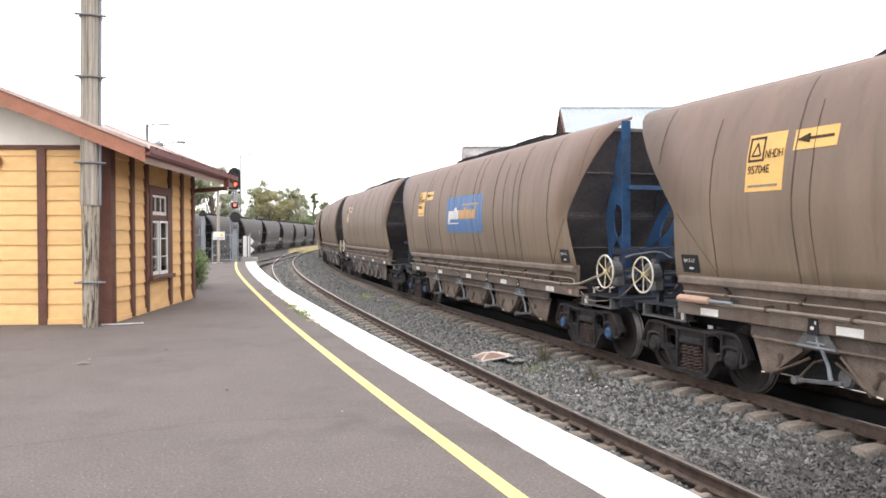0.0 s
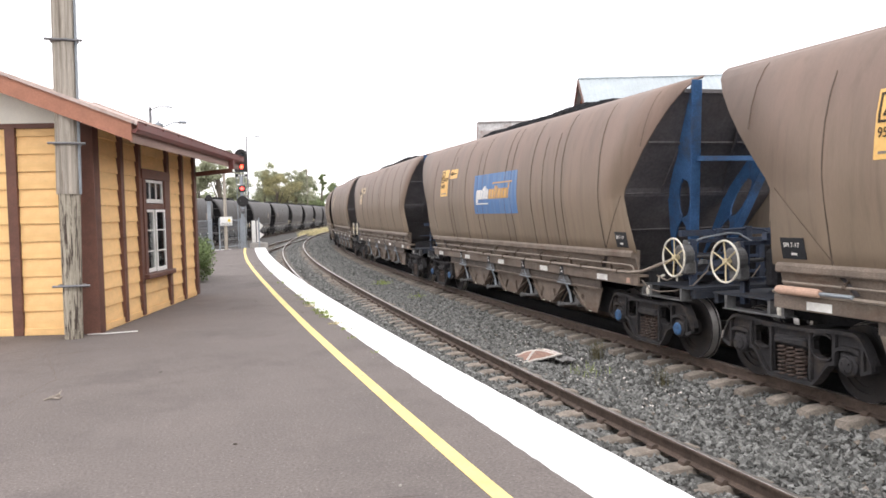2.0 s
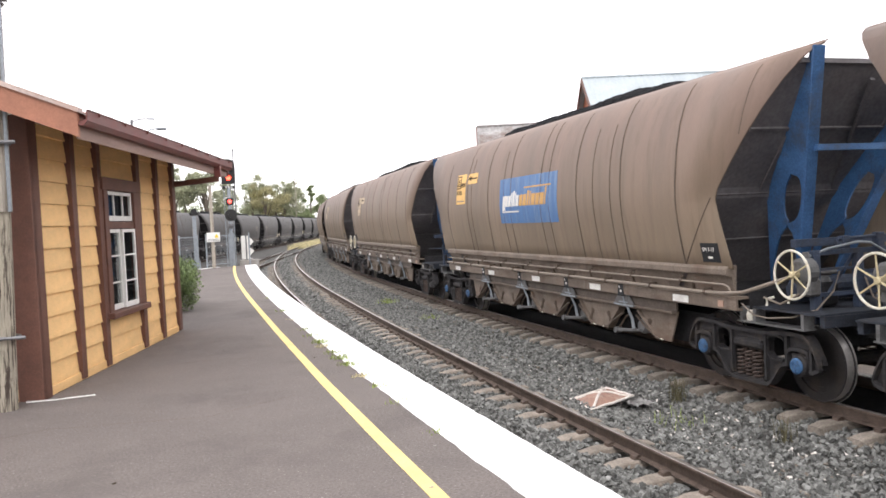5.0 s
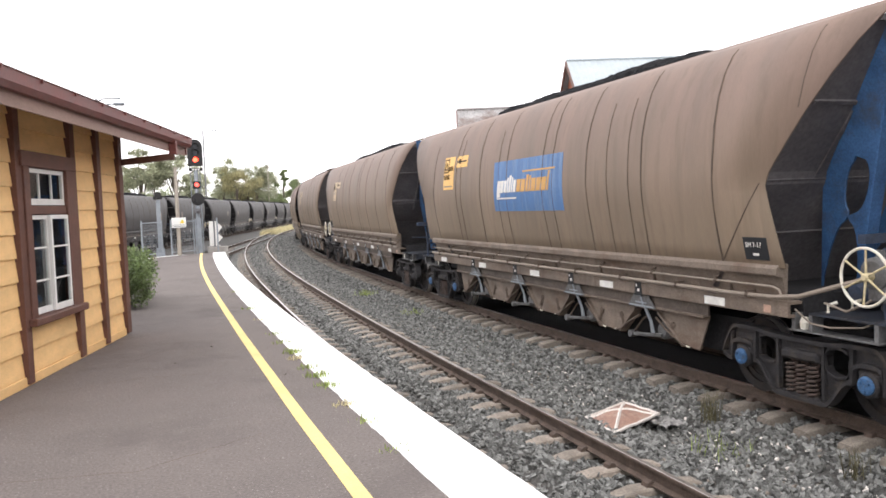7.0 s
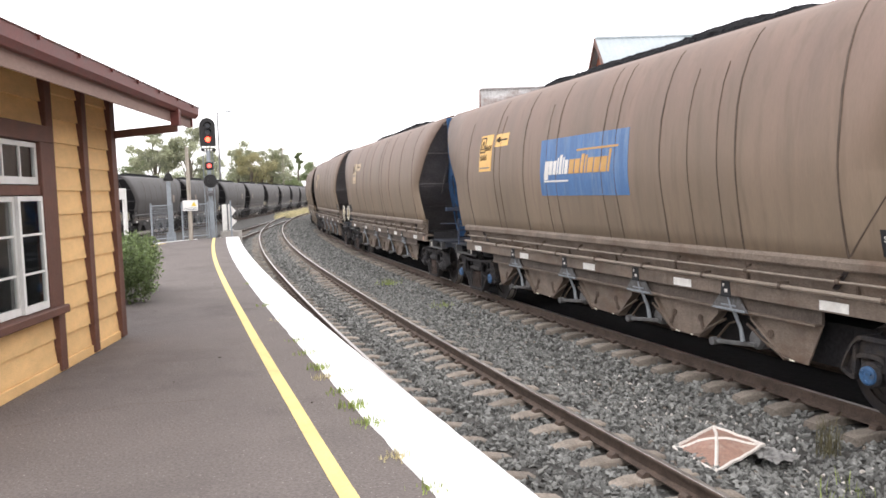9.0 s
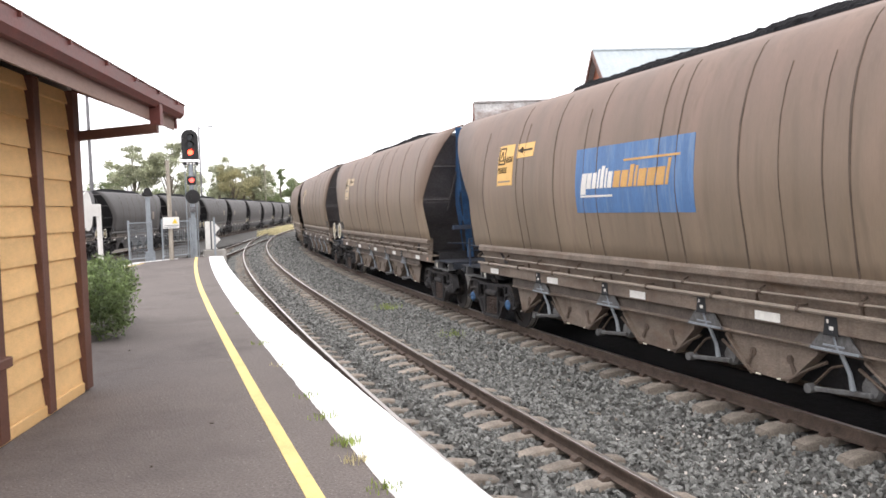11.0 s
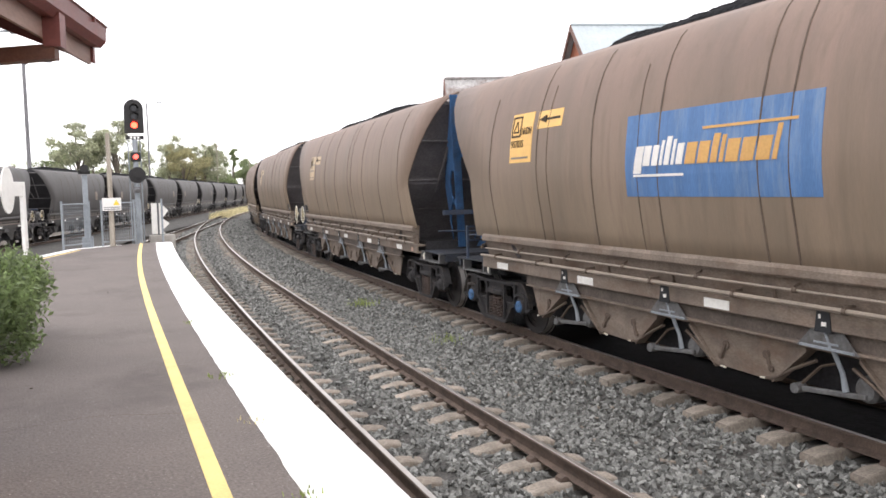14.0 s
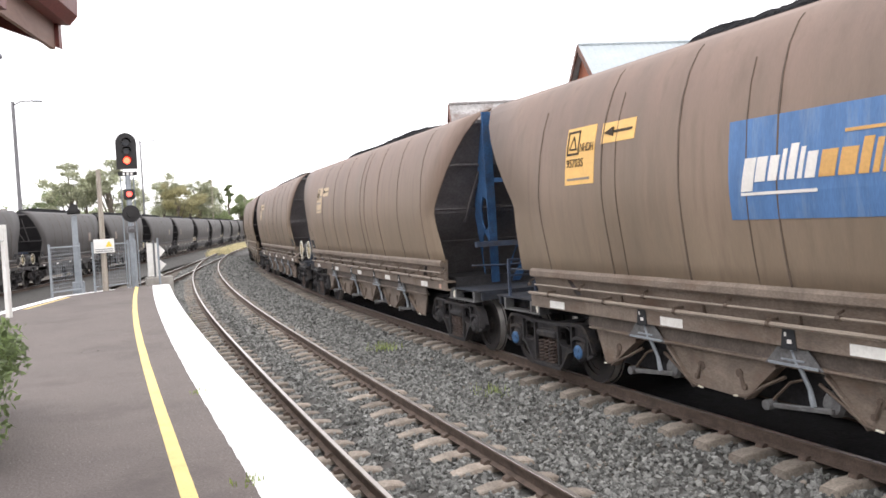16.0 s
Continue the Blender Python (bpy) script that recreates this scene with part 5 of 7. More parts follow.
def coal_wagon(name_label, number, with_logo, tone="wagon", group="", detail=True, post_end=0, panel="panel_yellow"):
    wagon = thing("coal_wagon", name_label, "coal wagon", group)
    seams_y = [(5.59, 0.018), (4.0, 0.026), (3.7, 0.014), (2.52, 0.03), (1.5, 0.018), (1.1, 0.028), (-0.5, 0.028), (-0.9, 0.024), (-2.09, 0.032), (-2.72, 0.012), (-3.32, 0.018), (-3.66, 0.03), (-5.24, 0.032)]
    for side in (-1, 1):
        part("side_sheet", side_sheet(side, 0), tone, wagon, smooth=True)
        for y, wide in seams_y if panel == "panel_yellow" else [q for q in seams_y if q[1] > 0.02]:
            part("seam", seam_strip(side, y if side < 0 else 0.3 - y, wide, 1.75, 4.4 if wide > 0.02 else 4.05), "seam", wagon)
        for sg in (-1,) if number else ():
            part("seam", seam_strip(side, sg * 6.62, 0.016, 3.5, 4.4, lean=sg * 0.06), "seam", wagon)
        for sg in (-1,):
            part("seam", seam_strip(side, sg * 5.26, 0.024 if side < 0 else 0.012, 1.77, 2.7, lean=sg * 0.88), "seam", wagon)
            plate = part("black_plate", side_patch(side, *sorted((sg * 6.08, sg * 5.68)), 1.8, 2.07, 0.008, n=1), "black_plate", wagon, "small black data plate with chalked letters")
            if detail and number:
                write_on(side, 5.72 * side if side < 0 else -6.03, 1.95, "SM 7-17", 0.085, "logo_white", plate, 0.014, 0.95)
            part("mark", side_patch(side, *sorted((sg * 5.92, sg * 5.82)), 1.85, 1.88, 0.011, n=1), "logo_white", plate)
        if detail:
            id_panel(wagon, side, number, panel)
        else:
            part("pale_patch", side_patch(side, 3.9, 4.5, 2.5, 3.1, 0.006), "pipe", wagon, "pale worn patch")
        part("top_rim", tube(bmesh.new(), [(side * 0.85, 0.06 - ENDS[-1][2], 4.5), (side * 0.85, ENDS[1][2] - 0.06, 4.5)], 0.025, 6), tone, wagon)
    if with_logo:
        logo(wagon)
    wagon_underside(wagon, tone, detail)
    for sg in (-1, 1):
        # sloping end sheet with ribs
        bm = bmesh.new()
        pts = [(x_ - 0.004, end_at(z_, sg) - 0.015, z_) for x_, z_ in reversed(PROFILE) if 2.6 < z_ < 4.4] + [(1.36, 5.55, 2.0), (1.3, 5.0, 1.4)]
        rows = [[bm.verts.new((x * k, sg * y, z)) for k in (-1, 1)] for x, y, z in pts]
        back_rows = [[bm.verts.new((x * k, sg * (y - 0.03), z + 0.01)) for k in (-1, 1)] for x, y, z in pts]
        for grid in (rows, back_rows):
            for p, q in zip(grid, grid[1:]):
                bm.faces.new((p[0], p[1], q[1], q[0]))
        part("end_sheet", bm, "dark" if detail else "under", wagon, "dark grimy sloping end sheet")
        part("end_rib", boxed(-1.1, 1.1, *sorted((sg * (end_at(4.3, sg) - 0.06), sg * (end_at(4.3, sg) + 0.02))), 4.27, 4.33), "dark", wagon)
        for z, w in ((3.55, 1.38), (2.74, 1.46), (2.1, 1.36)):
            y = end_at(z, sg) if z > 2.6 else 5.64
            part("end_rib", boxed(-w, w, -0.01, 0.045, -0.02, 0.02, m=Matrix.Translation((0, sg * y, z)) @ Matrix.Rotation(sg * 0.72, 4, "X")), "dark", wagon)
        for x in (-0.75, 0.75):
            part("end_rib", boxed(x - 0.025, x + 0.025, -0.01, 0.05, -1.05, 0.95, m=Matrix.Translation((0, sg * end_at(3.3, sg), 3.3)) @ Matrix.Rotation(-sg * math.atan2(ENDS[sg][2] - ENDS[sg][1], 4.52 - 2.73), 4, "X")), "dark", wagon)
        for side in (-1, 1) if sg == post_end else ():
            part("end_post", end_post(side, sg), "blue" if detail else "dark", wagon, "tall end plate with oval cut-outs")
        if sg == post_end:
            part("end_tie", boxed(-0.7, 0.7, *sorted((sg * 7.12, sg * 7.2)), 3.22, 3.3), "blue", wagon, "blue end tie bar")
        part("end_tie", boxed(-0.9, 0.9, *sorted((sg * 6.9, sg * 7.0)), 2.0, 2.1), "blue_grey", wagon)
        # slanting strut behind
        bm = bmesh.new()
        tube(bm, [(0.1, sg * 7.3, 4.1), (0.5, sg * 6.1, 2.7)], 0.035, 6)
        part("strut", bm, "dark", wagon)
        bm = bmesh.new()
        box(bm, -1.2, 1.2, *sorted((sg * 6.5, sg * 7.7)), 1.2, 1.225)
        box(bm, -1.15, 1.15, *sorted((sg * 7.64, sg * 7.72)), 1.06, 1.2)
        for x in (-0.45, 0.37):
            box(bm, x, x + 0.08, *sorted((sg * 6.45, sg * 7.64)), 1.0, 1.2)
        deck = part("end_platform", bm, "deck" if detail else "dark", wagon, "grimy blue-grey end platform" if detail else "")
        for side in (-1, 1):
            # side bearer: bottom plate and small uprights under the deck edge
            part("side_bearer", boxed(*sorted((side * 1.02, side * 1.22)), *sorted((sg * 6.2, sg * 7.45)), 1.0, 1.02), "mech", deck, "pale grey side bearer")
            for yy in (6.24, 6.5, 7.38):
                part("gusset", boxed(*sorted((side * 1.04, side * 1.2)), *sorted((sg * yy, sg * (yy + 0.05))), 1.02, 1.2), "mech", deck)
            part("pin", tube(bmesh.new(), [(side * 1.13, sg * 6.37, 1.02), (side * 1.13, sg * 6.37, 1.1), (side * 1.13, sg * 6.37, 1.16)], [0.05, 0.06, 0.035], 10), "handwheel", deck)
        bm = bmesh.new()
        box(bm, -0.12, 0.12, *sorted((sg * 7.7, sg * 8.12)), 0.78, 1.0)
        part("coupler", bm, "under", wagon)
        bogie(wagon, sg * 6.25, detail, with_logo)
    handwheel_set(wagon, -1, "blue_grey" if detail else "dark")
    end_steps(wagon, 1, "blue_grey" if detail else "dark")
    return wagon


def coal_heap(k):
    """Heaped load, uneven along the top and steep at its far end."""
    bm = bmesh.new()
    rows = []
    n = 200
    for i in range(n + 1):
        y = -4.85 + 8.65 * i / n
        taper = max(0.0, min(1.0, (3.8 - y) / 0.7, (y + 4.85) / 1.3))
        row = []
        for x, f in ((-0.84, 0.0), (-0.7, 0.55), (-0.5, 0.85), (-0.2, 1.0), (0.2, 1.0), (0.5, 0.85), (0.7, 0.55), (0.84, 0.0)):
            z = 4.4 + (0.37 + 0.07 * noise.noise((y * 0.7, k * 3.1, 0))) * f * taper
            row.append(bm.verts.new((x, y, z + 0.03 * taper * noise.noise((x * 4, y * 4, k + 9)) + 0.035 * taper * noise.noise((x * 14, y * 15, k)))))
        rows.append(row)
    for p, q in zip(rows, rows[1:]):
        for i in range(7):
            bm.faces.new((p[i], p[i + 1], q[i + 1], q[i]))
    return mesh_of(bm, "coal_load", "coal")


PITCH, W1_S = 16.32, 20.45
GROUP = "coal wagons of the near train"
LABEL = "brown weathered coal hopper wagon with dark sloping ends"
ENDS[-1] = (6.3, 6.15, 7.76)
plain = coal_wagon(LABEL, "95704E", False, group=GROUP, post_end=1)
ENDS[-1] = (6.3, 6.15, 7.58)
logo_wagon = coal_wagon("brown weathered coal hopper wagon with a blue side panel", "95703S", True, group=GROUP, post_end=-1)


def wagon_pose(s, flip):
    m = on_curve(T2, s, RAIL_Z)
    return m @ Matrix.Rotation(math.pi, 4, "Z") if flip else m


def load_on(ob, k, m=None):
    c = new("coal_load", coal_heap(k))
    c.matrix_basis = m if m is not None else ob.matrix_basis.copy()
    tagged(c, "heaped black coal filling the wagon top", "coal", "coal loads", "stuff")


logo_wagon.matrix_basis = wagon_pose(W1_S, False)
load_on(logo_wagon, 1)
plain.matrix_basis = wagon_pose(W1_S - PITCH + 0.2, True)
load_on(plain, 0, wagon_pose(W1_S - PITCH + 0.2, False))
ENDS[1] = (6.42, 6.28, 7.86)
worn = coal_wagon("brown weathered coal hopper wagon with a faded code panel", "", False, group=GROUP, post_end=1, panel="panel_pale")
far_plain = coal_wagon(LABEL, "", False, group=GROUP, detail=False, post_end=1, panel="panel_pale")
for k in range(2, 7):
    w = {2: worn, 4: far_plain}.get(k) or copy_thing(worn if k < 4 else far_plain, wagon_pose(W1_S + PITCH * (k - 1), k % 2 == 0))
    w.matrix_basis = wagon_pose(W1_S + PITCH * (k - 1), k % 2 == 0)
    load_on(w, k, wagon_pose(W1_S + PITCH * (k - 1), False))
bm = bmesh.new()
tube(bm, [(1.38, -6.16, 1.4), (1.38, -6.12, 1.4), (1.38, -5.5, 1.4), (1.38, -5.44, 1.4)], [0.045, 0.058, 0.058, 0.045], 14)
cyl_part = part("brake_cylinder", bm, "salmon", plain, "salmon-pink brake cylinder")
part("piston_rod", tube(bmesh.new(), [(1.38, -5.46, 1.4), (1.38, -4.95, 1.4)], 0.025, 8), "galv", cyl_part)
far_wagon = coal_wagon("dark grey coal hopper wagon of the distant train", "", False, tone="wagon_grey", group="coal wagons of the far train", detail=False, panel="panel_pale")


def far_pose(d, flip):
    a = radians(FAR_H)
    m = Matrix.Translation((FAR_P[0] + math.sin(a) * d, FAR_P[1] + math.cos(a) * d, FAR_Z)) @ Matrix.Rotation(-a, 4, "Z")
    return m @ Matrix.Rotation(math.pi, 4, "Z") if flip else m


FAR_0 = 22.0
far_wagon.matrix_basis = far_pose(FAR_0, False)
load_on(far_wagon, 20)
for k in range(1, 12):
    w = copy_thing(far_wagon, far_pose(FAR_0 + PITCH * k, k % 2 == 1))
    load_on(w, 20 + k)

# ---- station shed ----
SHED = Matrix.Translation((-0.62, 14.35, 0)) @ Matrix.Rotation(radians(-17.0), 4, "Z")
# local: x to the track, y along the platform wall, origin at the near corner
LEN, WID, WALL = 5.35, 4.6, 2.9
shed = thing("station_shed", "small weatherboard station building painted yellow with brown trim", "building", m=SHED)
RIDGE_X, EAVE_X, EAVE_Z = -WID / 2, 0.72, 2.83
SLOPE = 0.4


def roof_z(x):
    return EAVE_Z + SLOPE * (EAVE_X - x) if x > RIDGE_X else EAVE_Z + SLOPE * (EAVE_X - 2 * RIDGE_X + x)


# wall core, with the window opening left free
WY0, WY1, WZ0, WZ1 = 2.1, 3.12, 0.72, 2.25
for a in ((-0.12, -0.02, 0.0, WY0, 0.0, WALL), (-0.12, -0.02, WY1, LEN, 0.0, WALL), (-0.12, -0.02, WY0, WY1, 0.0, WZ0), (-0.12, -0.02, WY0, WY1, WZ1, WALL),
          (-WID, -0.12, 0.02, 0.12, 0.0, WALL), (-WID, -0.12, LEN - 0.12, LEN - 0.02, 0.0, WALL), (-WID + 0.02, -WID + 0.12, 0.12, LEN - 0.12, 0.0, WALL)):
    part("wall_panel", boxed(*a), "dim_room", shed)
part("floor", boxed(-WID + 0.15, -0.15, 0.15, LEN - 0.15, 0.0, 0.05), "dim_room", shed)
for y0, y1 in ((0.0, 0.1), (LEN - 0.1, LEN)):
    bm = bmesh.new()
    prism(bm, [(-WID, WALL), (0.0, WALL), (0.0, roof_z(0) - 0.06), (RIDGE_X, roof_z(RIDGE_X) - 0.06), (-WID, roof_z(-WID) - 0.06)], "y", y0, y1)
    part("gable", bm, "cream", shed, "cream-painted gable above the boards")


def board_mesh(length, h, axis, k):
    """One weatherboard, thicker at its lower edge."""
    r = random.Random(k)
    bm = bmesh.new()
    t = [(0.0, 0.0), (0.031 + r.uniform(-0.004, 0.003), 0.0), (0.031, 0.012), (0.008, h - 0.002), (0.0, h - 0.002)]
    if axis == "y":
        prism(bm, t, "y", 0.0, length)
    else:
        prism(bm, [(-x, z) for x, z in t], "x", -length, 0.0)
    return mesh_of(bm, "weatherboard", "board")


BH = 0.243
side_bays = [(0.16, 1.0), (1.14, 1.82), (3.5, 4.28), (4.42, 5.2)]
kk = 0
for y0, y1 in side_bays:
    z = 0.1
    while z < WALL - 0.02:
        h = min(BH, WALL - z)
        kk += 1
        b = part("weatherboard", board_mesh(y1 - y0, h, "y", kk), "board", shed)
        b.location = (-0.02, y0, z)
        z += BH
for z, n in ((0.1, 3),):
    for i in range(2):
        kk += 1
        b = part("weatherboard", board_mesh(1.4, BH, "y", kk), "board", shed)
        b.location = (-0.02, 1.95, z + i * BH)
    z2 = 2.42
    while z2 < WALL:
        kk += 1
        b = part("weatherboard", board_mesh(1.4, min(BH, WALL - z2), "y", kk), "board", shed)
        b.location = (-0.02, 1.95, z2)
        z2 += BH
x_bays = [(-0.14, 0.86), (-1.14, 1.1), (-2.38, 1.1), (-3.6, 0.95)]
for x1, ln_ in x_bays:
    z = 0.1
    while z < WALL - 0.02:
        h = min(BH, WALL - z)
        kk += 1
        b = part("weatherboard", board_mesh(ln_, h, "x", kk), "board", shed)
        b.location = (x1, 0.02, z)
        z += BH
# brown battens, corner boards, base strip
for y0, y1 in ((-0.02, 0.16), (1.0, 1.14), (1.82, 1.96), (3.34, 3.5), (4.28, 4.42), (5.2, 5.37)):
    part("batten", boxed(-0.02, 0.055, y0, y1, 0.0 if y0 < 0 else 0.02, WALL, bevel=0.006), "brown", shed)
for x0, x1 in ((-0.2, 0.055), (-1.14, -1.0), (-2.38, -2.24), (-3.6, -3.48), (-4.6, -4.5)):
    part("batten", boxed(x0, x1, -0.055, 0.02, 0.0, WALL, bevel=0.006), "brown", shed)
part("base_strip", boxed(-0.02, 0.03, 0.16, 5.2, 0.0, 0.1, bevel=0.006), "board", shed, "pale chipped base board")
part("base_strip", boxed(-4.6, -0.2, -0.03, 0.02, 0.0, 0.1, bevel=0.006), "board", shed, "pale chipped base board")
part("frieze", boxed(-4.6, 0.02, -0.03, 0.02, WALL - 0.02, WALL + 0.05, bevel=0.006), "brown", shed)
# window
win = new("window_1")
win.parent = shed
win["label"] = "white multi-pane sash window in a brown frame"
bm = bmesh.new()
box(bm, -0.02, 0.075, 1.96, 2.1, 0.62, 2.42, bevel=0.006)
box(bm, -0.02, 0.075, 3.12, 3.34, 0.62, 2.42, bevel=0.006)
box(bm, -0.02, 0.085, 1.9, 3.42, 2.26, 2.42, bevel=0.006)
box(bm, -0.02, 0.05, 2.1, 3.12, 1.76, 1.85, bevel=0.004)
part("window_frame", bm, "brown", win)
part("window_sill", boxed(-0.05, 0.14, 1.9, 3.42, 0.6, 0.68, bevel=0.01), "brown", win)


def sash(y0, y1, z0, z1, rows, cols, depth):
    bm = bmesh.new()
    t, b = 0.045, 0.02
    box(bm, depth, depth + 0.035, y0, y0 + t, z0, z1)
    box(bm, depth, depth + 0.035, y1 - t, y1, z0, z1)
    box(bm, depth, depth + 0.035, y0 + t, y1 - t, z0, z0 + t * 1.5)
    box(bm, depth, depth + 0.035, y0 + t, y1 - t, z1 - t, z1)
    for c in range(1, cols):
        y = y0 + (y1 - y0) * c / cols
        box(bm, depth + 0.004, depth + 0.03, y - b / 2, y + b / 2, z0 + t * 1.5, z1 - t)
    for r in range(1, rows):
        z = z0 + (z1 - z0) * r / rows
        box(bm, depth + 0.006, depth + 0.028, y0 + t, y1 - t, z - b / 2, z + b / 2)
    s_ = part("sash", bm, "white_paint", win, "white-painted sash")
    pane = part("pane", boxed(depth + 0.014, depth + 0.018, y0 + t, y1 - t, z0 + t, z1 - t), "glass", win)
    pane.visible_shadow = False
    return s_


sash(2.1, 3.12, 1.86, 2.25, 1, 3, 0.0)
sash(2.6, 3.12, 0.69, 1.75, 3, 1, 0.03)
sash(2.1, 2.62, 0.69, 1.75, 3, 1, -0.01)
# dark sheet behind the panes; its colour stands for the dim room
part("blind", boxed(-0.16, -0.15, 2.1, 3.12, 0.7, 2.25), "dim_room", win)

# roof
RY0, RY1 = -0.55, LEN + 1.0
roof = new("roof")
roof.parent = shed
roof["label"] = "faded corrugated iron gable roof"
for sg in (0, 1):
    bm = bmesh.new()
    rows = []
    n = 170
    for i in range(n + 1):
        y = RY0 + (RY1 - RY0) * i / n
        wv = 0.01 * math.sin(2 * math.pi * y / 0.085)
        pts = [(EAVE_X + 0.06, EAVE_Z - 0.03 + 0.06), (RIDGE_X, roof_z(RIDGE_X) + 0.06)]
        row = []
        for x, z in pts:
            xx = x if sg == 0 else 2 * RIDGE_X - x
            row.append(bm.verts.new((xx, y, z + wv)))
        rows.append(row)
    for p, q in zip(rows, rows[1:]):
        bm.faces.new((p[0], p[1], q[1], q[0]))
    part("roof_sheet", bm, "roof_tin", roof)
    bm = bmesh.new()
    f = (lambda x: x) if sg == 0 else (lambda x: 2 * RIDGE_X - x)
    prism(bm, [(f(EAVE_X), roof_z(EAVE_X) - 0.02), (f(RIDGE_X), roof_z(RIDGE_X) - 0.02), (f(RIDGE_X), roof_z(RIDGE_X) + 0.035), (f(EAVE_X), roof_z(EAVE_X) + 0.035)], "y", RY0 + 0.03, RY1 - 0.03)
    part("soffit", bm, "brown", roof, "brown boarded soffit")
    for ya, yb in ((RY0 - 0.02, RY0 + 0.03), (RY1 - 0.03, RY1 + 0.02)):
        bm = bmesh.new()
        prism(bm, [(f(EAVE_X + 0.04), roof_z(EAVE_X) - 0.2), (f(RIDGE_X), roof_z(RIDGE_X) - 0.19), (f(RIDGE_X), roof_z(RIDGE_X) + 0.055), (f(EAVE_X + 0.04), roof_z(EAVE_X) + 0.04)], "y", ya, yb)
        part("bargeboard", bm, "barge" if ya < 0 else "gutter", roof, "red-brown bargeboard")
        bm = bmesh.new()
        prism(bm, [(f(EAVE_X + 0.06), roof_z(EAVE_X) + 0.03), (f(RIDGE_X), roof_z(RIDGE_X) + 0.05), (f(RIDGE_X), roof_z(RIDGE_X) + 0.1), (f(EAVE_X + 0.06), roof_z(EAVE_X) + 0.08)], "y", ya - 0.03, yb + 0.05)
        part("barge_cap", bm, "roof_tin", roof)
    bm = bmesh.new()
    gx = f(EAVE_X)
    d = 1 if sg == 0 else -1
    prism(bm, [(gx, EAVE_Z - 0.21), (gx + d * 0.02, EAVE_Z - 0.21), (gx + d * 0.02, EAVE_Z + 0.06), (gx, EAVE_Z + 0.06)], "y", RY0 + 0.03, RY1 - 0.03)
    part("fascia", bm, "fascia", roof, "faded pinkish-brown fascia board")
    bm = bmesh.new()
    prism(bm, [(gx + d * 0.022, EAVE_Z - 0.085), (gx + d * 0.085, EAVE_Z - 0.09), (gx + d * 0.125, EAVE_Z - 0.045), (gx + d * 0.13, EAVE_Z + 0.05), (gx + d * 0.145, EAVE_Z + 0.06), (gx + d * 0.12, EAVE_Z + 0.06), (gx + d * 0.11, EAVE_Z - 0.035), (gx + d * 0.022, EAVE_Z - 0.055)], "y", RY0, RY1)
    trough = part("gutter", bm, "gutter", roof, "dark red metal gutter")
    for k in range(9 if sg == 0 else 0):
        y = RY0 + 0.3 + k * 0.78
        part("gutter_clip", boxed(*sorted((gx + d * 0.125, gx + d * 0.148)), y - 0.008, y + 0.008, EAVE_Z + 0.025, EAVE_Z + 0.063), "gutter", trough)
# brace under the far eave
bm = bmesh.new()
prism(bm, [(-0.02, EAVE_Z - 0.4), (0.8, EAVE_Z - 0.33), (0.8, EAVE_Z - 0.24), (-0.02, EAVE_Z - 0.31)], "y", LEN - 0.05, LEN + 0.04)
part("eave_brace", bm, "brown", shed, "brown timber eave bracket")
part("downpipe_head", boxed(0.74, 0.84, LEN - 0.06, LEN + 0.05, EAVE_Z - 0.26, EAVE_Z - 0.06), "gutter", shed)
part("downpipe", tube(bmesh.new(), [(-0.2, LEN + 0.1, 2.6), (-0.2, LEN + 0.1, 0.0)], 0.05, 10), "white_paint", shed, "pale downpipe at the rear corner")
bm = bmesh.new()
box(bm, -1.95, -1.7, -0.12, -0.03, 2.62, 2.74)
tube(bm, [(-1.9, -0.09, 2.62), (-1.9, -0.12, 2.5)], 0.05, 10)
part("wall_lamp", bm, "barge", shed, "small rusty wall fitting")

# ---- timber pole in front of the shed ----
pole = thing("timber_pole", "old weathered timber pole with metal bands on the platform", "pole", m=Matrix.Translation((-0.9, 14.02, 0)) @ Matrix.Rotation(radians(0.6), 4, "Y"))


def post_round(z0, z1, r0, r1, seed):
    bm = bmesh.new()
    rings = []
    n = 14
    for i in range(9):
        z = z0 + (z1 - z0) * i / 8
        rr = r0 + (r1 - r0) * i / 8
        rings.append([bm.verts.new(((rr * (1 + 0.09 * noise.noise((k * 1.9, z * 0.35, seed)))) * math.cos(2 * math.pi * k / n), (rr * (1 + 0.09 * noise.noise((k * 1.9, z * 0.35, seed)))) * math.sin(2 * math.pi * k / n), z)) for k in range(n)])
    for p, q in zip(rings, rings[1:]):
        for k in range(n):
            bm.faces.new((p[k], p[(k + 1) % n], q[(k + 1) % n], q[k]))
    bm.faces.new(rings[0])
    bm.faces.new(rings[-1])
    return bm


part("pole_foot", post_round(0, 1.95, 0.118, 0.142, 2), "timber_peel", pole, "peeling weathered pole foot")
part("pole_shaft", post_round(1.95, 8.4, 0.158, 0.15, 5), "timber", pole)
for z in (0.72, 2.62, 3.98, 4.95):
    bm = bmesh.new()
    disc_ring_pts = [(0.166 * math.cos(2 * math.pi * k / 16), 0.166 * math.sin(2 * math.pi * k / 16), z) for k in range(17)]
    tube(bm, disc_ring_pts, 0.016, 5, caps=False)
    tube(bm, [(-0.23, -0.15, z), (0.23, -0.15, z)], 0.018, 6)
    part("band", bm, "steel_dark", pole, "galvanised band with bolts")
part("conduit", tube(bmesh.new(), [(0.145, -0.085, 1.95), (0.15, -0.085, 8.2)], 0.02, 6), "galv", pole)


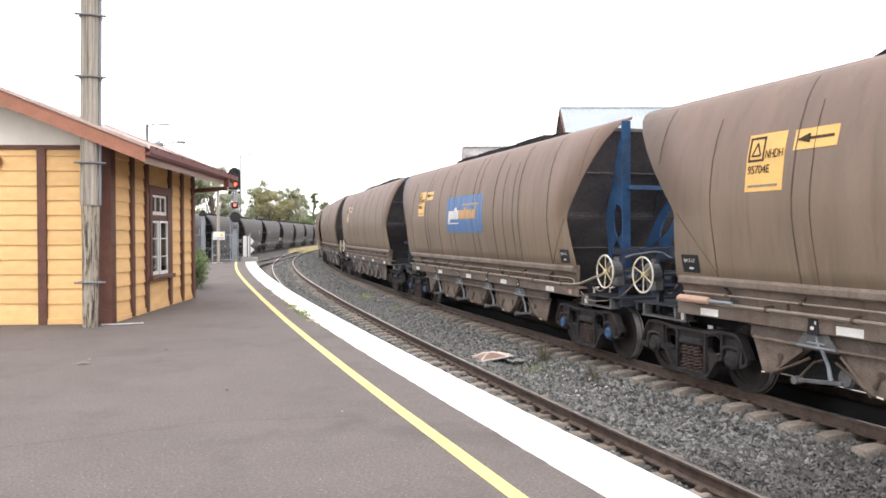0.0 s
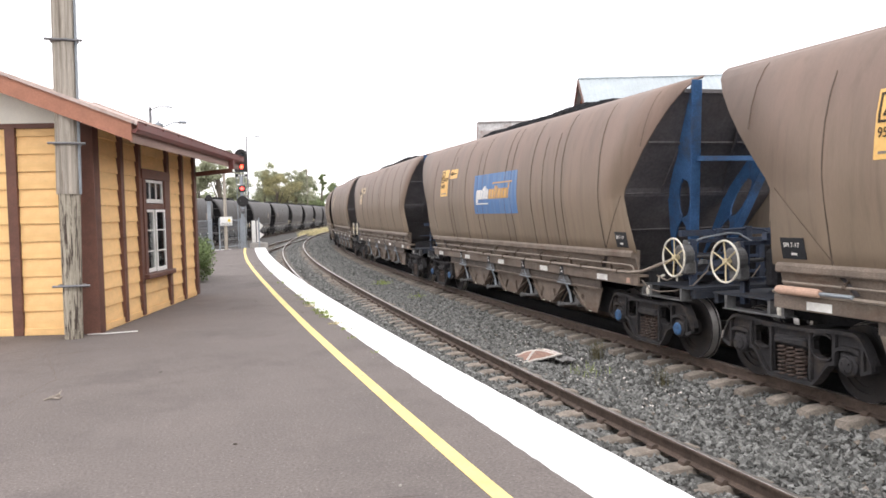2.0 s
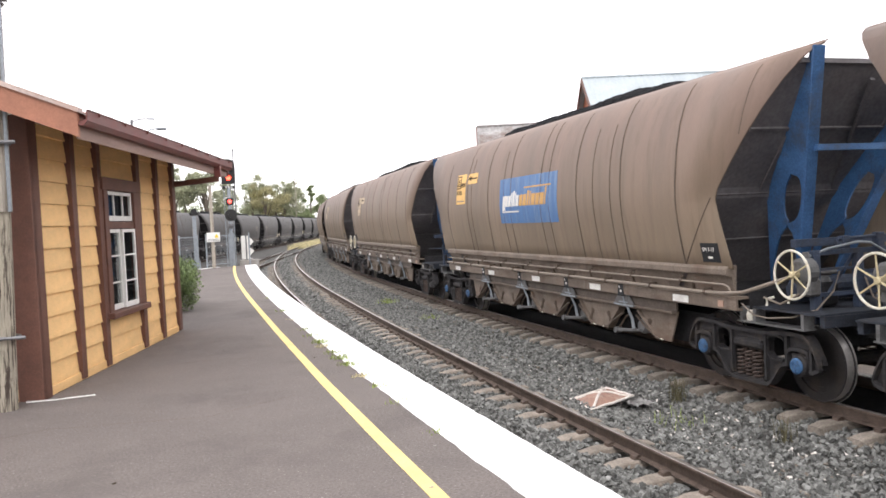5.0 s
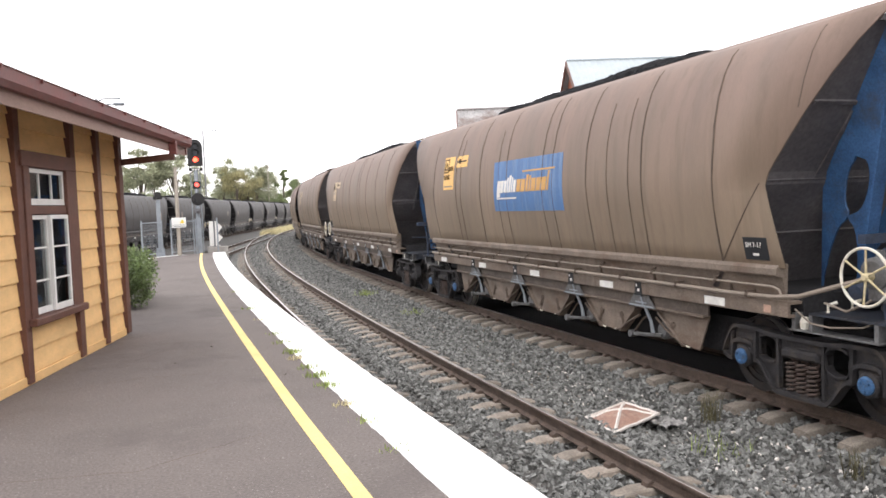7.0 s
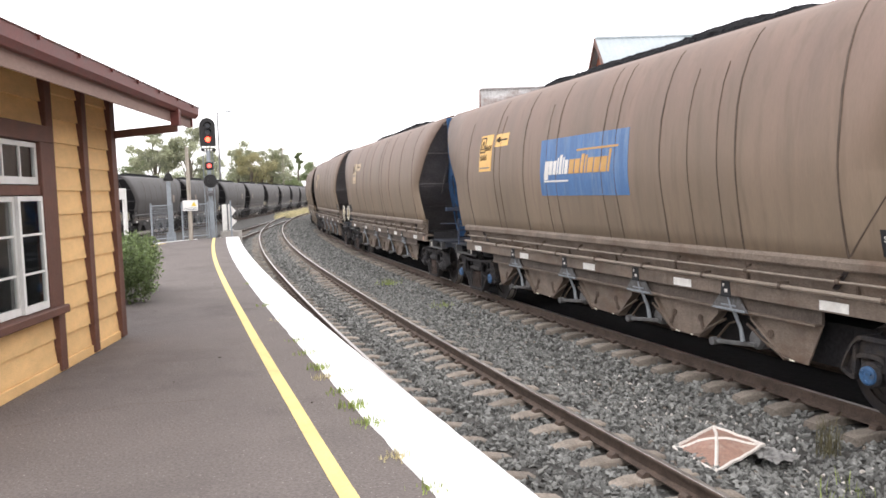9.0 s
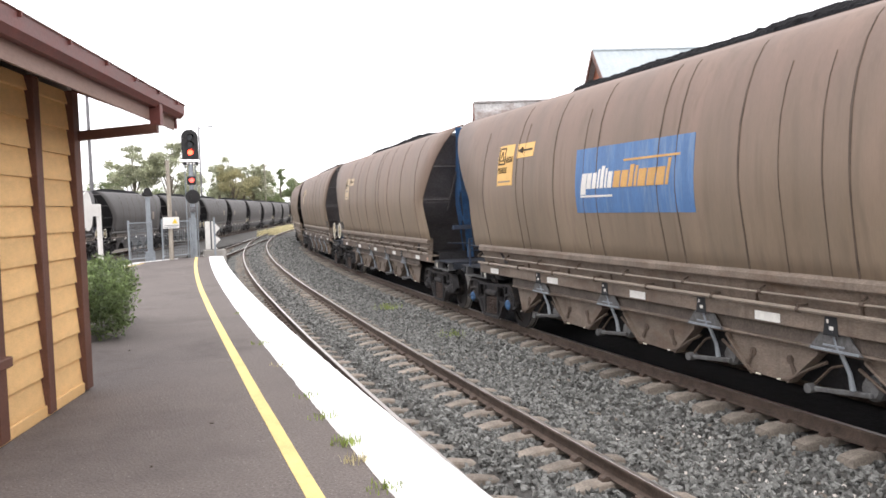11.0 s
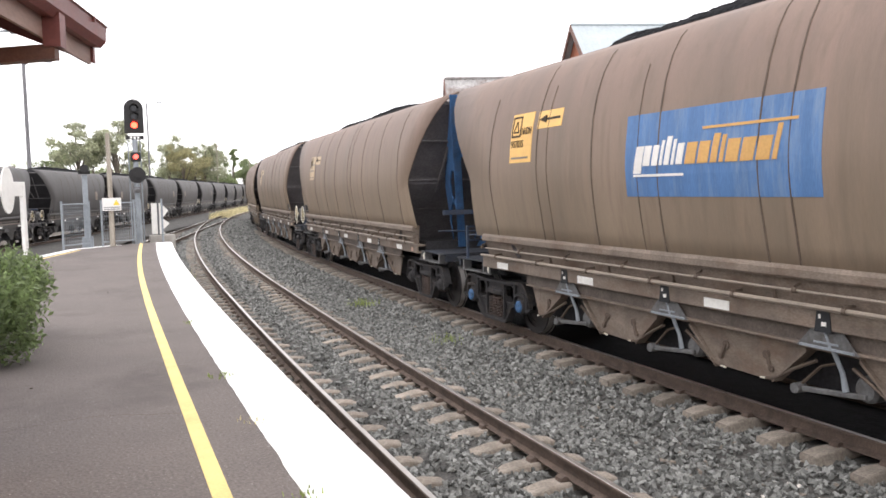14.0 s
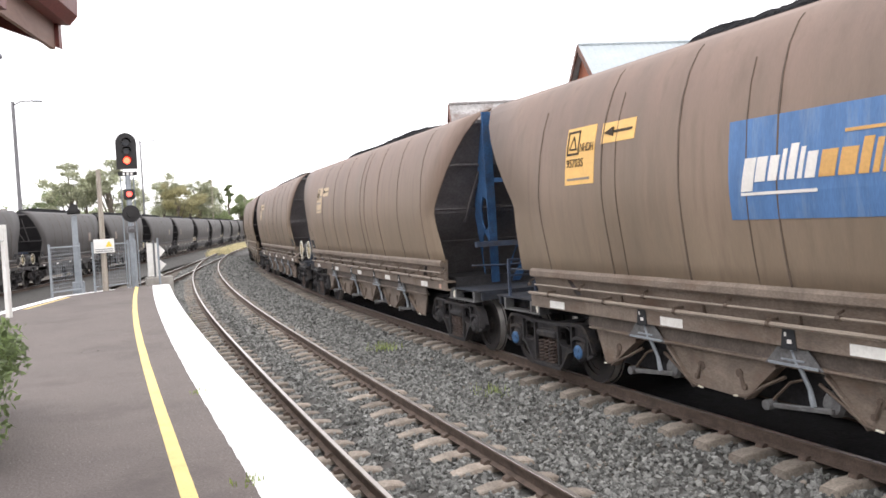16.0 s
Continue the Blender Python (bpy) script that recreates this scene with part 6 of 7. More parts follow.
# ---- foliage ----
def leaf_cloud(lobes, count, size, seed, flat=0.6, hollow=0.55):
    """Many small leaf faces gathered in uneven lobes."""
    r = np.random.RandomState(seed)
    vol = np.array([l[3] ** 2 for l in lobes])
    pick = r.choice(len(lobes), count, p=vol / vol.sum())
    d = r.normal(size=(count, 3))
    d /= np.linalg.norm(d, axis=1)[:, None]
    rad = hollow + (1 - hollow) * r.rand(count) ** 0.6
    lob = np.array([l[:3] for l in lobes])[pick]
    size3 = np.array([l[3] for l in lobes])[pick][:, None] * np.array([1, 1, flat])
    c = lob + d * rad[:, None] * size3 * (0.8 + 0.4 * r.rand(count))[:, None]
    u = r.normal(size=(count, 3))
    u /= np.linalg.norm(u, axis=1)[:, None]
    v = np.cross(u, r.normal(size=(count, 3)))
    v /= np.linalg.norm(v, axis=1)[:, None]
    s = size * (0.6 + 0.8 * r.rand(count))[:, None]
    verts = np.stack([c - u * s, c + v * s * 0.45, c + u * s, c - v * s * 0.45], 1).reshape(-1, 3)
    faces = np.arange(count * 4).reshape(-1, 4)
    me = bpy.data.meshes.new("leaves")
    me.from_pydata(verts.tolist(), [], faces.tolist())
    return me


def add_leaves(name, me, material, parent):
    me.materials.append(M[material])
    ob = new(name, me)
    ob.parent = parent
    return ob


def bush(x, y, r, h, seed, label):
    b = thing("bush", label, "bush", m=Matrix.Translation((x, y, 0)))
    rr = random.Random(seed)
    lobes = [(rr.uniform(-0.7, 0.7) * r, rr.uniform(-0.8, 0.8) * r * 1.3, h * rr.uniform(0.22, 0.72), r * rr.uniform(0.3, 0.5)) for _ in range(22)]
    add_leaves("foliage", leaf_cloud(lobes, 24000, 0.036, seed, 0.85, 0.45), "bush_leaf", b)
    bm = bmesh.new()
    for k in range(9):
        a = rr.uniform(0, 6.28)
        tube(bm, [(0.1 * math.cos(a), 0.1 * math.sin(a), 0), (0.45 * r * math.cos(a), 0.6 * r * math.sin(a), h * 0.6)], [0.025, 0.01], 5)
    part("stems", bm, "bark", b)


bush(0.62, 23.6, 0.92, 1.15, 4, "dense green shrub growing at the platform edge beside the shed")


def tree(x, y, h, w, seed, leaf, label, count=2600, base=-1.4, low=0.35):
    t = thing("tree", label, "tree", "trees beyond the railway", m=Matrix.Translation((x, y, base)))
    rr = random.Random(seed)
    bm = bmesh.new()
    lean = rr.uniform(-0.04, 0.04) * h
    tube(bm, [(0, 0, 0), (lean * 0.4, 0, h * 0.3), (lean, 0.1, h * 0.62)], [h * 0.026, h * 0.02, h * 0.011], 8)
    lobes = [(lean, 0, h * 0.93, w * 0.12)]
    for k in range(10):
        a, f = rr.uniform(0, 6.28), rr.uniform(low, 0.92)
        rad = w * 0.5 * rr.uniform(0.25, 0.95) * (1.15 - 0.55 * f)
        p = (lean * f + rad * math.cos(a), rad * math.sin(a), h * f)
        tube(bm, [(lean * 0.5, 0, h * max(0.2, f - 0.28)), tuple(c * 0.6 + b * 0.4 for c, b in zip(p, (lean, 0, h * f))), p], [h * 0.011, h * 0.006, h * 0.002], 5)
        for _ in range(5):
            lobes.append((p[0] + rr.gauss(0, w * 0.1), p[1] + rr.gauss(0, w * 0.1), p[2] + rr.gauss(0, h * 0.05), w * rr.uniform(0.06, 0.15)))
    part("trunk", bm, "bark", t)
    add_leaves("crown", leaf_cloud(lobes, count, 0.15 * h / 12, seed, 0.75, 0.0), leaf, t)


GUM = "tall grey-green eucalyptus with an open crown"
tree_rows = [
    (-1.1, 155.8, 9.0, 9, "leaf"), (1.9, 157, 10.8, 8, "leaf"), (5.5, 150.8, 15.0, 9, "leaf_grey"), (10.3, 150.6, 15.2, 9, "leaf_grey"), (15.2, 185, 12.0, 9, "leaf_grey"),
    (20.7, 205, 11.6, 11, "leaf_grey"), (23.8, 194, 13.8, 10, "leaf_grey"), (26.4, 189, 12.2, 9, "leaf_gold"), (29.3, 193, 11.2, 9, "leaf_gold"), (32, 198, 14.4, 10, "leaf_grey"),
    (35.5, 206, 12.6, 9, "leaf"), (40.7, 212, 14.0, 4.5, "leaf"), (46, 221, 12.0, 8, "leaf"), (52, 228, 11.0, 9, "leaf"), (60, 236, 11.5, 10, "leaf_grey"), (-4.6, 165.7, 8.8, 10, "leaf"),
    (13, 200, 8.5, 11, "leaf_grey"), (18, 192, 9, 9, "leaf"), (22, 210, 9.5, 11, "leaf"), (27, 203, 10.5, 10, "leaf_grey"), (31, 210, 10.5, 11, "leaf"), (36, 216, 11, 10, "leaf_grey"), (43, 226, 9.5, 9, "leaf"), (48, 232, 9, 10, "leaf_grey"),
    (7.5, 158, 10, 7, "leaf_grey"), (12.5, 156, 10.5, 7, "leaf_grey"),
    (-12, 160, 9, 10, "leaf"), (-22, 158, 9, 11, "leaf"), (18, 214, 9.5, 12, "leaf"), (28, 222, 10, 13, "leaf"), (38, 226, 10, 12, "leaf_grey"), (8, 190, 9, 12, "leaf"), (72, 246, 12, 12, "leaf"),
]
for k, (x, y, h, w, lf) in enumerate(tree_rows):
    tree(x, y, h, w, 100 + k, lf, GUM if lf == "leaf_grey" else "dense green tree beyond the railway" if lf == "leaf" else "golden-green wattle tree in a row of trees", count=11000, low=0.2)

# added tree, not known to stand here, to darken the gap between wagons
tree(16.5, 19.5, 5.2, 7.5, 191, "leaf_gap_dark", "added dark tree filling the gap between two wagons", count=16000, low=0.12)

# ---- signal, gate, signs at the platform's far end ----
sig = thing("railway_signal", "black railway signal showing red on a galvanised post", "railway signal", m=Matrix.Translation((4.28, 44.0, 0)))
part("post", tube(bmesh.new(), [(0, 0, -1.3), (0, 0, 3.7)], 0.09, 12), "galv", sig)
bm = bmesh.new()
prof_s = [(-0.32, 3.82), (0.32, 3.82)] + [(0.32 * math.cos(math.pi * k / 10), 4.68 + 0.32 * math.sin(math.pi * k / 10)) for k in range(11)]
prism(bm, prof_s, "y", -0.06, 0.0)
hd = part("signal_head", bm, "black", sig, "black round-topped signal board")
for z, m_ in ((4.1, "red_lamp"), (4.4, "lens_dark"), (4.68, "lens_dark")):
    part("lens", tube(bmesh.new(), [(0, -0.03, z), (0, -0.09, z)], 0.105, 16), m_, hd, "lit red lens" if m_ == "red_lamp" else "")
    bm = bmesh.new()
    n = 12
    rows = []
    for k in range(n + 1):
        a = math.pi * k / n
        rows.append([bm.verts.new((rad * math.cos(a), yy, z + rad * math.sin(a))) for rad, yy in ((0.14, -0.05), (0.14, -0.3), (0.15, -0.3), (0.15, -0.05))])
    for p, q in zip(rows, rows[1:]):
        for i in range(4):
            bm.faces.new((p[i], p[(i + 1) % 4], q[(i + 1) % 4], q[i]))
    part("hood", bm, "black", hd)
bm = bmesh.new()
box(bm, -0.3, 0.3, -0.08, -0.04, 3.6, 3.74)
pl = part("number_board", bm, "black", sig, "black plate with white marks")
for x in (-0.16, -0.04, 0.08):
    part("mark", boxed(x, x + 0.07, -0.09, -0.082, 3.63, 3.71), "sign_white", pl)
bm = bmesh.new()
box(bm, -0.17, 0.17, -0.12, 0.02, 2.83, 3.16, bevel=0.03)
lh = part("lower_lamp_box", bm, "black", sig)
part("lens", tube(bmesh.new(), [(0, -0.1, 3.0), (0, -0.16, 3.0)], 0.085, 14), "red_lamp_low", lh, "lit red marker lens")
bm = bmesh.new()
tube(bm, [(0.02, -0.1, 2.36), (0.02, -0.04, 2.36)], 0.28, 24)
tube(bm, [(0.02, -0.2, 2.36), (0.02, -0.09, 2.36)], 0.12, 14)
part("disc", bm, "black", sig, "round black route disc")
bm = bmesh.new()
box(bm, -0.12, 0.12, -0.12, 0.12, 1.75, 1.95)
tube(bm, [(0.0, -0.12, 1.85), (0.0, -0.25, 1.8)], 0.08, 10)
part("bracket", bm, "steel_dark", sig)
part("ladder", (lambda b: [box(b, x - 0.02, x + 0.02, 0.3, 0.34, -1.3, 3.6) for x in (-0.2, 0.2)] and b)(bmesh.new()), "galv", sig)

fence = thing("platform_fence", "galvanised mesh fence and gate closing the platform end", "fence")
pts = [(1.82, 41.2), (2.62, 42.05), (3.0, 42.3), (4.05, 42.9), (4.28, 43.1), (5.0, 43.4)]
for k, (x, y) in enumerate(pts):
    part("post", tube(bmesh.new(), [(x, y, -0.02), (x, y, 1.52)], 0.035, 8), "galv", fence)
for (x0, y0), (x1, y1), fill in ((pts[0], pts[1], True), (pts[2], pts[3], True)):
    bm = bmesh.new()
    for z in (0.15, 1.42):
        tube(bm, [(x0, y0, z), (x1, y1, z)], 0.025, 6)
    if fill:
        n = 14
        for i in range(1, n):
            f = i / n
            tube(bm, [(x0 + (x1 - x0) * f, y0 + (y1 - y0) * f, 0.15), (x0 + (x1 - x0) * f, y0 + (y1 - y0) * f, 1.42)], 0.005, 4)
        for i in range(1, 12):
            z = 0.15 + 1.27 * i / 12
            tube(bm, [(x0, y0, z), (x1, y1, z)], 0.005, 4)
    part("mesh_panel", bm, "galv", fence)
col = thing("steel_column", "grey-blue steel column with a camera box on top", "post", m=Matrix.Translation((2.55, 42.35, 0)))
part("shaft", boxed(-0.08, 0.08, -0.08, 0.08, -0.3, 2.35, bevel=0.01), "galv", col)
part("base_plate", boxed(-0.17, 0.17, -0.17, 0.17, -0.3, 0.35, bevel=0.02), "galv", col)
bm = bmesh.new()
box(bm, -0.18, 0.18, -0.12, 0.12, 2.38, 2.52, bevel=0.02)
tube(bm, [(0, -0.28, 2.55), (0, 0.1, 2.55)], 0.13, 12)
part("lamp_box", bm, "black", col)
wp = thing("timber_post", "tall rough timber post at the platform end", "post", m=Matrix.Translation((3.3, 42.35, 0)))
part("shaft", post_round(-0.02, 3.7, 0.085, 0.07, 11), "timber", wp)
sg_ = thing("warning_sign", "white warning sign with a yellow triangle on the gate", "sign")
SGN = Matrix.Translation((3.3, 42.22, 1.35)) @ Matrix.Rotation(radians(24), 4, "Z")
b = part("board", boxed(-0.3, 0.34, -0.02, 0.0, -0.18, 0.24), "sign_white", sg_)
b.matrix_basis = SGN
bm = bmesh.new()
prism(bm, [(0.06, 0.0), (0.28, 0.0), (0.17, 0.18)], "y", -0.026, -0.02)
t = part("triangle", bm, "sign_yellow", sg_, "yellow warning triangle")
t.matrix_basis = SGN
for z in (-0.08, -0.14):
    bm = boxed(-0.26, 0.3, -0.026, -0.02, z, z + 0.02)
    q = part("text_bar", bm, "steel_dark", sg_)
    q.matrix_basis = SGN
chev = thing("chevron_board", "white notched board on a concrete block by the platform ramp", "sign", m=Matrix.Translation((4.95, 44.2, 0)))
bm = bmesh.new()
prism(bm, [(-0.22, 0.25), (0.25, 0.25), (0.12, 0.36), (0.38, 0.62), (0.14, 0.82), (0.36, 1.08), (0.1, 1.36), (-0.22, 1.36)], "y", -0.03, 0.03)
part("board", bm, "white_paint", chev)
part("block", boxed(-0.3, 0.55, -0.2, 0.25, -1.2, 0.22, bevel=0.02), "concrete", chev)
part("post", tube(bmesh.new(), [(0.0, -0.06, -0.1), (0.0, -0.06, 1.45)], 0.03, 8), "steel_dark", chev)

# white station frame with an oval
frm = thing("name_board", "white-painted platform name board frame on two posts", "sign", m=Matrix.Translation((0.6, 35.4, 0)) @ Matrix.Rotation(radians(58), 4, "Z"))
for x in (-0.65, 0.65):
    part("post", boxed(x - 0.06, x + 0.06, -0.05, 0.05, -0.02, 1.98, bevel=0.01), "white_paint", frm)
part("board", boxed(-0.72, 0.72, -0.04, 0.04, 1.7, 2.05, bevel=0.01), "white_paint", frm)
bm = bmesh.new()
prism(bm, [(0.24 * math.cos(2 * math.pi * k / 20), 1.85 + 0.56 * math.sin(2 * math.pi * k / 20)) for k in range(20)], "y", -0.08, -0.045)
part("oval", bm, "white_paint", frm)


# ---- lamps and poles beyond ----
def mast(x, y, h, r, arm, label, name="street_lamp", tone="steel_dark", base=-1.45):
    m_ = thing(name, label, "street lamp" if arm else "pole", m=Matrix.Translation((x, y, base)))
    part("pole", tube(bmesh.new(), [(0, 0, 0), (0, 0, h)], [r, r * 0.7], 10), tone, m_)
    if arm:
        part("arm", tube(bmesh.new(), [(0, 0, h - 0.3), (arm * 0.4, 0, h + 0.05), (arm, 0, h + 0.1)], r * 0.3, 6), tone, m_)
        bm = bmesh.new()
        box(bm, arm - 0.1, arm + 0.6, -0.15, 0.15, h + 0.02, h + 0.14, bevel=0.03)
        part("lantern", bm, "galv", m_)


mast(-0.14, 90.8, 14.5, 0.2, 1.6, "tall street lamp behind the far train")
mast(12.0, 115.3, 13.9, 0.12, 1.2, "slim street lamp behind the far train")
mast(33.85, 193, 14.8, 0.13, 0, "bare utility pole among the trees", "utility_pole", "timber")
mast(42.6, 201, 12.2, 0.13, 0, "bare utility pole among the trees", "utility_pole", "timber")


def platform_lamp(x, y, h):
    """Tapered grey post with an urn head and two curved arms that carry flat lanterns."""
    lamp = thing("platform_lamp", "pale grey platform lamp post with two curved arms", "lamp post", m=Matrix.Translation((x, y, 0)))
    part("pole", tube(bmesh.new(), [(0, 0, 0), (0, 0, 0.5), (0, 0, 0.55), (0, 0, h - 0.35)], [0.12, 0.11, 0.085, 0.06], 14), "galv", lamp)
    part("urn", tube(bmesh.new(), [(0, 0, h - 0.36), (0, 0, h - 0.3), (0, 0, h - 0.12), (0, 0, h - 0.06), (0, 0, h - 0.03), (0, 0, h + 0.05)], [0.07, 0.1, 0.17, 0.17, 0.06, 0.03], 14), "galv", lamp)
    for sg in (-1, 1):
        arm = part("arm", tube(bmesh.new(), [(sg * 0.06, 0, h - 0.2), (sg * 0.3, 0, h - 0.1), (sg * 0.5, 0, h - 0.01), (sg * 0.7, 0, h + 0.01)], 0.022, 7), "galv", lamp)
        part("lantern", boxed(*sorted((sg * 0.65, sg * 0.95)), -0.11, 0.11, h - 0.04, h + 0.04, bevel=0.025), "galv", arm, "flat grey lantern")


platform_lamp(0.36, 32.0, 4.95)


# ---- buildings beyond the train ----
def gabled(name, label, peak, ridge_dir, length, half, drop, wall_h, roofing, walls):
    a = math.atan2(ridge_dir[1], ridge_dir[0])
    b = thing(name, label, "building", m=Matrix.Translation((peak[0], peak[1], 0)) @ Matrix.Rotation(a, 4, "Z"))
    z = peak[2]
    bm = bmesh.new()
    prism(bm, [(-half + 0.3, -1.45), (half - 0.3, -1.45), (half - 0.3, z - drop), (0, z - 0.15), (-half + 0.3, z - drop)], "x", 0.35, length)
    part("wall", bm, walls, b)
    rf = new("roof")
    rf.parent = b
    for sg in (-1, 1):
        bm = bmesh.new()
        rows = []
        n = 120
        for i in range(n + 1):
            x = length * i / n
            wv = 0.02 * math.sin(i * math.pi / 2)
            rows.append([bm.verts.new((x, sg * yy, zz + wv)) for yy, zz in ((0, z), (half, z - drop), (half, z - drop - 0.06), (0, z - 0.1))])
        for p, q in zip(rows, rows[1:]):
            for i in range(4):
                bm.faces.new((p[i], p[(i + 1) % 4], q[(i + 1) % 4], q[i]))
        part("roof_sheet", bm, roofing, rf)
        bm = bmesh.new()
        prism(bm, [(0, z + 0.02), (sg * half, z - drop + 0.02), (sg * half, z - drop - 0.32), (0, z - 0.32)], "x", -0.06, 0.0)
        part("bargeboard", bm, "brown", rf)
    part("ridge_cap", tube(bmesh.new(), [(0, 0, z + 0.03), (length, 0, z + 0.03)], 0.09, 8), roofing, rf)
    return b


gabled("warehouse", "red brick warehouse with a pale blue iron roof behind the train", (27.4, 50.7, 10.35), (0.94, -0.34), 11.8, 5.0, 4.2, 6, "blue_roof", "brick")
gabled("old_shed", "old shed with a rusty grey iron roof behind the train", (21.3, 54.0, 7.65), (0.92, -0.39), 7, 3.6, 2.9, 4, "rust_roof", "brick")

gabled("house", "distant house with a pale grey roof behind the far train", (-14.5, 128.0, 5.4), (0.99, -0.1), 12, 5.0, 2.2, 3, "rust_roof", "cream")

# ---- loose stones ----
BED = prof = [(0.03, -1.2), (0.55, -1.17), (1.0, -1.13), (1.4, -1.12), (1.52, -1.07), (1.85, -1.07), (2.0, -1.13), (2.85, -1.14), (3.1, -1.13), (3.35, -1.17), (3.75, -1.27), (4.3, -1.27), (4.75, -1.16), (5.2, -1.12), (7.0, -1.1), (7.6, -1.13), (9.2, -1.44)]


def stones(name, count, o0, o1, s0, s1, size, seed, material, label):
    """Angular stones strewn over the ballast bed, as one mesh."""
    r = np.random.RandomState(seed)
    off = o0 + (o1 - o0) * r.rand(count)
    s = s0 + (s1 - s0) * r.rand(count)
    keep = np.ones(count, bool)
    for centre, at in LAID.items():
        at = np.array(at)
        gap = np.abs(s[:, None] - at[None]).min(1)
        side_ = np.abs(off - (np.array([t1_at(v) for v in s]) if centre == T1 else centre))
        inside = (side_ < 1.24) & (side_ > (0.22 if centre == T1 else 0.0))
        keep &= ~(inside & (gap < 0.13) & (r.rand(count) < 0.93))
        keep &= ~(inside & (np.abs(side_ - 0.755) < 0.1))
    off, s = off[keep], s[keep]
    count = len(off)
    z = np.interp(off, [b[0] for b in BED], [b[1] for b in BED])
    a = s / RADIUS
    rad = RADIUS - off
    c = np.stack([CX - rad * np.cos(a), rad * np.sin(a), z + size * 0.35 * r.rand(count)], 1)
    cube = np.array([[x, y, w] for x in (-1, 1) for y in (-1, 1) for w in (-1, 1)], float)
    sh = cube[None] * (0.55 + 0.45 * r.rand(count, 8, 1)) + 0.3 * r.normal(size=(count, 8, 3))
    q = r.normal(size=(count, 4))
    q /= np.linalg.norm(q, axis=1)[:, None]
    w_, x_, y_, z_ = q.T
    R = np.stack([1 - 2 * (y_**2 + z_**2), 2 * (x_ * y_ - z_ * w_), 2 * (x_ * z_ + y_ * w_), 2 * (x_ * y_ + z_ * w_), 1 - 2 * (x_**2 + z_**2), 2 * (y_ * z_ - x_ * w_), 2 * (x_ * z_ - y_ * w_), 2 * (y_ * z_ + x_ * w_), 1 - 2 * (x_**2 + y_**2)], 1).reshape(-1, 3, 3)
    dims = size * np.stack([0.5 + 0.5 * r.rand(count), 0.4 + 0.35 * r.rand(count), 0.3 + 0.25 * r.rand(count)], 1)
    v = np.einsum("nij,nkj->nki", R, sh * dims[:, None] * 0.6) + c[:, None]
    quads = np.array([(0, 1, 3, 2), (4, 6, 7, 5), (0, 4, 5, 1), (2, 3, 7, 6), (0, 2, 6, 4), (1, 5, 7, 3)])
    faces = (quads[None] + 8 * np.arange(count)[:, None, None]).reshape(-1, 4)
    me = bpy.data.meshes.new(name)
    me.vertices.add(count * 8)
    me.vertices.foreach_set("co", v.ravel())
    me.loops.add(faces.size)
    me.loops.foreach_set("vertex_index", faces.ravel().astype(np.int32))
    me.polygons.add(len(faces))
    me.polygons.foreach_set("loop_start", np.arange(0, faces.size, 4, dtype=np.int32))
    me.polygons.foreach_set("use_smooth", np.zeros(len(faces), bool))
    me.update(calc_edges=True)
    me.validate()
    me.materials.append(M[material])
    tagged(new(name, me), label, "ballast", kind="stuff")


# nearest stretch of stones in a darker colour
stones("ballast_stones", 12000, 0.05, 5.45, 2, 8, 0.074, 11, "stone_darker", "darker grey crushed stone between the tracks")
stones("ballast_stones", 50000, 0.05, 5.45, 7.5, 34, 0.074, 1, "stone", "loose grey crushed stone between the tracks")
stones("ballast_stones", 24000, 0.05, 5.45, 34, 62, 0.1, 2, "stone", "loose grey crushed stone between the tracks")
stones("ballast_stones", 12000, 0.05, 5.45, 62, 100, 0.15, 7, "stone", "loose grey crushed stone between the tracks")
stones("pale_stones", 500, 2.6, 5.0, 3, 34, 0.07, 3, "sleeper", "scattered pale stones on the ballast")
stones("pale_stones", 260, 3.3, 4.7, 11.5, 19.5, 0.055, 9, "tarp_edge", "scattered white chips on the ballast")
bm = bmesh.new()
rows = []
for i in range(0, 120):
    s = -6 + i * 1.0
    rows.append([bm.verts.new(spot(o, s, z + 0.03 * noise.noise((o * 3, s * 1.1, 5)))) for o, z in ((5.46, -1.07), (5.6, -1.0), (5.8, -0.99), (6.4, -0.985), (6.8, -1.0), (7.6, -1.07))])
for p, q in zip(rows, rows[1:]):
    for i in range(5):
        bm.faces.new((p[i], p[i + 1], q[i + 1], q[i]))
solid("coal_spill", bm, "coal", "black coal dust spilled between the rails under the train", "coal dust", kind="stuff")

# ---- cloth marker on the ballast ----
bm = bmesh.new()
corners = [Vector((6.37, 15.8, -1.14)), Vector((7.24, 16.2, -1.14)), Vector((7.19, 15.36, -1.1)), Vector((6.24, 14.98, -1.12))]
N = 10


def cloth_at(u, v, lift):
    p = corners[0].lerp(corners[1], u).lerp(corners[3].lerp(corners[2], u), v)
    p = p.copy()
    p.z += 0.0 + lift + 0.1 * math.sin(math.pi * u) * math.sin(math.pi * v) + 0.015 * noise.noise((u * 5, v * 5, 1))
    return p


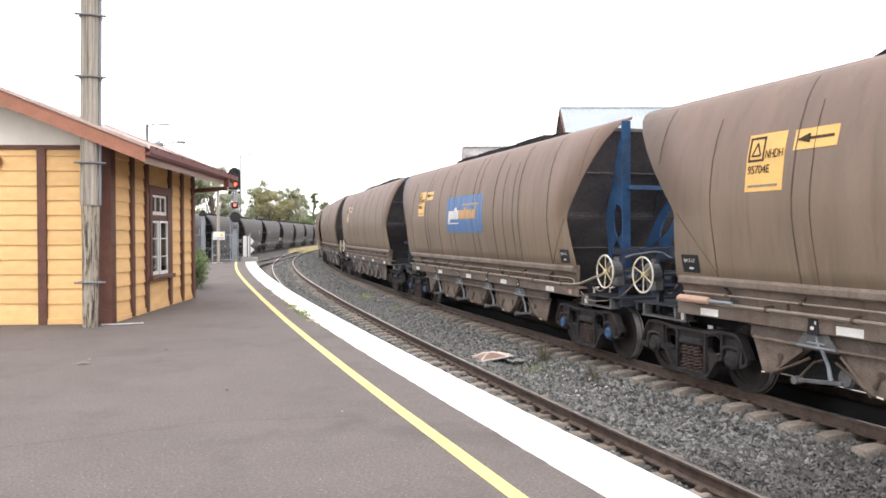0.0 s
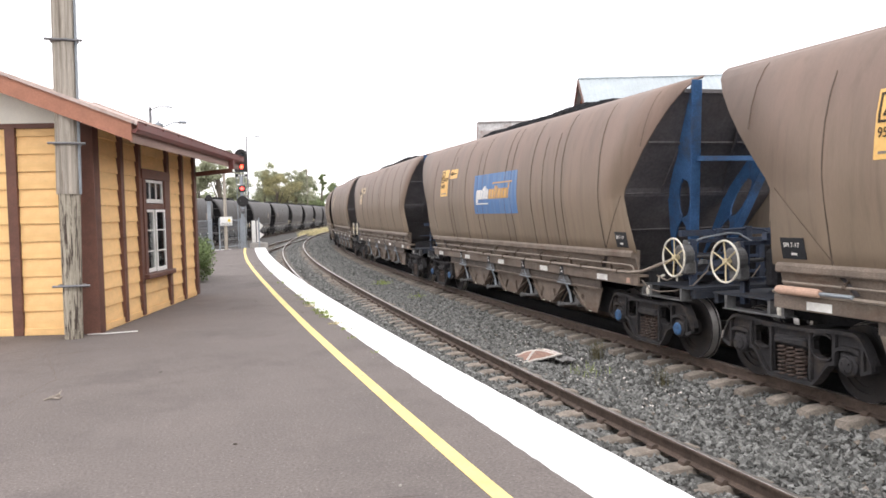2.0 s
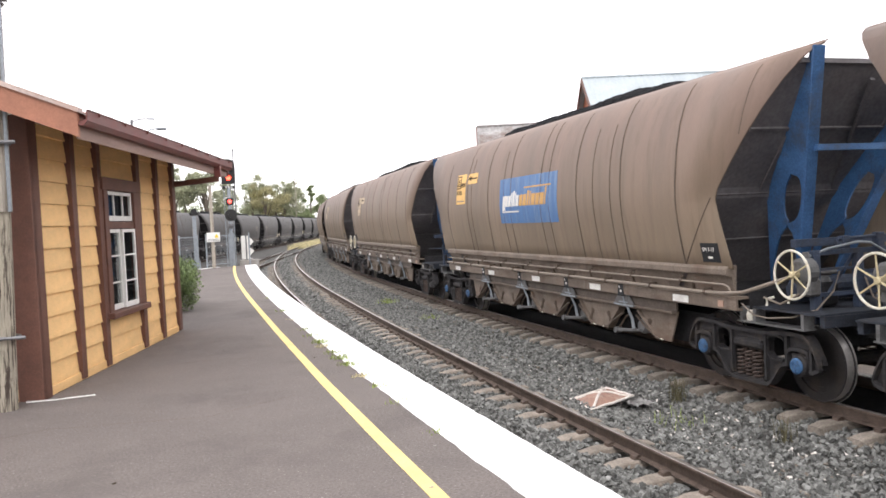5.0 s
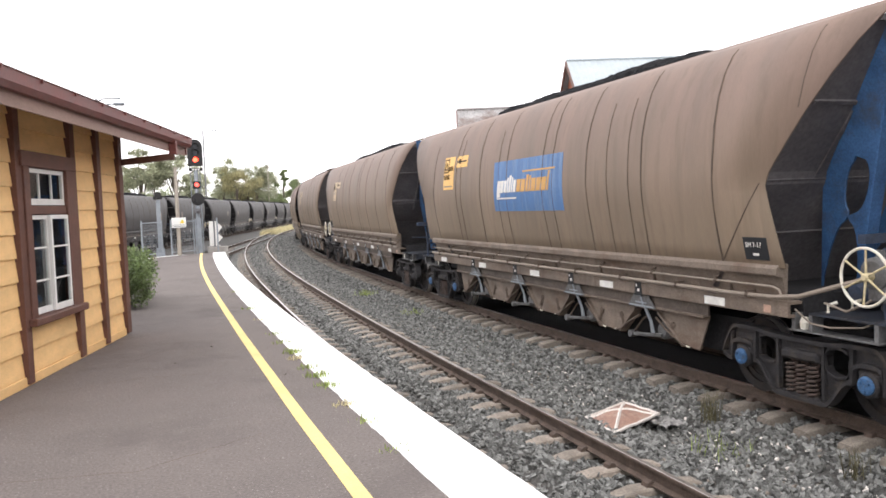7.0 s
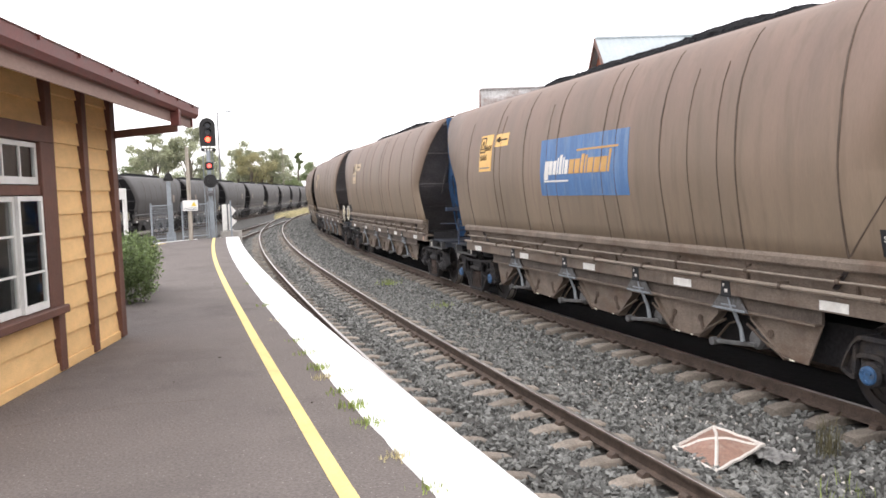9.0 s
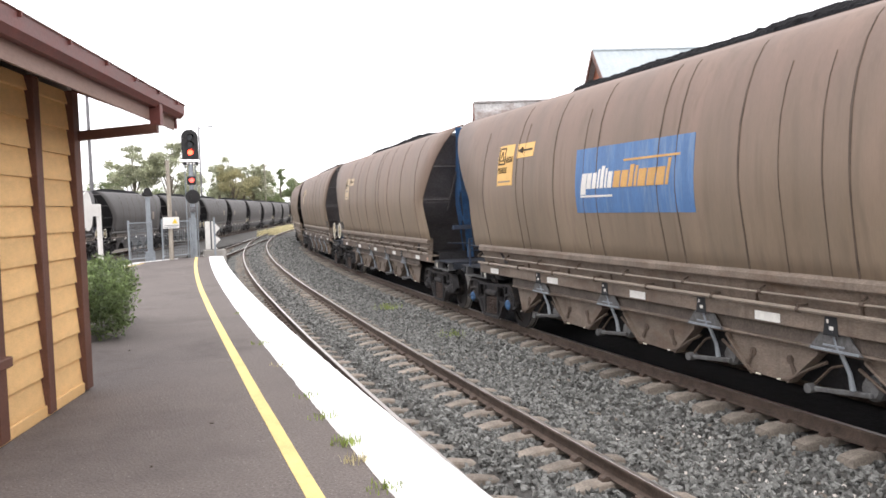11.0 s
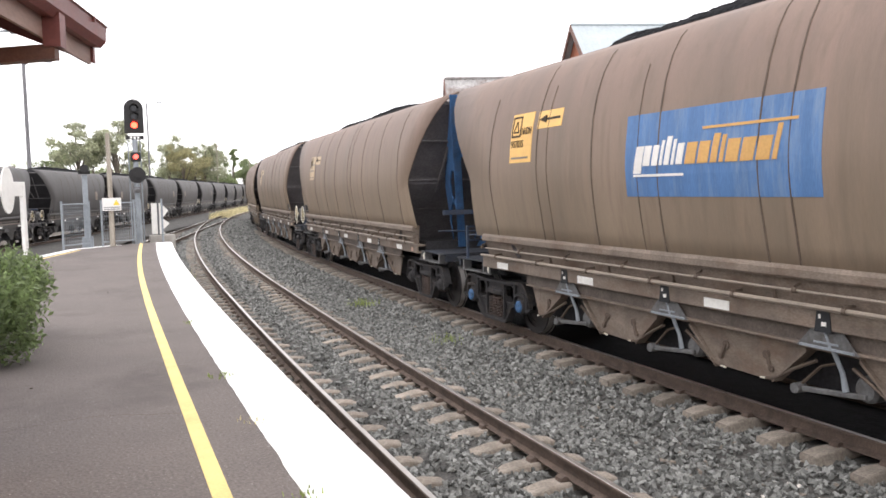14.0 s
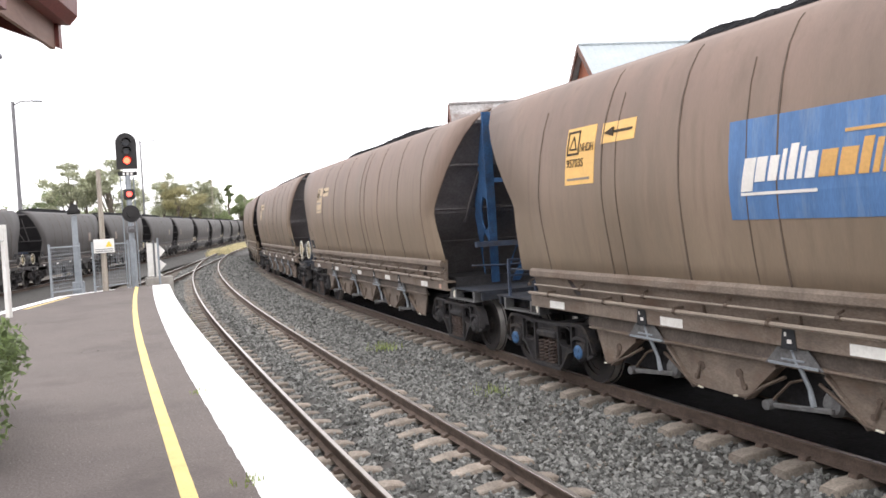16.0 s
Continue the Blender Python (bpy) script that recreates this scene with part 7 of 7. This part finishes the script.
grid = [[bm.verts.new(cloth_at(i / N, j / N, 0.0)) for j in range(N + 1)] for i in range(N + 1)]
low = [[bm.verts.new(cloth_at(i / N, j / N, -0.012)) for j in range(N + 1)] for i in range(N + 1)]
for g in (grid, low):
    for i in range(N):
        for j in range(N):
            bm.faces.new((g[i][j], g[i + 1][j], g[i + 1][j + 1], g[i][j + 1]))
marker = thing("marker_cloth", "crumpled rust-red cloth with white edging lying on the ballast", "cloth")
part("sheet", bm, "tarp", marker, smooth=True)
bm = bmesh.new()
edge = [(i / N, 0) for i in range(N)] + [(1, i / N) for i in range(N)] + [(1 - i / N, 1) for i in range(N)] + [(0, 1 - i / N) for i in range(N + 1)]
tube(bm, [cloth_at(u, v, 0.008) for u, v in edge], 0.02, 5)
part("edging", bm, "tarp_edge", marker, "white edging")
for diag in (0, 1):
    bm = bmesh.new()
    tube(bm, [cloth_at(i / N, (i / N if diag else 1 - i / N), 0.004) for i in range(N + 1)], 0.02, 5)
    part("stripe", bm, "tarp_edge", marker, "white cross stripe")
bm = bmesh.new()
grid = [[bm.verts.new((7.02 + 0.32 * i / 9 + 0.05 * noise.noise((i * 0.7, j * 0.9, 2)), 15.0 + 0.42 * j / 9 + 0.05 * noise.noise((i * 0.8, j * 0.6, 7)), -1.17 + 0.09 * abs(noise.noise((i * 0.6, j * 0.6, 4))))) for j in range(10)] for i in range(10)]
for i in range(9):
    for j in range(9):
        bm.faces.new((grid[i][j], grid[i + 1][j], grid[i + 1][j + 1], grid[i][j + 1]))
bmesh.ops.solidify(bm, geom=bm.faces[:], thickness=0.006)
solid("torn_bag", bm, "bag", "torn dirty plastic sheet beside the red cloth", "litter")


# ---- weeds and grass ----
def tuft(name, x, y, z, blades, h, spread, seed, material, label, kind=""):
    r = random.Random(seed)
    bm = bmesh.new()
    for _ in range(blades):
        a, d = r.uniform(0, 6.28), r.uniform(0, spread)
        px, py = d * math.cos(a), d * math.sin(a)
        hh, ln_ = h * r.uniform(0.4, 1.0), h * r.uniform(0.05, 0.5)
        b2 = r.uniform(0, 6.28)
        w = 0.003 + 0.003 * r.random()
        tip = Vector((px + ln_ * math.cos(b2), py + ln_ * math.sin(b2), hh))
        sd = Vector((-math.sin(b2), math.cos(b2), 0)) * w
        mid = Vector((px, py, 0)).lerp(tip, 0.5) + Vector((0, 0, hh * 0.15))
        v = [bm.verts.new(q) for q in (Vector((px, py, 0)) - sd, Vector((px, py, 0)) + sd, mid + sd * 0.7, mid - sd * 0.7, tip)]
        bm.faces.new((v[0], v[1], v[2], v[3]))
        bm.faces.new((v[3], v[2], v[4]))
    me = bpy.data.meshes.new(name)
    bm.to_mesh(me)
    bm.free()
    me.materials.append(M[material])
    ob = new(name, me)
    ob.location = (x, y, z)
    tagged(ob, label, "grass", "weeds along the platform" if z > -0.5 else "weeds on the ballast", "stuff")


WEED = "small tuft of weeds growing at the white platform edge"
for k, (s, n_, h) in enumerate(((11.0, 26, 0.05), (12.2, 30, 0.05), (13.0, 40, 0.06), (13.6, 70, 0.07), (14.4, 110, 0.08), (14.9, 120, 0.09), (15.4, 80, 0.07), (16.0, 70, 0.08), (16.4, 110, 0.09), (17.2, 60, 0.07), (18.0, 40, 0.06), (19.6, 30, 0.05), (21.2, 60, 0.07), (24.5, 40, 0.06))):
    p = spot(-0.515, s)
    tuft("grass_tuft", p.x, p.y, 0.004, int(n_ * 0.7), h * 0.75, 0.13, 40 + k, "dry_grass" if k in (3, 7, 11) else "green_grass", WEED)
for k, (off, s, h, n_) in enumerate(((4.55, 15.2, 0.5, 70), (4.5, 12.9, 0.4, 45), (4.2, 33.0, 0.22, 120), (4.4, 27.5, 0.16, 70), (3.9, 14.2, 0.2, 40))):
    p = spot(off, s)
    tuft("weed", p.x, p.y, -1.2, n_, h, 0.14 if h > 0.3 else 0.45, 60 + k, "green_grass" if h < 0.3 else "weed", "thin dry weed growing through the ballast")
for k in range(5):
    p = spot(0.35, 34 + 2.1 * k)
    tuft("weed", p.x, p.y, -1.18, 80, 0.35, 0.3, 80 + k, "green_grass" if k % 2 else "dry_grass", "rough grass at the foot of the platform wall")


def meadow(name, count, centre, half, heading, h, seed, material, label):
    r = np.random.RandomState(seed)
    u, v = (r.rand(count) * 2 - 1) * half[0], (r.rand(count) * 2 - 1) * half[1]
    a = math.radians(heading)
    x = centre[0] + u * math.cos(a) + v * math.sin(a)
    y = centre[1] - u * math.sin(a) + v * math.cos(a)
    b = r.rand(count) * 6.28
    hh = h * (0.4 + 0.7 * r.rand(count))
    w = 0.04
    base = np.stack([x, y, np.full(count, -1.45)], 1)
    sd = np.stack([np.cos(b) * w, np.sin(b) * w, 0 * b], 1)
    tip = base + np.stack([np.sin(b) * hh * 0.4, np.cos(b) * hh * 0.4, hh], 1)
    verts = np.stack([base - sd, base + sd, tip], 1).reshape(-1, 3)
    me = bpy.data.meshes.new(name)
    me.from_pydata(verts.tolist(), [], np.arange(count * 3).reshape(-1, 3).tolist())
    me.materials.append(M[material])
    tagged(new(name, me), label, "grass", kind="stuff")


meadow("dry_grass", 9000, (24.5, 126), (1.2, 22), 17, 1.0, 5, "dry_grass", "strip of tall dry grass between the two lines")

# ---- litter and marks on the platform ----
lf = thing("fallen_leaf", "curled pale dry leaf lying on the platform", "leaf", m=Matrix.Translation((-0.7, 10.02, 0.008)) @ Matrix.Diagonal((0.75, 0.75, 0.75, 1)))
bm = bmesh.new()
tube(bm, [(-0.12, -0.03, 0.0), (-0.03, 0.0, 0.02), (0.04, 0.05, 0.03), (0.07, 0.13, 0.07)], [0.006, 0.02, 0.018, 0.004], 5)
tube(bm, [(-0.03, 0.0, 0.01), (0.05, -0.05, 0.015), (0.09, -0.03, 0.03)], [0.012, 0.016, 0.004], 5)
part("blade", bm, "sleeper", lf)
rnd = random.Random(8)
for k in range(14):
    s, off = rnd.uniform(5, 30), rnd.uniform(-2.9, -0.55)
    p = spot(off, s)
    bm = bmesh.new()
    box(bm, -0.014, 0.014, -0.008, 0.008, 0.0, 0.006, m=Matrix.Rotation(rnd.uniform(0, 3), 4, "Z"))
    c = solid("litter", bm, "ink" if k % 4 else "concrete", "tiny scrap of litter on the asphalt", "litter", "litter on the platform", m=Matrix.Translation((p.x, p.y, 0.002)))


# ---- cracks in the asphalt, cable and droppings by the shed ----
def crack(pts, w, seed):
    r = random.Random(seed)
    bm = bmesh.new()
    fine = []
    for (x0, y0), (x1, y1) in zip(pts, pts[1:]):
        n = 14
        fine += [(x0 + (x1 - x0) * i / n + r.uniform(-0.02, 0.02), y0 + (y1 - y0) * i / n + r.uniform(-0.02, 0.02)) for i in range(n)]
    fine.append(pts[-1])
    rows = []
    for i, (x, y) in enumerate(fine):
        a, b = fine[max(0, i - 1)], fine[min(len(fine) - 1, i + 1)]
        d = Vector((b[1] - a[1], a[0] - b[0], 0)).normalized() * w * r.uniform(0.3, 1.0) / 2
        rows.append([bm.verts.new((x - d.x, y - d.y, 0.001)), bm.verts.new((x, y, 0.002)), bm.verts.new((x + d.x, y + d.y, 0.001))])
    for p_, q_ in zip(rows, rows[1:]):
        for k in range(2):
            bm.faces.new((p_[k], p_[k + 1], q_[k + 1], q_[k]))
    part("crack", bm, "seam", platform, "hairline crack in the asphalt")


crack([(-1.6, 12.4), (-0.4, 12.9), (0.9, 12.6), (1.8, 13.1)], 0.012, 1)
crack([(-2.2, 9.0), (-1.2, 9.6), (-0.8, 11.0), (-1.0, 12.2)], 0.012, 2)
crack([(0.2, 15.6), (1.0, 15.9), (1.7, 15.7)], 0.01, 3)
crack([(0.9, 20.2), (1.8, 20.4), (2.5, 20.1)], 0.01, 4)
crack([(-1.0, 6.3), (0.4, 6.6), (1.6, 6.4)], 0.01, 5)
bm = bmesh.new()
tube(bm, [(-0.75, 14.27, 0.008), (-0.45, 14.24, 0.008), (-0.1, 14.27, 0.008)], 0.008, 6)
solid("cable", bm, "white_paint", "thin white cable lying at the foot of the shed", "cable")
